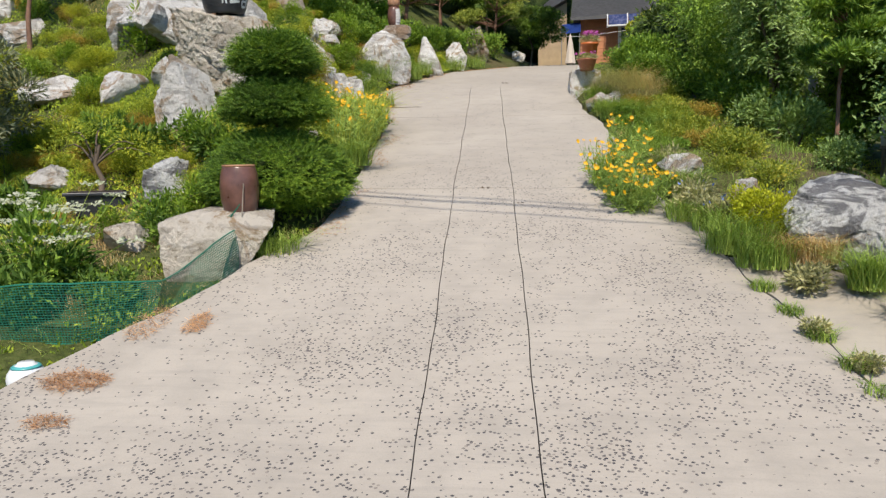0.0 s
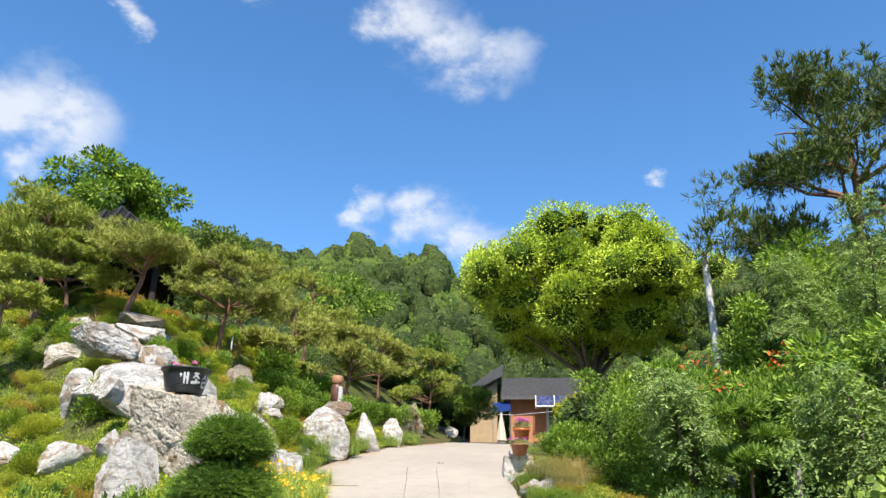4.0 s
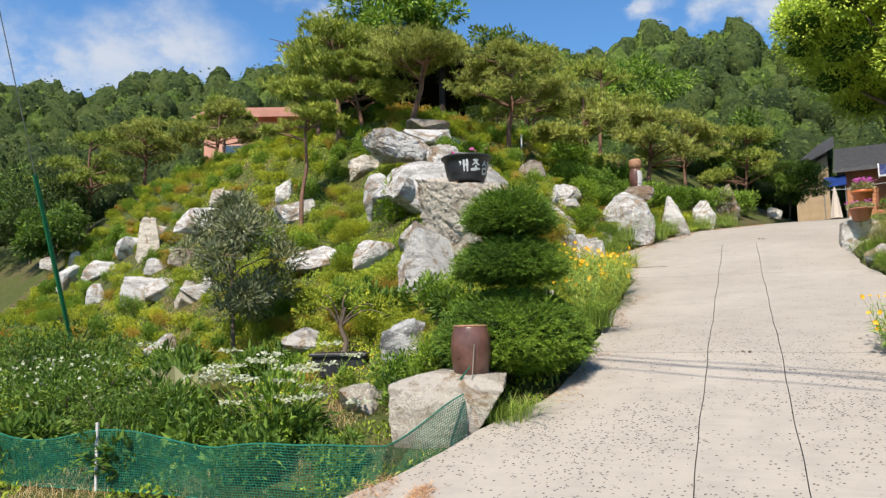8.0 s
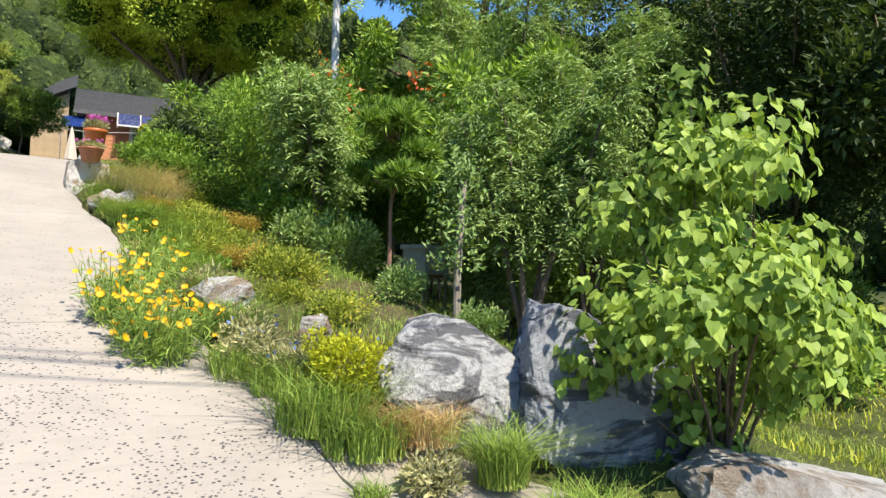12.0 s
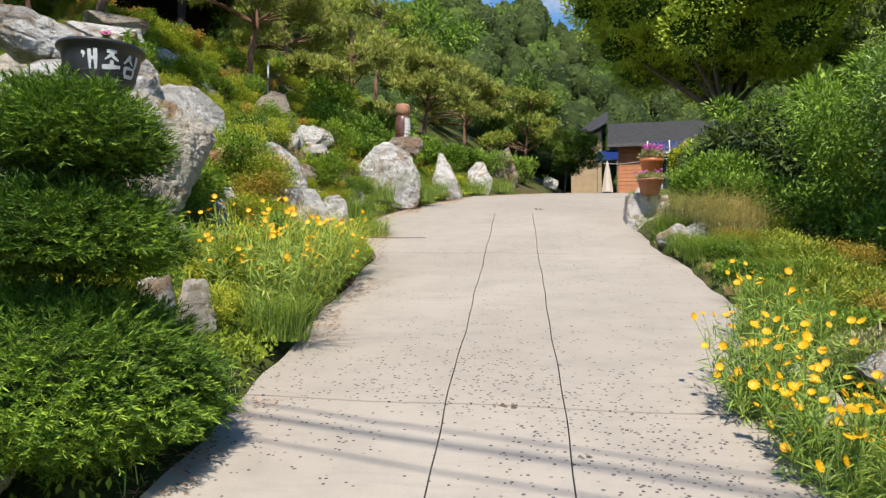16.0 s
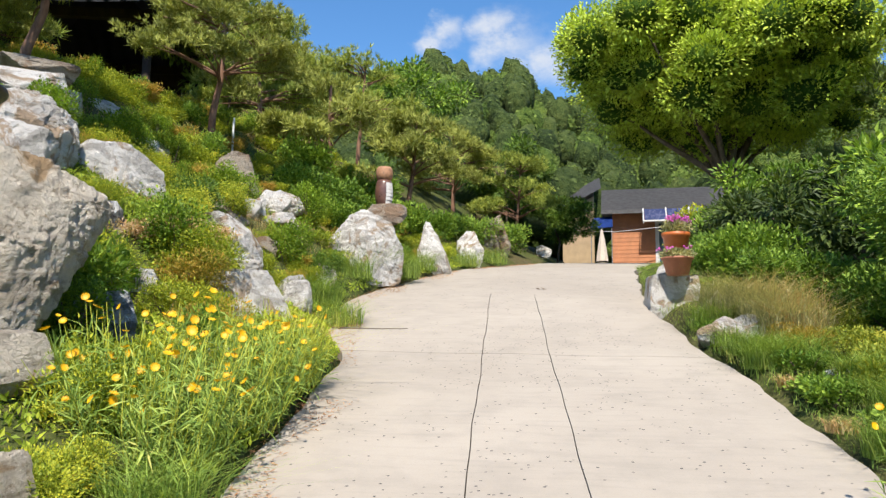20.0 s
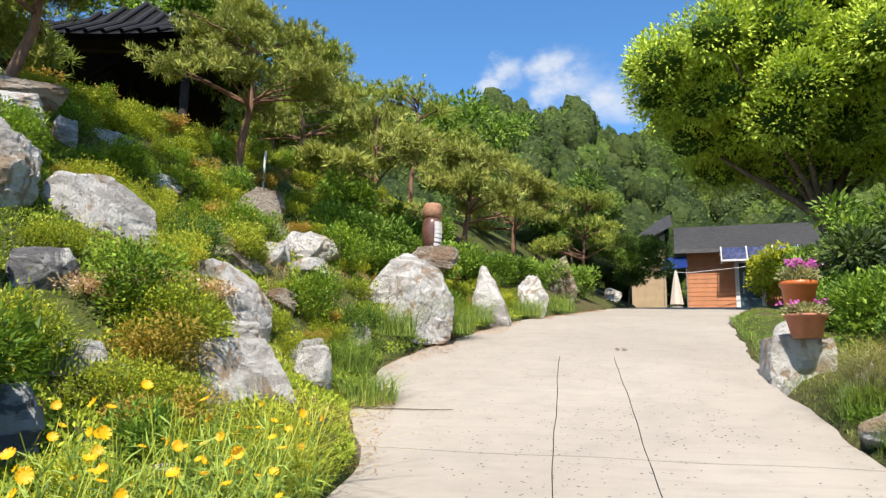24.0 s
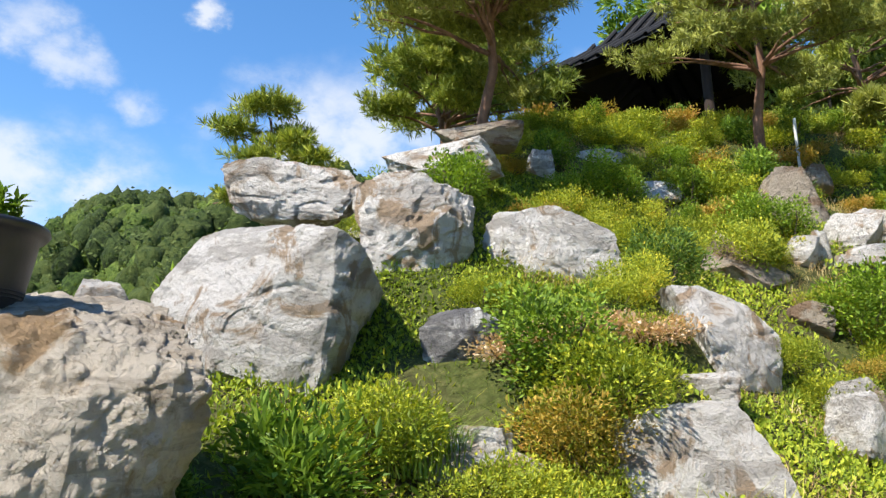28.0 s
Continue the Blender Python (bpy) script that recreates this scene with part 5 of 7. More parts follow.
for x, y, h, n, r, mat in (
    (-1.15, 11.35, 0.46, 300, 0.2, "lush"), (-0.98, 10.9, 0.42, 300, 0.2, "lush"), (-1.05, 10.3, 0.36, 260, 0.2, "lush"),
    (2.75, 6.05, 0.32, 700, 0.25, "grass"), (2.85, 5.75, 0.26, 500, 0.2, "grass"), (2.7, 9.3, 0.24, 500, 0.24, "grass"), (2.98, 11.05, 0.3, 600, 0.2, "grass"),
    (2.52, 12.2, 0.22, 500, 0.2, "grass"), (-0.85, 6.15, 0.28, 600, 0.2, "grass"), (-1.35, 17.0, 0.42, 700, 0.35, "grass"), (-1.6, 16.5, 0.42, 600, 0.3, "grass"),
    (-1.3, 13.4, 0.3, 500, 0.25, "grass"), (-1.2, 18.4, 0.35, 500, 0.3, "grass"), (-0.6, 20.6, 0.35, 500, 0.3, "grass"), (-0.2, 23.0, 0.4, 500, 0.35, "grass"),
    (2.75, 13.4, 0.42, 900, 0.35, "grey"), (2.95, 13.0, 0.38, 800, 0.3, "grey"), (3.15, 5.75, 0.22, 700, 0.2, "dry"), (3.72, 4.62, 0.16, 500, 0.22, "grass"), (3.85, 4.5, 0.14, 500, 0.22, "grass"), (3.5, 4.9, 0.18, 500, 0.16, "grass"), (2.72, 5.4, 0.09, 160, 0.09, "grass"), (2.78, 5.05, 0.08, 140, 0.08, "grass"), (2.84, 4.72, 0.1, 160, 0.09, "grass"), (2.9, 4.4, 0.1, 160, 0.09, "grass"), (2.93, 4.15, 0.08, 140, 0.1, "grass"), (2.99, 3.9, 0.08, 140, 0.09, "grass"), (4.1, 4.3, 0.13, 500, 0.22, "grass"), (3.35, 5.3, 0.3, 500, 0.12, "grass"), (-0.75, 8.6, 0.34, 500, 0.2, "grass"),
    (2.66, 8.9, 0.22, 500, 0.2, "grass"), (2.62, 9.85, 0.24, 600, 0.2, "grass"), (2.56, 11.75, 0.24, 700, 0.2, "grass"), (2.45, 12.55, 0.2, 500, 0.16, "grass"), (2.75, 11.8, 0.28, 600, 0.24, "grass"), (2.95, 10.5, 0.26, 500, 0.22, "grass"), (2.72, 8.1, 0.26, 500, 0.2, "grass"), (2.52, 11.25, 0.1, 200, 0.1, "dry"), (2.5, 10.3, 0.1, 160, 0.1, "dry"), (3.15, 13.75, 0.5, 260, 0.3, "dry"), (3.3, 13.25, 0.46, 240, 0.28, "dry"), (3.1, 12.75, 0.38, 200, 0.26, "dry"),
    (2.75, 13.75, 0.46, 900, 0.3, "grey"), (3.1, 13.5, 0.44, 800, 0.3, "grey"), (3.05, 12.7, 0.36, 700, 0.3, "grey"), (2.45, 13.2, 0.3, 500, 0.2, "grass"), (2.7, 6.5, 0.24, 500, 0.2, "grass"), (2.5, 6.75, 0.2, 400, 0.16, "grass"), (2.65, 7.4, 0.26, 500, 0.2, "grass"),
    (-1.7, 14.0, 0.36, 500, 0.25, "grass"), (-2.4, 10.9, 0.3, 400, 0.2, "grass"), (-1.75, 15.7, 0.36, 500, 0.3, "grass"), (3.0, 10.2, 0.35, 500, 0.3, "grass"),
):
    tuft("grass_tuft", x, y, h, n, r, mat, {"lush": "arching lime-green grass tuft by the road", "grass": "fine green grass tuft at the road's edge", "dry": "straw-coloured dry plant clump on the verge", "grey": "greyish wiry dry bush on the verge"}[mat])

# ---- the three-tiered yew ----
YEW = (-1.06, 6.9, float(land_z(-1.06, 6.9)) - 0.05)
yew = thing("yew_topiary", YEW, "dark green yew clipped into three tiers beside the driveway", "shrub")
rng = np.random.default_rng(41)
for r, z0, z1, shoots in ((0.61, 0.0, 0.70, 5200), (0.43, 0.78, 1.13, 3300), (0.34, 1.20, 1.54, 2400)):
    c, hh = (z0 + z1) / 2, (z1 - z0) / 2
    a = rng.uniform(0, 2 * math.pi, shoots)
    v = rng.uniform(-1, 1, shoots)
    ring = np.sqrt(np.clip(1 - np.abs(v) ** 2.6, 0, 1)) * np.interp(v, (-1, -0.5, 1), (0.95, 1.0, 0.72))
    ring = ring * (1 + 0.06 * np.sin(4 * a + z0 * 9) + 0.04 * np.sin(9 * a + 5 * v))
    deep = rng.uniform(0.78, 1.0, shoots)
    base = np.stack([r * ring * deep * np.cos(a), r * ring * deep * np.sin(a), c + hh * v * 0.92], 1)
    out = np.stack([np.cos(a), np.sin(a), np.zeros(shoots)], 1)
    way = unit(out * (1.1 - 0.5 * np.clip(v, 0, 1))[:, None] + np.array([0, 0, 1.0]) * (0.15 + 0.75 * np.clip(v, 0, 1))[:, None] + rng.normal(0, 0.25, base.shape))
    side = unit(np.cross(way, np.array([0, 0, 1.0])) + rng.normal(0, 0.15, base.shape))
    m = 22
    k = np.repeat(np.arange(shoots), m)
    t = np.tile(np.linspace(0, 1, m), shoots)[:, None]
    hand = np.tile(np.where(np.arange(m) % 2 == 0, -1.0, 1.0), shoots)[:, None]
    P = base[k] + way[k] * t * rng.uniform(0.09, 0.16, (shoots, 1))[k] - np.array([0, 0, 0.02]) * t**2
    V, F = leaves(P, way[k] * (0.5 + 0.6 * t) + side[k] * hand * (1.0 - 0.5 * t), 0.034, 0.16, 0.0, 0.1)
    # solid core added in each tier, coloured as the shade between the shoots
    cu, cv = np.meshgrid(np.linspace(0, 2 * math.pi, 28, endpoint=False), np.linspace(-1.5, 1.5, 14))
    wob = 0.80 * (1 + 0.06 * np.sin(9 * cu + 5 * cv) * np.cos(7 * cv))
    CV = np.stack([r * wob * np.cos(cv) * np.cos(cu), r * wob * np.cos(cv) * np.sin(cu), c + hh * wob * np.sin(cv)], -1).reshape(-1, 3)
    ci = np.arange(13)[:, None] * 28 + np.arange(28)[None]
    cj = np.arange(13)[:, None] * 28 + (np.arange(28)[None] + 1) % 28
    child("inner_core", np_mesh("inner_core", CV, np.stack([ci, cj, cj + 28, ci + 28], -1).reshape(-1, 4), "yew_shade"), yew)
    child("tier", np_mesh("tier", V, F, "yew"), yew)
V, F = tube([(0, 0, 0), (0.02, 0, 0.5), (0, 0.02, 1.0), (0, 0, 1.4)], (0.045, 0.012), 7)
child("trunk", np_mesh("trunk", V, F, "bark"), yew)

# ---- yellow coreopsis along both edges ----
def petal_flower(r=0.021, petals=8):
    V, F = [(0, 0, 0.002)], []
    for i in range(petals):
        a = 2 * math.pi * i / petals
        w = math.pi / petals * 1.0
        b = len(V)
        V += [(0.55 * r * math.cos(a - w), 0.55 * r * math.sin(a - w), 0.003), (r * math.cos(a - w * 0.78), r * math.sin(a - w * 0.78), 0.009), (r * math.cos(a + w * 0.78), r * math.sin(a + w * 0.78), 0.006), (0.55 * r * math.cos(a + w), 0.55 * r * math.sin(a + w), 0.003)]
        F += [(0, b, b + 3, b + 3), (b, b + 1, b + 2, b + 3)]
    me = bpy.data.meshes.new("flower")
    me.from_pydata(V, [], [tuple(dict.fromkeys(f)) for f in F])
    me.materials.append(M["yellow"])
    return me


FLOWER = petal_flower()


def coreopsis(x, y, rx, ry, h, flowers, stems, seed, z=None, green="grass"):
    global rng
    rng = np.random.default_rng(seed)
    ob = thing("coreopsis_clump", (x, y, (float(land_z(x, y)) if z is None else z)), "clump of yellow coreopsis flowers leaning over the driveway", "flower", "coreopsis along the driveway")
    a, q = rng.uniform(0, 6.28, stems), np.sqrt(rng.uniform(0, 1, stems))
    base = np.stack([0.6 * q * rx * np.cos(a), 0.6 * q * ry * np.sin(a), np.zeros(stems)], 1)
    base[:, 2] = land_z(base[:, 0] + x, base[:, 1] + y) - ob.location.z - 0.02
    top = base + np.stack([rng.normal(0, 0.16, stems) * rx + 0.5 * q * rx * np.cos(a), rng.normal(0, 0.16, stems) * ry + 0.5 * q * ry * np.sin(a), h * rng.uniform(0.4, 1.15, stems)], 1)
    for b, t in zip(base, top):
        m = (b + t) / 2 + rng.normal(0, 0.02, 3)
        V, F = tube([b, m, t], (0.0028, 0.0016), 3)
        child("stem", np_mesh("stem", V, F, green), ob)
    k = rng.integers(0, stems, stems * 30)
    t = rng.uniform(0.05, 0.8, (len(k), 1))
    P = base[k] * (1 - t) + top[k] * t
    V, F = leaves(P, rng.normal(0, 0.7, P.shape) + np.array([0, 0, 0.5]), 0.11, 0.07)
    child("foliage", np_mesh("foliage", V, F, "grass"), ob)
    for i in range(flowers):
        f = new("flower", FLOWER)
        f.parent = ob
        s = rng.uniform(0.75, 1.25)
        f.matrix_basis = pose(*top[i % stems], rng.uniform(-10, 75), rng.uniform(-35, 35), rng.uniform(-60, 60)) @ Matrix.Scale(s, 4)
    return ob


coreopsis(-1.05, 9.15, 0.45, 0.6, 0.64, 74, 110, 51, None, "lush")
coreopsis(-1.0, 9.95, 0.4, 0.55, 0.62, 44, 110, 52, None, "lush")
coreopsis(-1.02, 10.75, 0.36, 0.5, 0.5, 18, 90, 53, None, "lush")
coreopsis(-1.45, 9.3, 0.3, 0.4, 0.42, 8, 30, 57)
coreopsis(2.12, 7.1, 0.3, 0.42, 0.34, 84, 84, 54)
coreopsis(2.02, 7.75, 0.3, 0.42, 0.42, 64, 70, 55)
coreopsis(2.3, 8.7, 0.26, 0.45, 0.48, 26, 40, 56)
coreopsis(-1.85, 16.9, 0.4, 0.3, 0.3, 4, 16, 58)


# ---- trees ----
def limb_set(base, tips, r0, bend=0.12):
    pieces = []
    for tip in tips:
        b, t = np.asarray(base, float), np.asarray(tip, float)
        s = np.linspace(0, 1, 6)[:, None]
        way = b + (t - b) * s + np.array([0, 0, bend]) * np.sin(np.pi * s) + rng.normal(0, 0.03, (6, 3)) * np.linalg.norm(t - b) * s * (1 - s) * 2
        pieces.append(tube(way, (r0, r0 * 0.25), 6))
    return pieces


def tree(name, at, label, trunk, r0, blobs, n, leaf, mat, bark="bark", aspect=0.45, inner=0.45, seed=1, droop=0.0, group="", category="tree"):
    """A tree: tapered trunk along the given points, a limb to each lump of the crown, many leaves."""
    global rng
    rng = np.random.default_rng(seed)
    ob = thing(name, at, label, category, group)
    V, F = tube(trunk, (r0, r0 * 0.45), 9)
    child("trunk", np_mesh("trunk", V, F, bark, True), ob)
    fork = trunk[-2]
    V, F = joined(limb_set(fork, [b[:3] for b in blobs[:: max(1, len(blobs) // 9)]], r0 * 0.4))
    child("branchwork", np_mesh("branchwork", V, F, bark, True), ob)
    P, d = blob_points(blobs, n, inner)
    V, F = leaves(P, d + np.array([0, 0, 0.25]), leaf, aspect, droop)
    child("crown", np_mesh("crown", V, F, mat), ob)
    return ob


def lumps(cx, cy, cz, rx, ry, rz, n, s, seed):
    """Lumps of a crown spread over an ellipsoid."""
    g = np.random.default_rng(seed)
    out = []
    for _ in range(n):
        d = unit(g.normal(0, 1, 3))
        q = g.uniform(0.55, 0.95)
        k = g.uniform(0.7, 1.2) * s
        out.append((cx + d[0] * rx * q, cy + d[1] * ry * q, cz + d[2] * rz * q, k, k, k * 0.75))
    return out


# the big golden-green tree by the shed
GT = (6.5, 27.5, float(land_z(6.5, 27.5)) - 0.1)
gt_lumps = lumps(-0.1, 0, 6.4, 5.0, 4.6, 2.6, 150, 0.86, 61) + lumps(-0.1, 0, 6.2, 3.6, 3.4, 1.7, 30, 1.2, 64)
golden = tree("golden_tree", GT, "large round tree with bright yellow-green foliage near the shed", [(0, 0, 0), (0.1, 0, 1.4), (-0.1, 0.1, 2.8), (0.1, 0, 4.5)], 0.26,
              gt_lumps, 210000, 0.115, "sophora", "bark", 0.5, 0.5, 62)
# solid balls added inside the lumps; their dark colour gives shaded undersides
g = np.random.default_rng(63)
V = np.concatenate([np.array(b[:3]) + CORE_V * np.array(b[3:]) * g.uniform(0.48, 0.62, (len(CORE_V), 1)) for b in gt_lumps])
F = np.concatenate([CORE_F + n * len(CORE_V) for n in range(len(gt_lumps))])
child("inner_crown", np_mesh("inner_crown", V, F, "sophora_shade", True), golden, "solid dark balls coloured as the crown's inner shade")

# garden pines
def pine(at, label, h, lean, pads, seed, mat="pine", n=4200, length=0.10, r0=0.06, thick=0.34):
    """A garden red pine: bent trunk, bare limbs, flat needle pads (x, y, z, radius)."""
    global rng
    rng = np.random.default_rng(seed)
    ob = thing("pine_tree", at, label, "tree", "pines on the slope")
    trunk = [(0, 0, -0.1), (lean * 0.1, 0, h * 0.25), (lean * 0.5, 0.03 * h, h * 0.5), (lean * 0.8, -0.02 * h, h * 0.75), (lean, 0, h)]
    V, F = tube(trunk, (r0, r0 * 0.35), 8)
    child("trunk", np_mesh("trunk", V, F, "pine_bark", True), ob)
    pieces = []
    for x, y, z, r in pads:
        k = min(max(z / h - 0.10, 0.3), 0.97)
        b = np.array([np.interp(k, np.linspace(0, 1, 5), [p[i] for p in trunk]) for i in range(3)])
        pieces += limb_set(b, [(x, y, z - 0.05), (x + rng.normal(0, r * 0.5), y + rng.normal(0, r * 0.5), z)], r0 * 0.38, 0.05)
    V, F = joined(pieces)
    child("branchwork", np_mesh("branchwork", V, F, "pine_bark", True), ob)
    blobs = []
    for x, y, z, r in pads:
        for _ in range(6):
            a, q = rng.uniform(0, 6.28), rng.uniform(0.1, 0.8) * r
            blobs.append((x + q * math.cos(a), y + q * math.sin(a), z + rng.uniform(-0.1, 0.15) * r, r * 0.5, r * 0.5, r * 0.5 * thick))
    tufts = n // 12
    P, d = blob_points(blobs, tufts, 0.3)
    k = np.repeat(np.arange(tufts), 12)
    V, F = leaves(P[k], (d * 0.6 + np.array([0, 0, 0.7]))[k] + rng.normal(0, 0.55, (len(k), 3)), length, 0.13, 0.0, 0.05)
    child("needles", np_mesh("needles", V, F, mat), ob)
    return ob


def ring_pads(h, n, spread_, seed, low=0.45):
    g = np.random.default_rng(seed)
    out = [(0.0, 0.0, h * 1.02, spread_ * 0.5)]
    for i in range(n):
        a = 2.4 * i + g.uniform(-0.4, 0.4)
        z = h * (low + (1 - low) * g.uniform(0.1, 0.98))
        q = spread_ * (1.25 - 0.75 * (z / h - low) / (1 - low)) * g.uniform(0.5, 0.85)
        out.append((q * math.cos(a), q * math.sin(a), z, spread_ * g.uniform(0.3, 0.48)))
    return out


pine(spot(-5.2, 13.4), "umbrella-shaped garden pine with a twisted trunk on the crest", 1.95, 0.35, ring_pads(1.95, 15, 1.35, 71, 0.62), 72, "pine_brown", 42000, 0.10, 0.07)
pine(spot(-6.6, 13.9), "small dark green pine beside the pavilion", 1.7, -0.3, ring_pads(1.7, 8, 1.0, 73, 0.4), 74, "pine", 30000, 0.10, 0.05)
pine(spot(-4.45, 16.9), "open pine with pale reddish limbs above the bank", 2.5, 0.2, ring_pads(2.5, 11, 1.35, 75, 0.5), 76, "pine_brown", 36000, 0.11, 0.07)
pine(spot(-6.6, 11.7), "young pine with tufted pads behind the crest stones", 2.3, 0.15, ring_pads(2.55, 7, 0.72, 77, 0.62), 78, "pine", 12000, 0.11, 0.045)
for n, (x, y, h, s, mat) in enumerate((
    (-3.4, 20.2, 2.2, 1.3, "pine_brown"), (-2.2, 23.0, 2.4, 1.4, "pine_brown"), (-5.4, 21.5, 2.6, 1.5, "pine"), (-1.6, 27.5, 2.6, 1.4, "pine_brown"), (-4.2, 26, 3.2, 1.7, "pine"),
    (-8.8, 15.6, 2.3, 1.3, "pine"), (-9.8, 17.2, 2.8, 1.5, "pine"), (-6.4, 24.6, 3.0, 1.6, "pine"), (-14.0, 23.5, 3.4, 1.8, "pine_brown"),
    (-19.6, 20.6, 2.6, 1.6, "pine_brown"), (-11.0, 25.5, 4.0, 2.0, "pine"), (-7.6, 14.6, 2.6, 1.3, "pine"), (-20.5, 19.0, 3.2, 1.7, "pine"), (0.2, 31.5, 3.0, 1.5, "pine"), (-7.4, 29.0, 4.5, 2.2, "pine"),
)):
    pine(spot(x, y), "rounded garden pine on the hillside" if mat == "pine" else "brownish layered pine on the hillside", h, 0.2 * math.sin(n * 2.1), ring_pads(h, 14, s, 90 + n, 0.35), 120 + n, mat, 13000, 0.17, 0.07)

# ---- trees and bushes beyond the right-hand verge ----
RW = "trees beside the driveway"


def fronds(P, way, length, pairs=8, leaflet=0.08, droop=0.6, aspect=0.3):
    """Compound leaves: a drooping rib with paired leaflets."""
    n = len(P)
    way = unit(way + rng.normal(0, 0.25, (n, 3)))
    side = unit(np.cross(way, np.array([0, 0, 1.0])) + rng.normal(0, 0.2, (n, 3)))
    L = length * rng.uniform(0.7, 1.2, (n, 1))
    Ps, Ws = [], []
    for i in range(pairs):
        t = (i + 1) / pairs
        at = P + way * L * t + np.array([0, 0, -1.0]) * droop * L * t * t
        ahead = unit(way + np.array([0, 0, -1.6]) * droop * t)
        for s in (-1, 1):
            Ps.append(at)
            Ws.append(unit(side * s + ahead * 0.55))
    return leaves(np.concatenate(Ps), np.concatenate(Ws), leaflet, aspect, 0.15, 0.2, 0.9, 0.25)


def feathery(x, y, h, r, n, mat, label, seed, low=0.25, length=0.34, leaflet=0.08):
    """A slender tree of compound leaves on several stems."""
    global rng
    rng = np.random.default_rng(seed)
    ob = thing("feathery_tree", spot(x, y, 0.06), label, "tree", RW)
    stems, P, W = [], [], []
    for k in range(7):
        a, q = rng.uniform(0, 6.28), r * rng.uniform(0.25, 0.8)
        tip = np.array([q * math.cos(a), q * math.sin(a), h * rng.uniform(0.7, 1.0)])
        t = np.linspace(0, 1, 7)[:, None]
        way = t * tip + rng.normal(0, 0.06, (7, 3)) * t
        way[:, :2] *= t**0.5
        stems.append(tube(way, (0.05, 0.008), 7))
        m = n // 7
        s = low + (1 - low) * rng.uniform(0, 1, m) ** 0.8
        c = np.stack([np.interp(s, t[:, 0], way[:, j]) for j in range(3)], 1)
        b = rng.uniform(0, 6.28, m)
        out = np.stack([np.cos(b), np.sin(b), rng.uniform(0.1, 0.7, m)], 1)
        P.append(c + out * rng.uniform(0.0, 0.55, (m, 1)) * r * 0.8 * (1.1 - s)[:, None] * 1.3)
        W.append(out)
    V, F = joined(stems)
    child("trunk", np_mesh("trunk", V, F, "bark", True), ob)
    V, F = fronds(np.concatenate(P), np.concatenate(W), length, 8, leaflet)
    child("crown", np_mesh("crown", V, F, mat), ob)
    return ob



def sapling(x, y, h, r, n, leaf, mat, label, seed, aspect=0.4, lumps_n=16, s=0.34, low=0.3, bark="bark", r0=0.045, name="broadleaf_tree", droop=0.15):
    cz, rz = h * (1 + low) / 2, h * (1 - low) / 2
    g = np.random.default_rng(seed)
    trunk = [(0, 0, 0), (g.normal(0, 0.06), g.normal(0, 0.06), h * 0.3), (g.normal(0, 0.1), g.normal(0, 0.1), h * 0.55), (0, 0, h * 0.85)]
    return tree(name, spot(x, y, 0.06), label, trunk, r0, lumps(0, 0, cz, r, r, rz, int(lumps_n * 1.7), s * r * 0.74, seed + 1), n, leaf * 1.15, mat, bark, aspect, 0.15, seed, droop, RW)


feathery(8.2, 10.2, 5.6, 2.3, 3600, "ash", "feathery ash-like tree with drooping compound leaves", 201, 0.3)
feathery(4.6, 10.9, 2.5, 0.95, 1100, "ash", "feathery green tree behind the verge", 202, 0.4)
feathery(9.6, 8.2, 5.0, 1.8, 2000, "forest_shade", "tall feathery tree by the lawn", 203)
feathery(8.6, 12.6, 6.6, 2.2, 3400, "ash", "tall dark feathery tree behind the verge", 226)
sapling(4.6, 12.2, 2.4, 1.2, 9000, 0.07, "broad", "low arching bush with fine leaves", 204, 0.3, 18, 0.4, 0.35)
sapling(7.7, 11.3, 4.4, 1.6, 9000, 0.13, "broad", "mid-green leafy tree behind the verge", 205, 0.42, 22, 0.36)
sapling(5.3, 14.2, 3.6, 1.15, 8000, 0.12, "broad", "bright green leafy tree with upright shoots", 206, 0.42, 20, 0.36)
sapling(11.8, 13.4, 6.6, 2.4, 16000, 0.12, "forest_shade", "dark tall tree behind the lawn's edge", 207, 0.42, 24, 0.36)
sapling(10.5, 7.2, 6.5, 2.4, 14000, 0.13, "forest_shade", "dark tall tree at the edge of the lawn", 208, 0.42, 24, 0.36)
sapling(9.7, 16.7, 4.8, 2.0, 14000, 0.12, "broad", "leafy green tree behind the bushes", 209, 0.42, 22, 0.36)
sapling(5.6, 17.2, 3.2, 1.5, 9000, 0.13, "forest_shade", "dark leafy tree beside the upper driveway", 210, 0.42, 20, 0.38)
sapling(8.4, 18.6, 4.6, 2.2, 22000, 0.11, "broad", "broad green tree beside the driveway", 211, 0.42, 22, 0.36)
sapling(5.4, 20.8, 2.6, 1.4, 8000, 0.13, "forest_shade", "dark bushy tree beside the driveway", 212, 0.42, 18, 0.4)
sapling(13.0, 11.5, 8.5, 3.2, 18000, 0.16, "forest_shade", "tall dark woodland tree", 213, 0.45, 26, 0.36)
sapling(15.5, 7.5, 8.0, 3.2, 16000, 0.17, "forest_shade", "tall dark woodland tree", 214, 0.45, 24, 0.38)
sapling(12.5, 16.0, 5.6, 2.6, 20000, 0.14, "deep", "tall dark woodland tree", 215, 0.45, 24, 0.38)
sapling(18.5, 11.0, 9.0, 3.6, 16000, 0.2, "forest_shade", "tall dark woodland tree", 216, 0.45, 24, 0.38)
sapling(6.2, 23.8, 3.6, 1.8, 9000, 0.14, "broad", "green bushy tree near the shed", 217, 0.45, 18, 0.4)
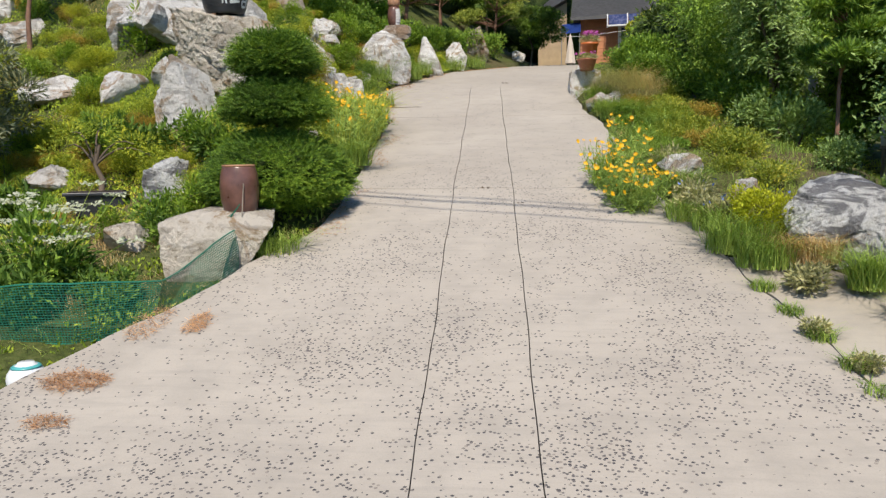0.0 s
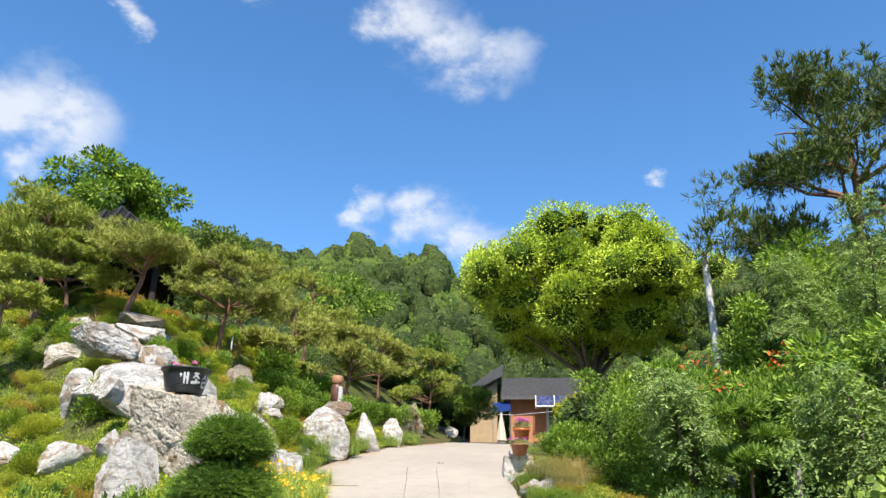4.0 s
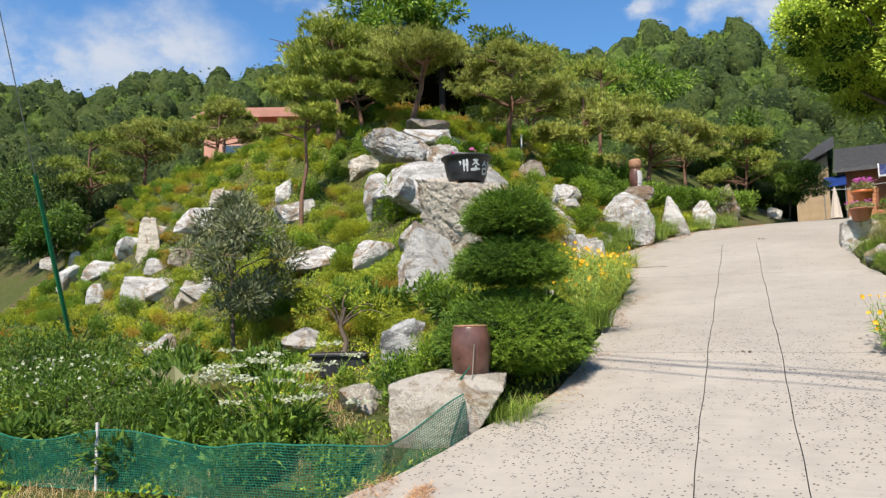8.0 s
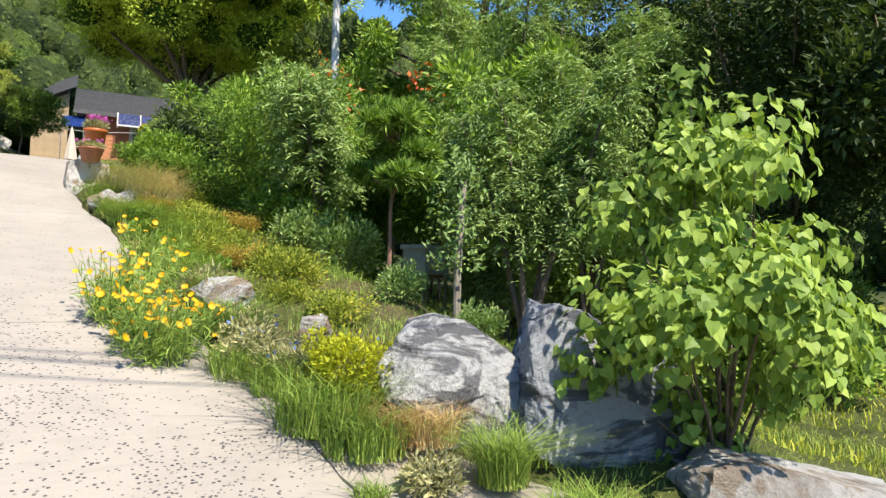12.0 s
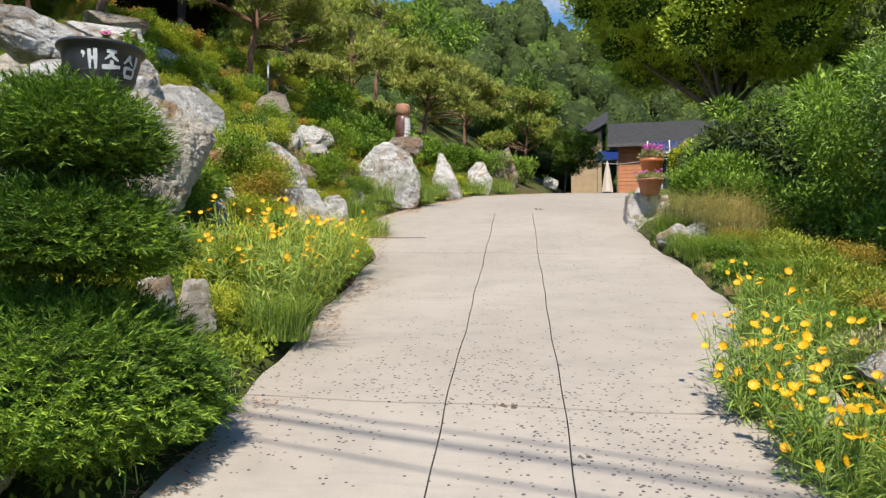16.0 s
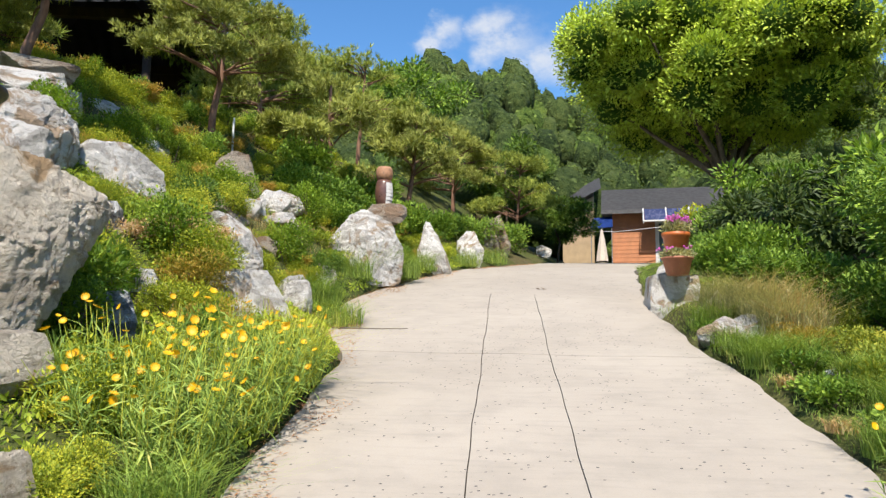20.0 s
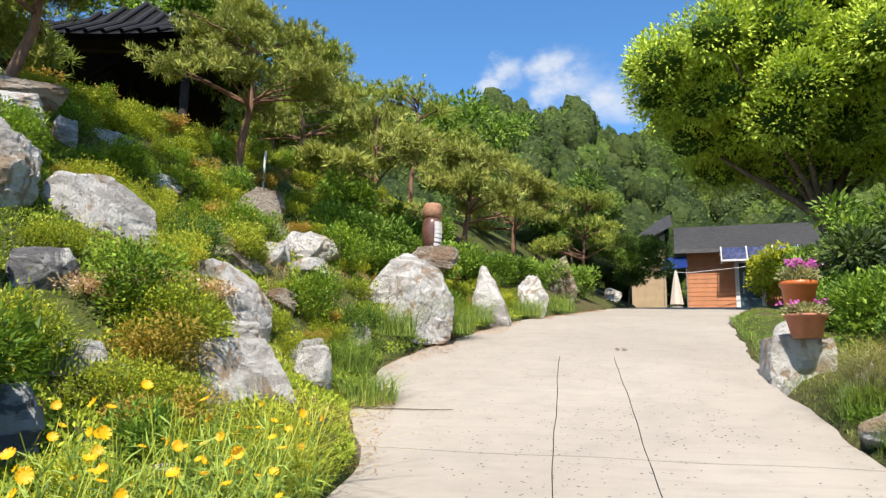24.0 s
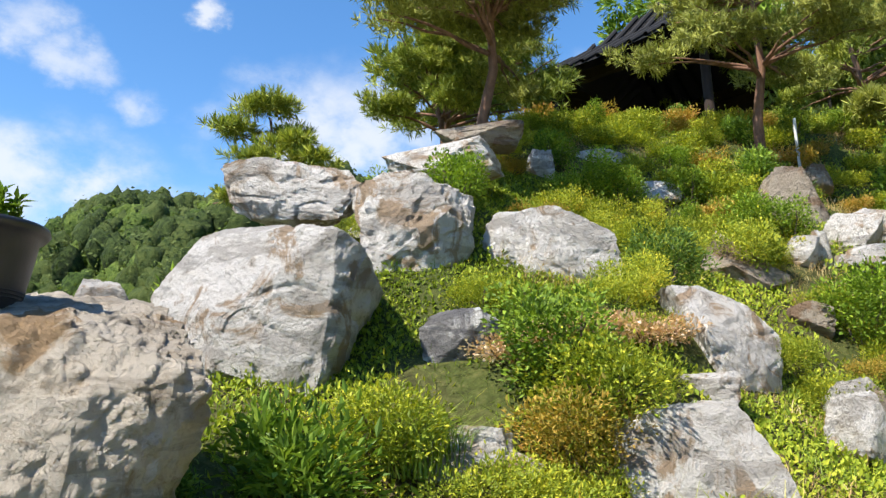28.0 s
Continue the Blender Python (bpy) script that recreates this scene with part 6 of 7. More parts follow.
sapling(11.5, 22.0, 6.2, 2.6, 22000, 0.14, "broad", "green tree on the slope", 218, 0.45, 22, 0.38)
sapling(-12.8, 27.5, 8.4, 2.9, 18000, 0.2, "broad", "large bright broadleaf tree behind the pines", 219, 0.5, 26, 0.36, 0.35)
sapling(-7.0, 23.5, 4.4, 1.8, 10000, 0.14, "wood_mix", "rounded green tree behind the pines", 220, 0.45, 20, 0.38)
sapling(-13.8, 26.0, 4.6, 2.0, 10000, 0.16, "wood_mix", "green tree on the hillside", 221, 0.45, 20, 0.38)
sapling(-3.2, 29.5, 4.2, 2.0, 9000, 0.16, "broad", "green tree behind the bank", 222, 0.45, 18, 0.4)
sapling(-0.2, 34.0, 4.0, 1.9, 9000, 0.16, "deep", "dark tree beside the sheds", 223, 0.45, 18, 0.4)
sapling(7.5, 36.2, 2.0, 1.6, 6000, 0.14, "gold", "yellow-green bush behind the shed roof", 224, 0.45, 14, 0.45)
sapling(1.7, 33.6, 2.6, 1.3, 14000, 0.09, "deep", "dark evergreen bush at the corner of the driveway", 225, 0.45, 14, 0.45)
sapling(10.7, 18.8, 8.2, 2.3, 20000, 0.13, "broad", "leafy green tree behind the pole", 227, 0.45, 24, 0.36)
# the tall pine over the right-hand trees
big_pads = [(0.0, 0.0, 14.0, 1.8)] + [(4.0 * math.cos(2.4 * n) * (1 - n / 30), 4.0 * math.sin(2.4 * n) * (1 - n / 30), 6.5 + 0.55 * n, 1.9) for n in range(14)]
pine(spot(12.9, 20.5), "tall dark pine rising above the broadleaf trees", 14.0, 0.6, big_pads, 231, "wood_dark", 46000, 0.32, 0.22, 0.6)

# heart-leaved bush
def heart_leaf(s=0.062):
    pts = [(0, 0, 0), (0.42, -0.08, 0.05), (0.56, 0.25, 0.06), (0.3, 0.7, 0.02), (0, 1.08, -0.12), (-0.3, 0.7, 0.02), (-0.56, 0.25, 0.06), (-0.42, -0.08, 0.05), (0, 0.35, -0.03)]
    return np.array(pts) * s


HB = spot(4.7, 5.15, 0.05)
bush = thing("heart_leaved_bush", HB, "bright green bush with large heart-shaped leaves beside the boulder", "shrub")
rng = np.random.default_rng(241)
hb_blobs = lumps(-0.12, 0, 1.0, 0.92, 0.75, 0.95, 46, 0.27, 242) + [(-0.2, 0.1, 2.05, 0.14, 0.14, 0.3), (0.2, 0.0, 1.75, 0.2, 0.2, 0.25), (-0.3, 0.1, 1.75, 0.16, 0.16, 0.3)]
P, d = blob_points(hb_blobs, 5200, 0.3)
base = heart_leaf()
Z = np.zeros(len(P))
out = unit(d * (1, 1, 0.3) + rng.normal(0, 0.35, d.shape) + np.array([0, -0.25, 0.45]))
tip = unit(np.cross(np.cross(out, np.tile([0, 0, -1.0], (len(P), 1)) + rng.normal(0, 0.35, d.shape)), out))
side = np.cross(tip, out)
size = rng.uniform(0.6, 1.15, (len(P), 1, 1))
V = P[:, None] + size * (base[None, :, 0:1] * side[:, None] + base[None, :, 1:2] * tip[:, None] + base[None, :, 2:3] * out[:, None])
k = np.arange(len(P))[:, None, None] * 9
F = (k + np.array([[8, 0, 1, 2], [8, 2, 3, 4], [8, 4, 5, 6], [8, 6, 7, 0]])[None]).reshape(-1, 4)
child("foliage", np_mesh("foliage", V.reshape(-1, 3), F, "heart"), bush)
V, F = joined(limb_set((0, 0, 0), [b[:3] for b in hb_blobs[::2]], 0.014, 0.05))
child("stemwork", np_mesh("stemwork", V, F, "bark"), bush)

# verge bushes on the right
gold = shrub("golden_shrub", spot(2.95, 6.2, 0.04), "gold", "small clipped golden-green shrub among the verge grass", 0.26, 0.42, 5200, 0.026, 0.55, 7, 251, "shrub", "verge shrubs")
verge = shrub("blue_flowered_plant", spot(2.8, 6.55), "grey", "grey-green verge plant with small blue flowers", 0.24, 0.24, 900, 0.05, 0.3, 8, 252, "plant", "verge shrubs")
copies(verge, [(2.95, 6.3, 1.0), (2.62, 6.9, 1.0), (2.7, 7.3, 0.8), (2.62, 8.2, 1.0)])
P = np.array([[2.8, 6.55, 0], [2.95, 6.3, 0], [2.62, 6.9, 0]])[rng.integers(0, 3, 40)] + rng.normal(0, 0.1, (40, 3)) * (1, 1, 0)
P[:, 2] = land_z(P[:, 0], P[:, 1]) + rng.uniform(0.16, 0.26, 40)
V, F = leaves(P, rng.normal(0, 1, P.shape) + np.array([0, 0, 0.6]), 0.03, 0.9)
tagged(new("blue_blossom", np_mesh("blue_blossom", V, F, "blue_bloom")), "tiny blue blossoms over the verge plants", "flowers", kind="stuff")
hedge = shrub("golden_hedge_shrub", spot(3.3, 8.6), "hedge", "low yellow-green spreading shrub on the verge", 0.38, 0.3, 2000, 0.04, 0.45, 10, 253, "shrub", "verge shrubs")
copies(hedge, [(3.15, 9.5, 0.9), (3.6, 9.0, 1.0), (3.2, 10.8, 1.0), (2.95, 14.9, 0.9), (3.3, 12.2, 0.8), (2.6, 15.4, 0.8), (2.95, 9.9, 0.8), (3.1, 10.3, 0.9), (2.95, 11.1, 0.7), (3.3, 11.5, 0.9), (3.5, 10.0, 0.9), (3.1, 8.0, 0.7), (3.5, 12.9, 0.9), (3.45, 7.6, 0.8), (3.5, 13.8, 0.8), (3.25, 14.4, 0.7)])
for x, y, k in ((2.95, 12.2, 0.7), (3.2, 9.2, 0.7), (3.6, 11.0, 0.8), (3.3, 13.2, 0.7)):
    copy_thing(rusty, pose(*spot(x, y), 0, 0, 40 * y) @ Matrix.Scale(k, 4))
bank_bush = shrub("verge_bush", spot(3.7, 16.2), "broad", "dense bright green bush behind the flower pots", 0.62, 0.75, 3000, 0.085, 0.45, 12, 254, "shrub", "verge shrubs")
copies(bank_bush, [(3.5, 14.9, 0.7), (4.2, 15.2, 0.9), (4.2, 18.0, 0.9), (4.6, 16.6, 1.0), (4.3, 20.0, 0.9), (4.9, 21.8, 1.0), (5.6, 25.0, 1.1), (3.5, 17.6, 0.7)])
dark_bush = shrub("dark_bush", spot(4.4, 11.2), "broad", "mid-green bush below the verge", 0.66, 0.9, 4200, 0.075, 0.4, 16, 255, "shrub", "verge shrubs")
copies(dark_bush, [(4.7, 12.6, 1.1), (4.2, 13.2, 1.0), (5.2, 13.9, 0.9), (9.4, 13.9, 1.3), (8.6, 7.0, 1.0), (9.8, 8.6, 1.4), (7.0, 16.0, 1.6), (5.9, 15.2, 1.4), (11.5, 9.0, 1.6), (12.6, 6.8, 1.4), (6.9, 19.5, 1.6), (10.2, 12.5, 1.7)])
weed = shrub("verge_weed", (3.0, 5.35, float(road_z(5.35)) - 0.02), "grey", "low leafy weed on the concrete apron", 0.16, 0.2, 500, 0.05, 0.4, 6, 256, "plant", "verge shrubs")
copy_thing(weed, pose(2.82, 4.75, float(road_z(4.75)) - 0.02, 0, 0, 70) @ Matrix.Scale(0.6, 4))
copy_thing(weed, pose(2.95, 4.35, float(road_z(4.35)) - 0.02, 0, 0, 170) @ Matrix.Scale(0.6, 4))

herb = shrub("verge_herb", spot(2.62, 10.75), "broad", "low leafy green herb at the driveway's edge", 0.2, 0.17, 900, 0.04, 0.5, 7, 257, "plant", "verge shrubs")
copies(herb, [(2.6, 11.0, 0.8), (2.75, 10.2, 0.9), (2.68, 11.5, 1.0), (2.62, 9.5, 0.8), (2.85, 9.0, 0.9), (2.5, 12.0, 0.7), (2.4, 13.0, 0.8)])

# orange trumpet flowers in the right-hand trees
P = np.concatenate([np.array(c) + rng.normal(0, 0.16, (26, 3)) for c in ((5.5, 12.9, 4.55), (6.7, 12.3, 4.6), (5.9, 13.0, 4.2))])
V, F = leaves(P, rng.normal(0, 1, P.shape) + np.array([-0.3, -0.8, 0.2]), 0.09, 0.7)
tagged(new("trumpet_blossom", np_mesh("trumpet_blossom", V, F, "orange_bloom")), "orange trumpet-vine blossoms high in the trees", "flowers", kind="stuff")

# ---- left-hand lower garden ----
olive = sapling(-5.0, 8.0, 2.25, 0.72, 9000, 0.07, "olive", "silvery grey-green olive-like shrub below the rockery", 261, 0.3, 18, 0.4, 0.25, "bark", 0.03, "silver_shrub", 0.0)
white_bush = shrub("white_flowered_bush", spot(-5.0, 5.7), "deep", "dark bush covered with small white flowers", 0.75, 0.65, 4200, 0.05, 0.35, 12, 262, "shrub", "lower garden plants")
P, d = blob_points([(-5.0, 5.7, float(land_z(-5.0, 5.7)) + 0.36, 0.75, 0.75, 0.36)], 420, 0.9)
P = P[d[:, 2] > -0.1]
V, F = leaves(P, rng.normal(0, 1, P.shape), 0.035, 0.9)
tagged(new("white_blossom", np_mesh("white_blossom", V, F, "white_bloom")), "small white blossoms over the bush", "flowers", kind="stuff")
copies(white_bush, [(-6.6, 5.2, 1.1), (-3.9, 5.4, 0.8), (-6.8, 7.0, 1.2), (-8.4, 6.4, 1.4), (-7.4, 4.0, 1.2), (-5.6, 3.9, 0.9), (-9.8, 8.2, 1.2), (-6.2, 6.6, 1.0)], 6)
low_green = shrub("garden_plant", spot(-4.6, 6.1), "deep", "broad-leaved green garden plant behind the net", 0.36, 0.42, 900, 0.09, 0.42, 8, 263, "plant", "lower garden plants")
copies(low_green, [(-2.3, 5.4, 0.8), (-2.9, 5.2, 0.9), (-3.6, 5.6, 1.0), (-4.3, 6.4, 1.0), (-3.9, 7.1, 0.9), (-1.9, 6.5, 0.6), (-1.8, 5.25, 0.6), (-4.8, 7.0, 1.0), (-2.3, 4.95, 0.8), (-3.3, 4.8, 0.9), (-4.4, 4.9, 1.0), (-1.65, 7.0, 0.7), (-1.9, 7.6, 0.8), (-2.8, 7.9, 0.9), (-3.5, 8.3, 0.9)], 7)
grey_leaf = shrub("grey_cabbage_plant", spot(-3.9, 6.0), "grey", "grey-leaved vegetable plant in the bed", 0.34, 0.36, 260, 0.17, 0.7, 6, 264, "plant", "lower garden plants")

# white umbels beside the jar's block
umbel = thing("white_umbel_plant", spot(-2.45, 5.45), "tall plant with flat white flower heads beside the net", "flower")
rng = np.random.default_rng(271)
stalks = []
for n in range(34):
    x, y, z = rng.normal(0, 0.34), rng.normal(0, 0.26), rng.uniform(0.4, 0.85)
    stalks.append(tube([(x * 0.3, y * 0.3, 0), (x * 0.6, y * 0.6, z * 0.6), (x, y, z)], (0.006, 0.003), 4))
    m = 46
    a, q = rng.uniform(0, 6.28, m), 0.085 * np.sqrt(rng.uniform(0, 1, m))
    P = np.stack([x + q * np.cos(a), y + q * np.sin(a), z + rng.normal(0, 0.006, m)], 1)
    V, F = leaves(P, np.stack([np.cos(a), np.sin(a), np.full(m, 0.2)], 1), 0.028, 0.9)
    child("flower_head", np_mesh("flower_head", V, F, "white_bloom"), umbel)
V, F = joined(stalks)
child("stemwork", np_mesh("stemwork", V, F, "grass"), umbel)
P, d = blob_points([(0, 0, 0.3, 0.36, 0.32, 0.3)], 420, 0.3)
V, F = leaves(P, d, 0.10, 0.35)
child("foliage", np_mesh("foliage", V, F, "broad"), umbel)

# ---- jar on its block, cord and cane ----
JAR = (-1.16, 6.17, 1.09)
jar = thing("earthenware_jar", JAR, "upturned brown glazed earthenware jar standing on a flat stone", "jar")
part("body", lathe_bm([(0.105, 0.0), (0.128, 0.02), (0.150, 0.12), (0.157, 0.22), (0.150, 0.32), (0.132, 0.385), (0.128, 0.395)], 36), "glaze", jar, smooth=True)
part("foot_ring", lathe_bm([(0.130, 0.392), (0.133, 0.398), (0.131, 0.408), (0.10, 0.410)], 36), "rim", jar, "bare orange clay ring", True)
cane = thing("garden_cane", (-1.10, 5.98, 0.97), "pale cane with green net tied to it, leaning on the jar", "cane")
V, F = tube([(0, 0.0, -0.25), (0.01, 0.0, 0.0), (0.03, 0.04, 0.38)], (0.005, 0.004), 6)
child("stick", np_mesh("stick", V, F, "pale_bark"), cane)
V, F = joined([tube([(0.01, 0, 0.22), (-0.06 - 0.012 * n, -0.01, 0.14 - 0.02 * n), (-0.14 + 0.01 * n, 0.0, 0.10 - 0.035 * n)], (0.003, 0.003), 4) for n in range(7)])
child("net_end", np_mesh("net_end", V, F, "net"), cane)

# ---- green net fence ----
NET = [(-1.08, 5.80), (-1.16, 5.45), (-1.32, 5.0), (-1.75, 4.72), (-2.3, 4.62), (-3.2, 4.6), (-4.2, 4.62), (-5.2, 4.7)]
net = thing("garden_net", (0, 0, 0), "sagging green garden net fence in front of the bed", "net fence")
NX, NY = np.array(NET).T
s_at = np.r_[0, np.cumsum(np.hypot(np.diff(NX), np.diff(NY)))]


def net_point(s, v):
    x, y = np.interp(s, s_at, NX), np.interp(s, s_at, NY)
    top = 0.40 - 0.07 * math.sin(s * 2.2) ** 2
    return (x + 0.03 * math.sin(5 * s + 3 * v), y + 0.05 * v * math.sin(3 * s), float(land_z(x, y)) + 0.02 + top * v)


pieces = []
for v in np.linspace(0, 1, 24):
    pieces.append(tube([net_point(s, v) for s in np.linspace(0, s_at[-1], 70)], (0.0024, 0.0024), 3))
for s in np.linspace(0, s_at[-1], 260):
    pieces.append(tube([net_point(s, v) for v in np.linspace(0, 1, 4)], (0.002, 0.002), 3))
V, F = joined(pieces)
child("mesh", np_mesh("mesh", V, F, "net"), net)
for v in (0.0, 1.0):
    V, F = tube([net_point(s, v) for s in np.linspace(0, s_at[-1], 70)], (0.006, 0.006), 5)
    child("edge_rope", np_mesh("edge_rope", V, F, "net"), net)
V, F = tube([net_point(s_at[-1] * 0.62, -0.3), net_point(s_at[-1] * 0.62, 1.15)], (0.012, 0.012), 6)
child("post", np_mesh("post", V, F, "tape"), net, "thin white post")

bowl = thing("enamel_bowl", (-1.82, 4.33, float(land_z(-1.82, 4.33)) + 0.0), "upturned white bowl with a teal rim band by the net", "bowl")
part("shell", lathe_bm([(0.115, 0.0), (0.118, 0.012), (0.105, 0.06), (0.075, 0.1), (0.05, 0.112), (0.045, 0.122), (0.0, 0.122)], 32), "enamel", bowl, smooth=True)
part("band", lathe_bm([(0.086, 0.091), (0.080, 0.0975), (0.072, 0.104), (0.068, 0.1055)], 32), "teal", bowl, "teal printed ring", True)

# dry cut grass lying on the concrete
def hay(x, y, rx, ry, n, seed):
    global rng
    rng = np.random.default_rng(seed)
    a, q = rng.uniform(0, 6.28, n), np.sqrt(rng.uniform(0, 1, n))
    P = np.stack([x + q * rx * np.cos(a), y + q * ry * np.sin(a), np.zeros(n)], 1)
    P[:, 2] = road_z(P[:, 1]) + rng.uniform(0.004, 0.02, n)
    V, F = leaves(P, rng.normal(0, 1, P.shape) * (1, 1, 0.05), 0.055, 0.06)
    tagged(new("cut_grass", np_mesh("cut_grass", V, F, "hay")), "brown dried grass clippings lying on the concrete", "litter", kind="stuff")


hay(-1.40, 4.15, 0.2, 0.1, 900, 281)
hay(-0.98, 4.85, 0.07, 0.14, 500, 282)
hay(-1.32, 3.75, 0.12, 0.06, 260, 283)
hay(-1.3, 4.85, 0.12, 0.25, 500, 284)
hay(-1.35, 13.35, 0.32, 0.12, 900, 285)
stick = thing("fallen_stick", (-0.9, 13.2, float(road_z(13.2)) + 0.012), "thin dry stick lying across the road's edge", "stick")
V, F = tube([(-0.35, -0.02, 0), (-0.1, 0.01, 0.0), (0.2, 0.0, 0.0), (0.36, 0.05, 0.005)], (0.006, 0.003), 5)
child("twig", np_mesh("twig", V, F, "bark"), stick)
for x, y, s in ((0.786, 7.68, 1.0), (1.12, 7.2, 0.7), (0.86, 16.0, 1.3)):
    P = np.array([[0, 0, 0.006]] * 3) + np.array([[0, 0, 0], [0.02, 0.01, 0.004], [-0.015, 0.012, 0.003]])
    V, F = leaves(P * s, np.array([[1, 0.3, 0.25], [-0.4, 1, 0.3], [-1, -0.2, 0.2]]), 0.05 * s, 0.6)
    ob = new("fallen_leaf", np_mesh("fallen_leaf", V, F, "bark"))
    ob.matrix_basis = pose(x, y, float(road_z(y)) + 0.003)
    tagged(ob, "curled brown leaf lying on the concrete", "leaf", "fallen leaves")

# ---- black trough with a bonsai bush ----
trough = thing("plant_trough", (-3.07, 7.35, 1.02), "long black plastic plant trough with a gnarled little tree", "planter", turn=20)
bm = box_bm(bmesh.new(), (-0.27, -0.15, 0), (0.27, 0.15, 0.2))
for v in bm.verts:
    if v.co.z < 0.1:
        v.co.x *= 0.88
        v.co.y *= 0.85
part("tub", bm, "rubber", trough)
box_part("lip", (-0.295, -0.175, 0.2), (0.295, 0.175, 0.235), "rubber", trough, "", 0.008)
box_part("soil", (-0.25, -0.13, 0.236), (0.25, 0.13, 0.245), "soil", trough, "dark potting soil")
rng = np.random.default_rng(291)
bonsai = tree("bonsai_tree", (-3.05, 7.37, 1.22), "sparse little gnarled tree growing in the black trough", [(0, 0, 0), (0.03, 0, 0.15), (-0.05, 0.02, 0.3), (0.02, 0, 0.5)], 0.035,
     [(-0.4, 0, 0.45, 0.22, 0.2, 0.1), (0.35, 0.05, 0.5, 0.26, 0.2, 0.12), (0, 0.1, 0.68, 0.25, 0.2, 0.1), (-0.2, -0.1, 0.62, 0.2, 0.2, 0.1), (0.55, 0, 0.38, 0.16, 0.15, 0.08)], 1300, 0.045, "azalea", "bark", 0.3, 0.3, 292)

# ---- the black planter with its painted words ----
POT = (-2.345, 9.09, 3.235)
pot = thing("black_planter", POT, "big black rubber tub planter with white brush lettering on the boulder", "planter")
pot.matrix_basis = pose(*POT) @ Matrix.Scale(0.93, 4)
part("tub", lathe_bm([(0.20, 0.02), (0.232, 0.022), (0.238, 0.05), (0.262, 0.12), (0.285, 0.22), (0.302, 0.315), (0.325, 0.325), (0.337, 0.34), (0.332, 0.357), (0.312, 0.36), (0.285, 0.34), (0.0, 0.335)], 56), "rubber", pot, smooth=True)
for z in (0.10, 0.112, 0.124):
    r = np.interp(z, (0.05, 0.12, 0.22), (0.238, 0.262, 0.285))
    part("groove_ring", lathe_bm([(r + 0.0005, z - 0.002), (r + 0.003, z), (r + 0.0016, z + 0.002)], 56), "rubber", pot)
part("soil", lathe_bm([(0.0, 0.336), (0.28, 0.338), (0.27, 0.345), (0.0, 0.35)], 30), "soil", pot)
for a in (-110, 20, 130):
    c, s = math.cos(radians(a)), math.sin(radians(a))
    box_part("foot_block", (0.2 * c - 0.025, 0.2 * s - 0.025, -0.03), (0.2 * c + 0.025, 0.2 * s + 0.025, 0.022), "rim", pot, "small brown wooden wedge", 0.004)


def pot_surface(a, z):
    r = np.interp(z, (0.05, 0.12, 0.22, 0.315), (0.238, 0.262, 0.285, 0.302)) + 0.0035
    return (r * math.cos(radians(a)), r * math.sin(radians(a)), z)


def brush(center, strokes, wide=26.0, tall=0.16, z0=0.125):
    """One painted syllable: brush strokes (u0, v0, u1, v1, width0, width1) in a unit square, laid on the tub."""
    pieces = []
    for n, (u0, v0, u1, v1, w0, w1) in enumerate(strokes):
        s = np.linspace(0, 1, 12)
        u, v, w = u0 + (u1 - u0) * s, v0 + (v1 - v0) * s, (w0 + (w1 - w0) * s) * 1.25
        w = w * (0.75 + 0.25 * np.sin(np.pi * np.clip(s * 1.3, 0, 1)) ** 0.5)
        du, dv = (u1 - u0), (v1 - v0)
        k = math.hypot(du, dv)
        nu, nv = -dv / k, du / k
        V = []
        for a, b, c in zip(u, v, w):
            for side in (-0.5, 0.0, 0.5):
                p = Vector(pot_surface(center + (a + nu * c * side - 0.5) * wide, z0 + (b + nv * c * side) * tall))
                V.append(p * (1 + 0.0004 * n))
        i = np.array([r * 3 + c for r in range(11) for c in range(2)])
        pieces.append((np.array(V), np.stack([i, i + 1, i + 4, i + 3], 1)))
    V, F = joined(pieces)
    child("letter", np_mesh("letter", V, F, "paint_white"), pot, "white brush-painted syllable")


brush(-74, [(0.02, 0.78, 0.22, 0.74, 0.14, 0.12), (0.20, 0.76, 0.10, 0.50, 0.13, 0.05), (0.48, 0.92, 0.50, 0.02, 0.18, 0.14), (0.50, 0.52, 0.80, 0.52, 0.12, 0.12), (0.80, 0.96, 0.84, 0.0, 0.2, 0.16)], 26)
brush(-42, [(0.2, 0.90, 0.72, 0.93, 0.15, 0.15), (0.58, 0.88, 0.14, 0.50, 0.16, 0.08), (0.50, 0.70, 0.86, 0.52, 0.14, 0.1), (0.50, 0.5, 0.50, 0.22, 0.16, 0.2), (0.0, 0.14, 1.0, 0.24, 0.2, 0.16)], 28)
brush(-9, [(0.40, 1.0, 0.0, 0.58, 0.17, 0.08), (0.34, 0.82, 0.66, 0.58, 0.13, 0.08), (0.88, 1.08, 0.88, 0.50, 0.2, 0.17), (0.12, 0.44, 0.16, 0.06, 0.16, 0.15), (0.12, 0.42, 0.86, 0.44, 0.12, 0.12), (0.86, 0.44, 0.84, 0.06, 0.17, 0.15), (0.14, 0.02, 0.86, 0.06, 0.15, 0.15)], 27, 0.165, 0.105)
rng = np.random.default_rng(301)
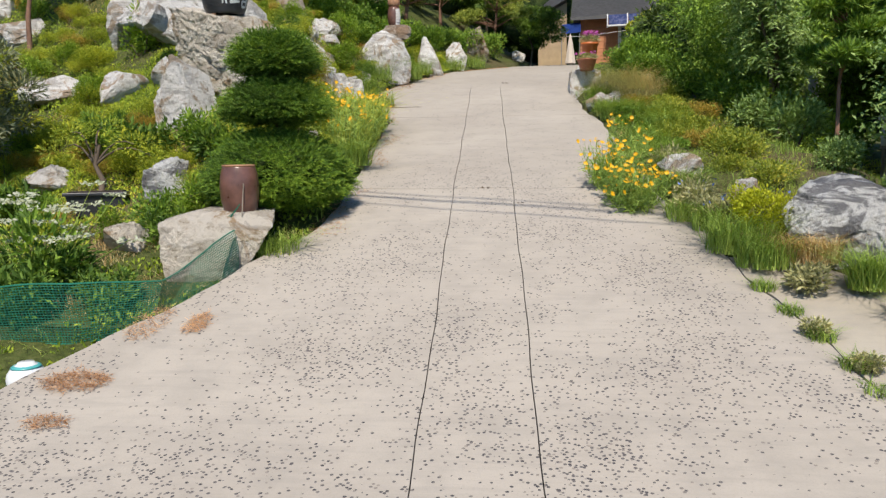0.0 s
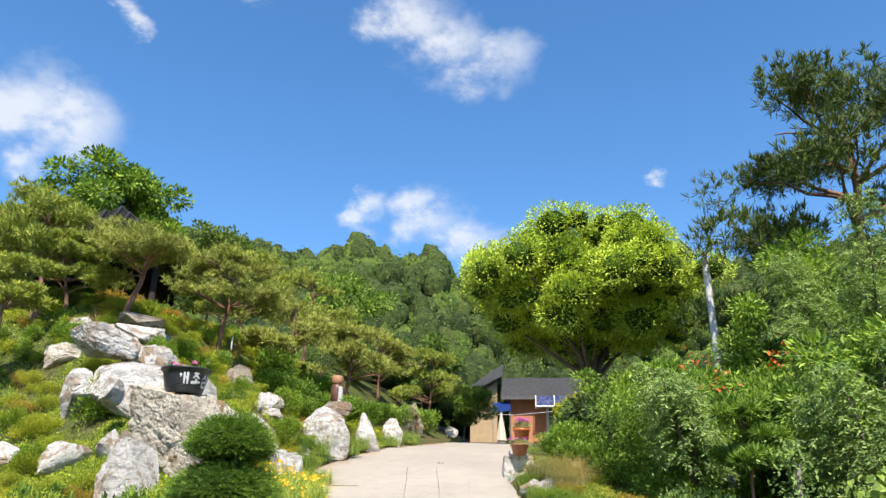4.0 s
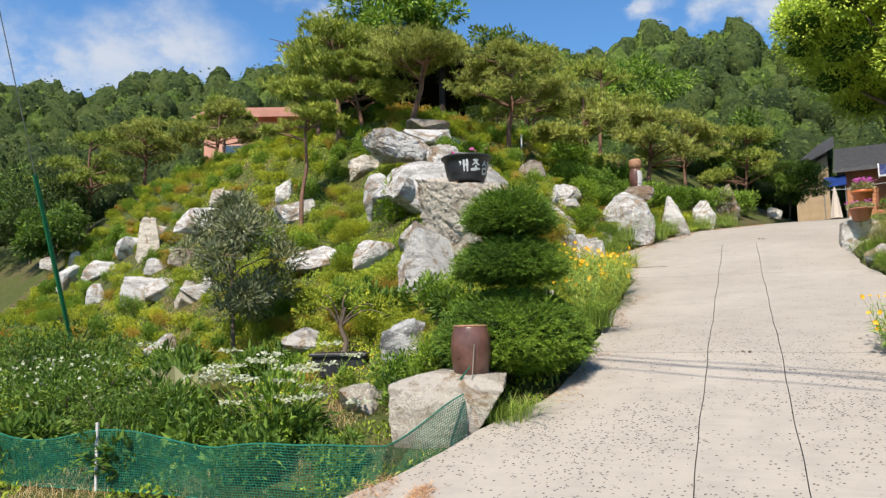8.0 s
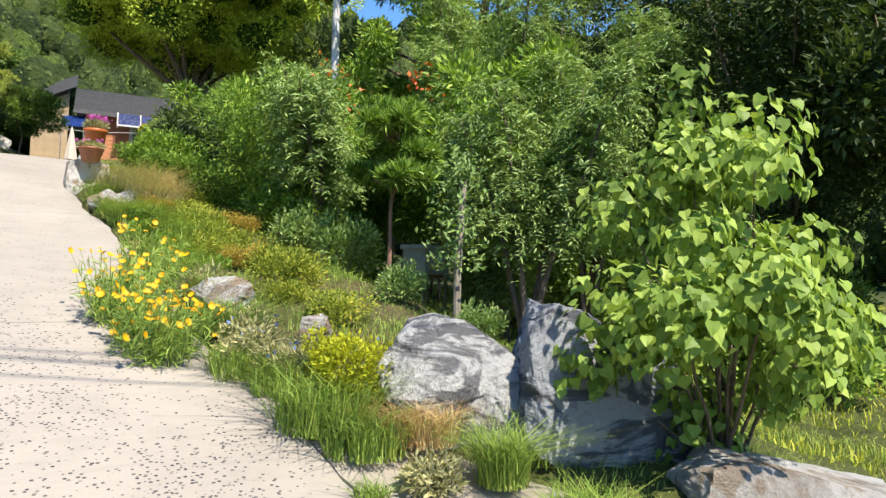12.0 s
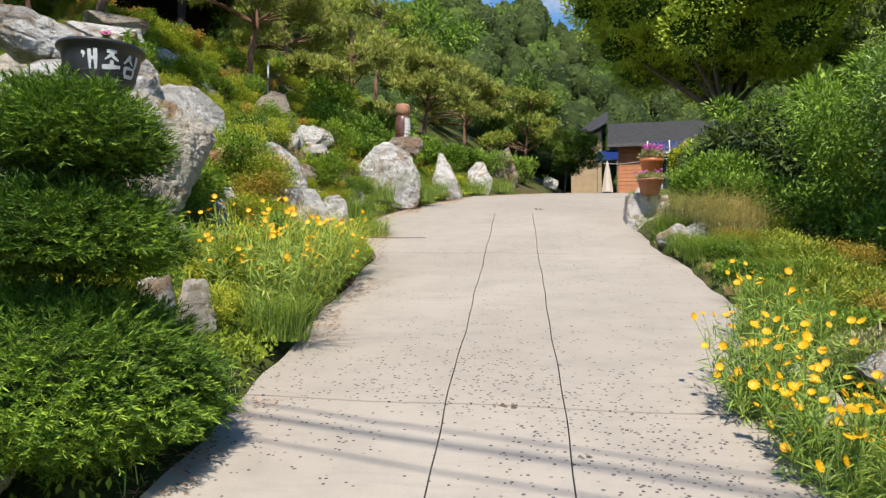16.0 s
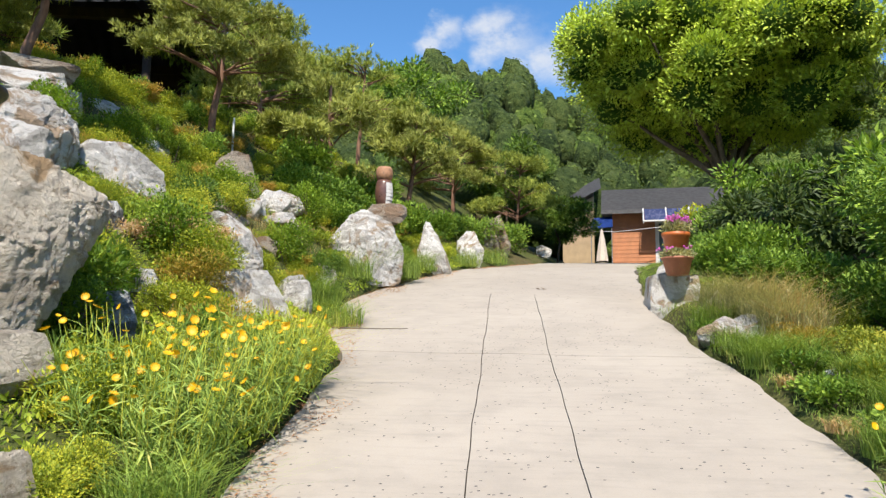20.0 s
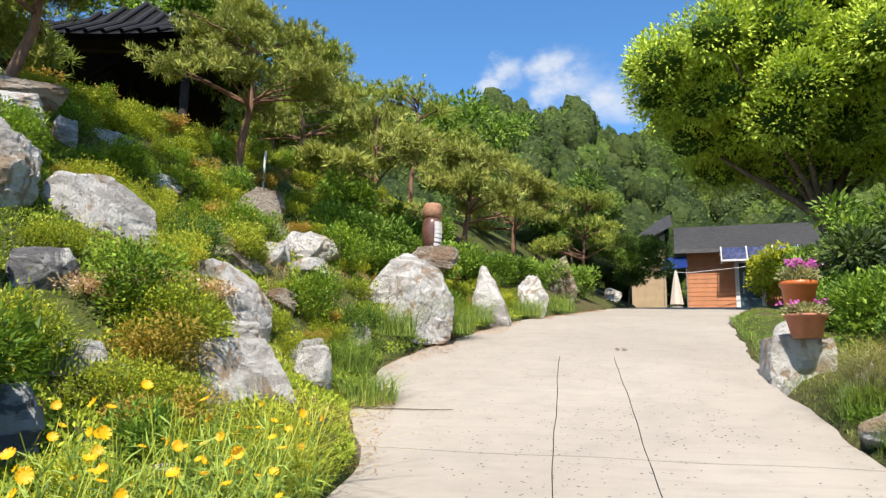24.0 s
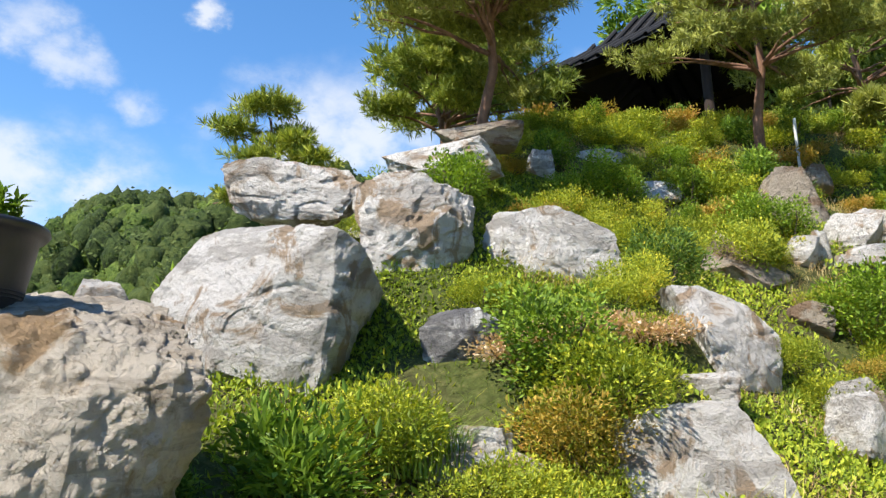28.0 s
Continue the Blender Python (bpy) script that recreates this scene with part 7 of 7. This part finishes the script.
for n in range(11):
    a, q = rng.uniform(0, 6.28), rng.uniform(0.12, 0.27)
    h = rng.uniform(0.05, 0.13)
    pet = thing("petunia", (POT[0] + q * math.cos(a), POT[1] + q * math.sin(a), POT[2] + 0.316), "small petunia with magenta trumpet flower in the tub", "flower", "petunias in the tub")
    V, F = tube([(0, 0, 0), (0.005, 0, h * 0.6), (0.01, 0.005, h)], (0.003, 0.002), 4)
    child("stem", np_mesh("stem", V, F, "grass"), pet)
    P = np.array([[0, 0, z] for z in np.linspace(0.01, h, 34)])
    V, F = leaves(P, rng.normal(0, 0.8, P.shape) + np.array([0, 0, 0.4]), 0.05, 0.45)
    child("foliage", np_mesh("foliage", V, F, "box"), pet)
    if n % 2 == 0:
        bm = lathe_bm([(0.004, 0), (0.007, 0.015), (0.026, 0.028), (0.029, 0.030), (0.006, 0.02)], 10)
        f = part("blossom", bm, "magenta", pet, "magenta trumpet blossom")
        f.matrix_basis = pose(0.01, 0.005, h, 50, 0, rng.uniform(-60, 100))

# ---- stacked jars figure ----
idol = thing("stacked_jar_ornament", (-1.63, 17.25, 4.5), "garden ornament of two stacked brown jars with white shards", "ornament")
part("lower_jar", lathe_bm([(0.10, 0.0), (0.115, 0.01), (0.14, 0.14), (0.145, 0.26), (0.13, 0.38), (0.105, 0.44)], 30), "glaze", idol, "purplish brown glazed jar", True)
part("upper_jar", lathe_bm([(0.10, 0.44), (0.125, 0.455), (0.138, 0.52), (0.132, 0.60), (0.11, 0.645), (0.0, 0.65)], 30), "rim", idol, "reddish clay jar", True)
for n in range(12):
    z, a = 0.03 + 0.35 * (n // 2) / 6, radians(-52 + 26 * (n % 2))
    r = float(np.interp(z + 0.03, (0, 0.14, 0.26, 0.38, 0.44), (0.112, 0.14, 0.145, 0.13, 0.105)))
    shard = box_part("shard", (-0.006, -0.032, 0), (0.008, 0.032, 0.055), "tape", idol, "white glazed shard", 0.003)
    shard.matrix_basis = pose(r * math.cos(a), r * math.sin(a), z, 0, 0, math.degrees(a))
rock(-1.55, 17.22, 0.72, 0.34, 0.5, 4.2, 5, "rock_rust", 91, "flat brown stone under the stacked jars", 4)

# ---- flower pots on the white stone ----
def flower_pot(x, y, z, rt, rb, h, mat, label, bloom, seed, tall):
    global rng
    ob = thing("flower_pot", (x, y, z), label, "flower pot", "pots beside the driveway")
    part("pot", lathe_bm([(rb * 0.9, 0), (rb, 0.005), (rt * 0.95, h * 0.86), (rt * 1.0, h * 0.87), (rt * 1.06, h * 0.92), (rt * 1.06, h), (rt * 0.96, h), (rt * 0.92, h * 0.9), (0, h * 0.9)], 36), mat, ob, smooth=True)
    part("soil", lathe_bm([(0, h * 0.905), (rt * 0.91, h * 0.91), (rt * 0.8, h * 0.94), (0, h * 0.95)], 24), "soil", ob)
    plant = thing("geranium", (x, y, z + h * 0.92), "bushy plant with magenta pink flowers in the pot", "flower", "geraniums in the pots")
    rng = np.random.default_rng(seed)
    P, d = blob_points([(0, 0, tall * 0.35, rt * 1.1, rt * 1.1, tall * 0.36)], 700, 0.3)
    V, F = leaves(P, d + np.array([0, 0, 0.4]), 0.045, 0.5)
    child("foliage", np_mesh("foliage", V, F, "grey"), plant)
    for n in range(bloom):
        a, q = rng.uniform(0, 6.28), rng.uniform(0.2, 1.2) * rt
        c = np.array([q * math.cos(a), q * math.sin(a), tall * rng.uniform(0.6, 1.05)])
        P = c + rng.normal(0, 0.014, (14, 3))
        V, F = leaves(P, rng.normal(0, 1, P.shape), 0.026, 0.9)
        child("blossom", np_mesh("blossom", V, F, "violet"), plant, "magenta pink blossom")
    return ob


rock(2.46, 14.88, 0.5, 0.47, 0.45, 2.84, 5, "rock", 92, "pale stone carrying the tall orange pot", 3)
flower_pot(2.36, 14.30, 3.09, 0.17, 0.12, 0.20, "clay", "low rounded clay pot on the white stone", 8, 311, 0.14)
flower_pot(2.46, 14.86, 3.28, 0.16, 0.115, 0.38, "terracotta", "tall bright orange flower pot behind the clay pot", 26, 312, 0.24)

# ---- utility poles and wires ----
def utility_pole(x, y, top, r0, r1, lean, label, mat="pole"):
    z = float(whole_land(np.array(x), np.array(y))) - 0.1
    ob = thing("utility_pole", (x, y, z), label, "utility pole", "utility poles")
    h = top - z
    V, F = tube([(lean[0] * t, lean[1] * t, h * t) for t in np.linspace(0, 1, 8)], (r0, r1), 16)
    child("shaft", np_mesh("shaft", V, F, mat, True), ob)
    part("cap", lathe_bm([(r1, 0), (r1 * 1.02, 0.01), (r1 * 0.6, 0.03), (0, 0.035)], 16), mat, ob).matrix_basis = pose(lean[0], lean[1], h)
    return ob, h, lean


LP = (-6.35, 5.12)
lp, lph, lpl = utility_pole(LP[0], LP[1], 7.0, 0.155, 0.095, (0.27, 0.0), "grey concrete utility pole with cables and clamps")
for z in (0.965, 0.90, 0.80):
    ringz = lph * z
    r = 0.155 - 0.06 * z
    part("clamp", lathe_bm([(r + 0.002, -0.02), (r + 0.012, -0.018), (r + 0.012, 0.018), (r + 0.002, 0.02)], 16), "steel", lp, "steel band clamp").matrix_basis = pose(lpl[0] * z, 0, ringz)
for n, (dx, dz) in enumerate(((0.13, -0.12), (-0.12, -0.2), (0.12, -0.32), (-0.1, -0.42))):
    box_part("insulator", (lpl[0] + dx - 0.03, -0.04, lph + dz - 0.04), (lpl[0] + dx + 0.03, 0.04, lph + dz + 0.03), "steel", lp, "", 0.01)
part("guard_band", lathe_bm([(0.158, 0.9), (0.162, 0.905), (0.160, 1.15), (0.156, 1.155)], 20), "yellow_band", lp, "worn yellow and black guard band")
part("guard_strip", lathe_bm([(0.1595, 1.16), (0.163, 1.165), (0.162, 1.24), (0.158, 1.245)], 20), "cable", lp, "black rubber strip")
box_part("plate", (-0.02, -0.142, 2.5), (0.04, -0.132, 2.78), "paint_white", lp, "small white number plate")
far_left, over = Vector((-39, 13.9, 5.6)), Vector((25, -3.2, 8.0))
for n, (dz, sag) in enumerate(((-0.10, 0.5), (-0.20, 0.55), (-0.28, 0.6), (-0.44, 0.8))):
    mid = Vector((LP[0] + lpl[0] + 0.1 * (-1) ** n, LP[1], lp.location.z + lph + dz))
    wire = thing("overhead_cable", mid, "black overhead cable strung from the pole", "cable", "overhead cables")
    for end in (far_left, over):
        off = end + Vector((0, 0, dz)) - mid
        s = np.linspace(0, 1, 26)[:, None]
        P = s * np.array(off) - np.array([0, 0, 1]) * sag * 4 * s * (1 - s)
        V, F = tube(P, (0.0095, 0.0095), 5)
        child("span", np_mesh("span", V, F, "cable"), wire)
stay = thing("stay_wire", (LP[0] + lpl[0], LP[1], lp.location.z + lph - 0.6), "thin stay wire with a green plastic guard", "cable")
V, F = tube([(0.04, 0, 0), (-1.1, 2.4, -5.0)], (0.006, 0.006), 5)
child("strand", np_mesh("strand", V, F, "steel"), stay)
V, F = tube([(-0.64, 1.45, -3.05), (-1.1, 2.4, -5.0)], (0.028, 0.028), 8)
child("guard", np_mesh("guard", V, F, "rod"), stay, "green plastic tube")
utility_pole(9.0, 21.4, 9.9, 0.13, 0.10, (-0.1, 0.0), "pale slim concrete utility pole among the trees", "tape")
for x, y, top in ((-36.6, 10.0, 10.6), (-36.5, 10.6, 5.2)):
    ob, h, lean = utility_pole(x, y, top, 0.17, 0.12, (1.7 if top > 8 else 0.8, 0.0), "distant grey utility pole before the woods")
    box_part("crossarm", (lean[0] - 1.0, -0.05, h - 1.5), (lean[0] + 1.0, 0.05, h - 1.38), "steel", ob)

# ---- the sheds at the top of the driveway ----
SH = thing("shed", (4.2, 38.0, 5.75), "shed with orange plank siding, grey roof and blue awning", "shed", turn=-6)
box_part("wall", (0.03, 0.03, 0.0), (5.8, 3.6, 2.6), "orange_wall", SH)
for n in range(15):
    z = 0.02 + 0.172 * n
    for a, b in ((0.0, 1.78), (2.86, 5.83)) if z < 2.2 else ((0.0, 5.83),):
        bm = box_bm(bmesh.new(), (a, 0.0, z), (b, 0.028, z + 0.168))
        for v in bm.verts:
            if v.co.y < 0.01 and v.co.z > z + 0.1:
                v.co.y += 0.012
        part("plank", bm, "orange_wall", SH)
bm = bmesh.new()
rv = [bm.verts.new(p) for p in ((-0.45, -0.5, 2.5), (6.3, -0.5, 2.5), (6.3, 1.8, 3.9), (-0.45, 1.8, 3.9), (6.3, 4.1, 2.5), (-0.45, 4.1, 2.5))]
for f in ((0, 1, 2, 3), (3, 2, 4, 5)):
    bm.faces.new([rv[k] for k in f])
bmesh.ops.solidify(bm, geom=bm.faces[:], thickness=0.12)
part("roof", bm, "shingle", SH)
box_part("fascia", (-0.46, -0.53, 2.36), (6.31, -0.50, 2.52), "shingle", SH)
box_part("door_frame", (1.78, -0.03, 0.0), (1.93, 0.03, 2.15), "white", SH, "white door frame", 0.004)
box_part("door_frame", (2.71, -0.03, 0.0), (2.86, 0.03, 2.15), "white", SH, "white door frame", 0.004)
box_part("door_head", (1.93, -0.03, 2.0), (2.71, 0.03, 2.15), "white", SH, "white door head", 0.004)
box_part("door_panel", (1.93, 0.0, 0.0), (2.71, 0.025, 2.0), "door_blue", SH, "dark blue-grey glazed door")
for n in range(3):
    bm = bmesh.new()
    x0 = 1.3 + n * 0.92
    pts = [(x0 + 0.02, -0.54, 2.52), (x0 + 0.9, -0.54, 2.52), (x0 + 0.9, -0.86, 1.98), (x0 + 0.02, -0.86, 1.98)]
    bm.faces.new([bm.verts.new(p) for p in pts])
    bmesh.ops.solidify(bm, geom=bm.faces[:], thickness=0.02)
    part("awning_panel", bm, "blue_dark", SH, "blue translucent awning panel")
for n in range(4):
    x0 = 1.27 + n * 0.92
    V, F = tube([(x0, -0.02, 2.3), (x0, -0.56, 2.54), (x0, -0.89, 1.98), (x0, -0.86, 1.86)], (0.03, 0.03), 6)
    child("awning_bracket", np_mesh("awning_bracket", V, F, "white"), SH, "white awning bracket")
box_part("awning_rail", (1.25, -0.92, 1.92), (4.06, -0.87, 1.99), "white", SH, "white awning rail", 0.006)

TS = thing("tan_shed", (2.3, 43.0, 6.1), "small tan rendered shed with a sloping grey roof", "shed", turn=-4)
bm = box_bm(bmesh.new(), (0.0, 0.0, 0.0), (1.55, 2.6, 3.1))
for v in bm.verts:
    if v.co.z > 3 and v.co.x > 1:
        v.co.z += 0.82
    if v.co.z > 3 and v.co.y > 1:
        v.co.z += 0.98
part("wall", bm, "tan_wall", TS)
bm = bmesh.new()
rv = [bm.verts.new(p) for p in ((-0.45, -0.55, 2.94), (1.9, -0.55, 4.2), (1.9, 3.1, 5.6), (-0.45, 3.1, 4.34))]
bm.faces.new(rv)
bmesh.ops.solidify(bm, geom=bm.faces[:], thickness=-0.14)
part("roof", bm, "shingle", TS)
bm = box_bm(bmesh.new(), (-0.50, -0.60, 2.82), (-0.455, 3.1, 2.96))
for v in bm.verts:
    v.co.z += max(0.0, v.co.y) * 0.452
part("barge_board", bm, "dark_wood", TS)
bm = bmesh.new()
rv = [bm.verts.new(p) for p in ((0, 0, 0), (0.95, -0.06, 0.06), (0.98, 0.45, 0.6), (0.12, 0.45, 0.52))]
bm.faces.new(rv)
bmesh.ops.solidify(bm, geom=bm.faces[:], thickness=0.03)
tarp = thing("blue_canopy", (3.2, 37.3, 7.44), "small blue plastic canopy between the sheds", "canopy")
part("sheet", bm, "blue", tarp)
for x, y in ((0.05, 0.03), (0.9, 0.0)):
    V, F = tube([(x, y, -1.75), (x, y, 0.03)], (0.02, 0.02), 6)
    child("leg", np_mesh("leg", V, F, "steel"), tarp)
para = thing("folded_parasol", (3.6, 36.4, float(land_z(3.6, 36.4)) + 0.0), "closed cream garden parasol", "parasol")
V, F = tube([(0, 0, 0), (0, 0, 1.5)], (0.02, 0.02), 8)
child("mast", np_mesh("mast", V, F, "steel"), para)
part("base_plate", lathe_bm([(0.22, 0), (0.22, 0.05), (0.05, 0.08), (0.0, 0.08)], 18), "pole", para)
bm = lathe_bm([(0.23, 0.12), (0.21, 0.3), (0.12, 0.95), (0.04, 1.4), (0.01, 1.48)], 16)
for n, v in enumerate(bm.verts):
    v.co.x *= 1 + 0.12 * (n % 2)
    v.co.y *= 1 + 0.12 * (n % 2)
part("canopy", bm, "canvas", para, "folded cream canvas")
line = thing("clothes_line", (2.6, 36.9, 7.3), "pale cord strung in front of the shed", "cord")
V, F = tube([(0, 0, 0), (1.6, 0, -0.06), (3.4, 0, 0.12), (5.2, 0.1, 0.5)], (0.012, 0.012), 5)
child("cord", np_mesh("cord", V, F, "tape"), line)

# ---- pavilion on the crest and the salmon house ----
PV = thing("pavilion", (-9.8, 22.0, float(land_z(-9.8, 22.0)) - 0.1), "dark wooden garden pavilion with a black tiled hip roof", "pavilion", turn=12)
EAVE, TOP, HALF = 9.4 - PV.location.z, 11.5 - PV.location.z, 2.7
for x, y in ((-1.7, -1.7), (1.7, -1.7), (1.7, 1.7), (-1.7, 1.7)):
    part("post", lathe_bm([(0.10, 0), (0.095, 0.5), (0.09, EAVE + 0.35)], 14), "dark_wood", PV, smooth=True).matrix_basis = pose(x, y, 0)
for a in range(4):
    b = box_part("beam", (-1.8, -1.78, EAVE + 0.1), (1.8, -1.62, EAVE + 0.32), "dark_wood", PV)
    b.matrix_basis = pose(0, 0, 0, 0, 0, 90 * a)
    if a < 2:
        continue
    # dark panels added behind the open interior so that it reads as deep shade
    w = box_part("wall_panel", (-1.58, -1.74, 0.0), (1.58, -1.66, EAVE + 0.09), "dark_wood", PV)
    w.matrix_basis = pose(0, 0, 0, 0, 0, 90 * a)
bm = bmesh.new()
apex = bm.verts.new((0, 0, TOP))
N = 10
rim_v = []
for a in range(4):
    for i in range(N):
        s = -1 + 2 * i / N
        p = Matrix.Rotation(a * math.pi / 2, 3, "Z") @ Vector((HALF * s, -HALF, EAVE + 0.22 * s * s))
        rim_v.append(bm.verts.new(p))
mid_v = [bm.verts.new(Vector((v.co.x * 0.5, v.co.y * 0.5, EAVE + (TOP - EAVE) * 0.42))) for v in rim_v]
for i in range(4 * N):
    j = (i + 1) % (4 * N)
    bm.faces.new((rim_v[i], rim_v[j], mid_v[j], mid_v[i]))
    bm.faces.new((mid_v[i], mid_v[j], apex))
bmesh.ops.solidify(bm, geom=bm.faces[:], thickness=0.1)
part("roof", bm, "tile", PV)
for a in range(4):
    for i in range(15):
        s = -0.93 + 1.86 * i / 14
        k = max(1 - abs(s), 0.05)
        q = min(k, 0.5)
        P = [(HALF * s, -HALF - 0.02, EAVE + 0.05 + 0.22 * s * s), (HALF * s, -HALF * (1 - q), EAVE + 0.06 + 0.84 * q * (TOP - EAVE)), (HALF * s, -HALF * (1 - k), EAVE + 0.06 + (TOP - EAVE) * (0.42 + (k - 0.5) * 1.16 if k > 0.5 else 0.84 * k))]
        V, F = tube(P, (0.05, 0.05), 6)
        child("ridge_tile", np_mesh("ridge_tile", V, F, "tile"), PV, "", pose(0, 0, 0, 0, 0, 90 * a))

HS = thing("salmon_house", (-18.4, 22.3, 6.1), "salmon-orange rendered house among the trees", "house", turn=25)
box_part("wall", (0, 0, 0), (4.2, 4.0, 3.6), "salmon", HS)
bm = bmesh.new()
rv = [bm.verts.new(p) for p in ((-0.4, -0.4, 3.5), (4.6, -0.4, 3.5), (4.6, 2.0, 4.6), (-0.4, 2.0, 4.6), (4.6, 4.4, 3.5), (-0.4, 4.4, 3.5))]
for f in ((0, 1, 2, 3), (3, 2, 4, 5)):
    bm.faces.new([rv[k] for k in f])
bmesh.ops.solidify(bm, geom=bm.faces[:], thickness=0.12)
part("roof", bm, "salmon", HS, "salmon-tiled gable roof")
for x in (0.7, 2.5):
    w = box_part("window", (x, -0.03, 1.4), (x + 0.9, 0.02, 2.5), "door_blue", HS)
    box_part("sill", (x - 0.05, -0.08, 1.32), (x + 0.95, 0.0, 1.396), "white", w)

# ---- small things on the lower lawn ----
HV = thing("bee_hive", (7.85, 14.05, float(land_z(7.85, 14.05))), "white painted box hive on a wooden stand on the lawn", "hive", turn=20)
box_part("chamber", (-0.34, -0.26, 0.80), (0.34, 0.26, 1.24), "hive", HV, "", 0.008)
box_part("lid", (-0.38, -0.30, 1.24), (0.38, 0.30, 1.32), "hive", HV, "pale flat lid", 0.01)
for x in (-0.3, 0.3):
    box_part("base_rail", (x - 0.03, -0.28, 0.74), (x + 0.03, 0.28, 0.80), "pale_bark", HV)
    for y in (-0.22, 0.22):
        box_part("leg", (x - 0.025, y - 0.025, -0.06), (x + 0.025, y + 0.025, 0.74), "pale_bark", HV, "", 0.004)
stake = thing("garden_stake", (4.6, 7.75, float(land_z(4.6, 7.75))), "pale dead stem with a climbing vine behind the boulder", "stake")
V, F = tube([(0, 0, -0.05), (0.0, 0.01, 0.5), (0.02, 0, 1.25)], (0.035, 0.03), 8)
child("rod", np_mesh("rod", V, F, "pale_bark"), stake)
rng = np.random.default_rng(331)
P = np.stack([rng.normal(0, 0.13, 700), rng.normal(0, 0.13, 700), rng.uniform(0.5, 1.5, 700)], 1)
V, F = leaves(P, rng.normal(0, 1, P.shape), 0.06, 0.5)
child("vine", np_mesh("vine", V, F, "ash"), stake)

# young pine below the verge, stonecrop between the stones
pine(spot(4.75, 9.35), "young soft-needled pine below the verge", 1.9, 0.05, ring_pads(1.9, 8, 0.55, 341, 0.5), 342, "broad", 12000, 0.13, 0.03)
pink = shrub("pink_stonecrop", spot(-2.49, 11.98), "pink_haze", "low patch of pale pink stonecrop flowers", 0.34, 0.2, 1500, 0.028, 0.6, 9, 343, "flower", BED)
copies(pink, [(-2.3, 12.3, 0.9), (-2.7, 11.65, 0.9)])
sapling(12.8, 18.4, 5.2, 2.2, 18000, 0.13, "deep", "green woodland tree behind the verge", 351, 0.45, 24, 0.36)
sapling(13.5, 26.5, 7.0, 3.0, 22000, 0.16, "broad", "tall green woodland tree", 352, 0.45, 24, 0.36)
post = thing("marker_post", (-4.28, 17.4, float(land_z(-4.28, 17.4))), "slim white post standing among the shrubs", "post")
V, F = tube([(0, 0, -0.05), (0, 0, 0.5), (0.005, 0, 0.7)], (0.018, 0.018), 10)
child("shaft", np_mesh("shaft", V, F, "white", True), post)
light_bush = shrub("verge_bush", spot(4.5, 9.9), "ash", "low pale green bush at the foot of the trees", 0.45, 0.6, 1600, 0.075, 0.4, 12, 361, "shrub", "verge shrubs")
copies(light_bush, [(4.2, 10.6, 0.8), (4.4, 8.4, 0.6), (4.6, 7.4, 0.5)])
pine(spot(-14.6, 18.6), "brownish layered pine before the house", 1.9, 0.2, ring_pads(1.9, 10, 1.3, 371, 0.35), 372, "pine_brown", 12000, 0.16, 0.06)
pine(spot(-15.8, 20.4), "rounded garden pine before the house", 2.4, -0.1, ring_pads(2.4, 11, 1.2, 373, 0.4), 374, "pine", 12000, 0.17, 0.06)
copies(bank_bush, [(-2.2, 19.5, 0.9), (-2.9, 18.8, 0.9), (-1.9, 20.8, 0.9), (-2.6, 21.4, 1.0), (-1.4, 22.4, 0.9), (-1.0, 24.2, 0.9), (-3.6, 19.4, 1.0), (-0.4, 26.5, 1.0), (0.1, 28.2, 1.0), (-2.6, 17.9, 0.7), (-3.4, 18.2, 0.8)], 9)
copies(hedge, [(-1.9, 18.5, 1.0), (-1.5, 19.9, 1.0), (-1.0, 21.8, 1.0), (-2.2, 20.2, 1.1), (-0.8, 23.2, 1.0), (-2.9, 19.9, 1.1)], 10)
for n, (x, y, h) in enumerate(((-18.8, 16.4, 2.4), (-21.5, 18.2, 3.0), (-24.0, 19.5, 3.6), (-20.0, 12.6, 2.4), (-27.0, 14.5, 3.6), (-28.0, 20.5, 4.2), (-21.0, 7.4, 2.2))):
    sapling(x, y, h, h * 0.5, 6000, 0.12, "forest_shade" if n % 2 else "deep", "dark leafy tree below the rock garden", 380 + n, 0.42, 16, 0.4)
feathery(6.3, 9.0, 3.3, 1.35, 2000, "ash", "feathery young tree behind the stake", 391, 0.42)
feathery(6.8, 10.4, 2.9, 0.9, 1300, "ash", "slender feathery sapling beside the stake", 393, 0.25)
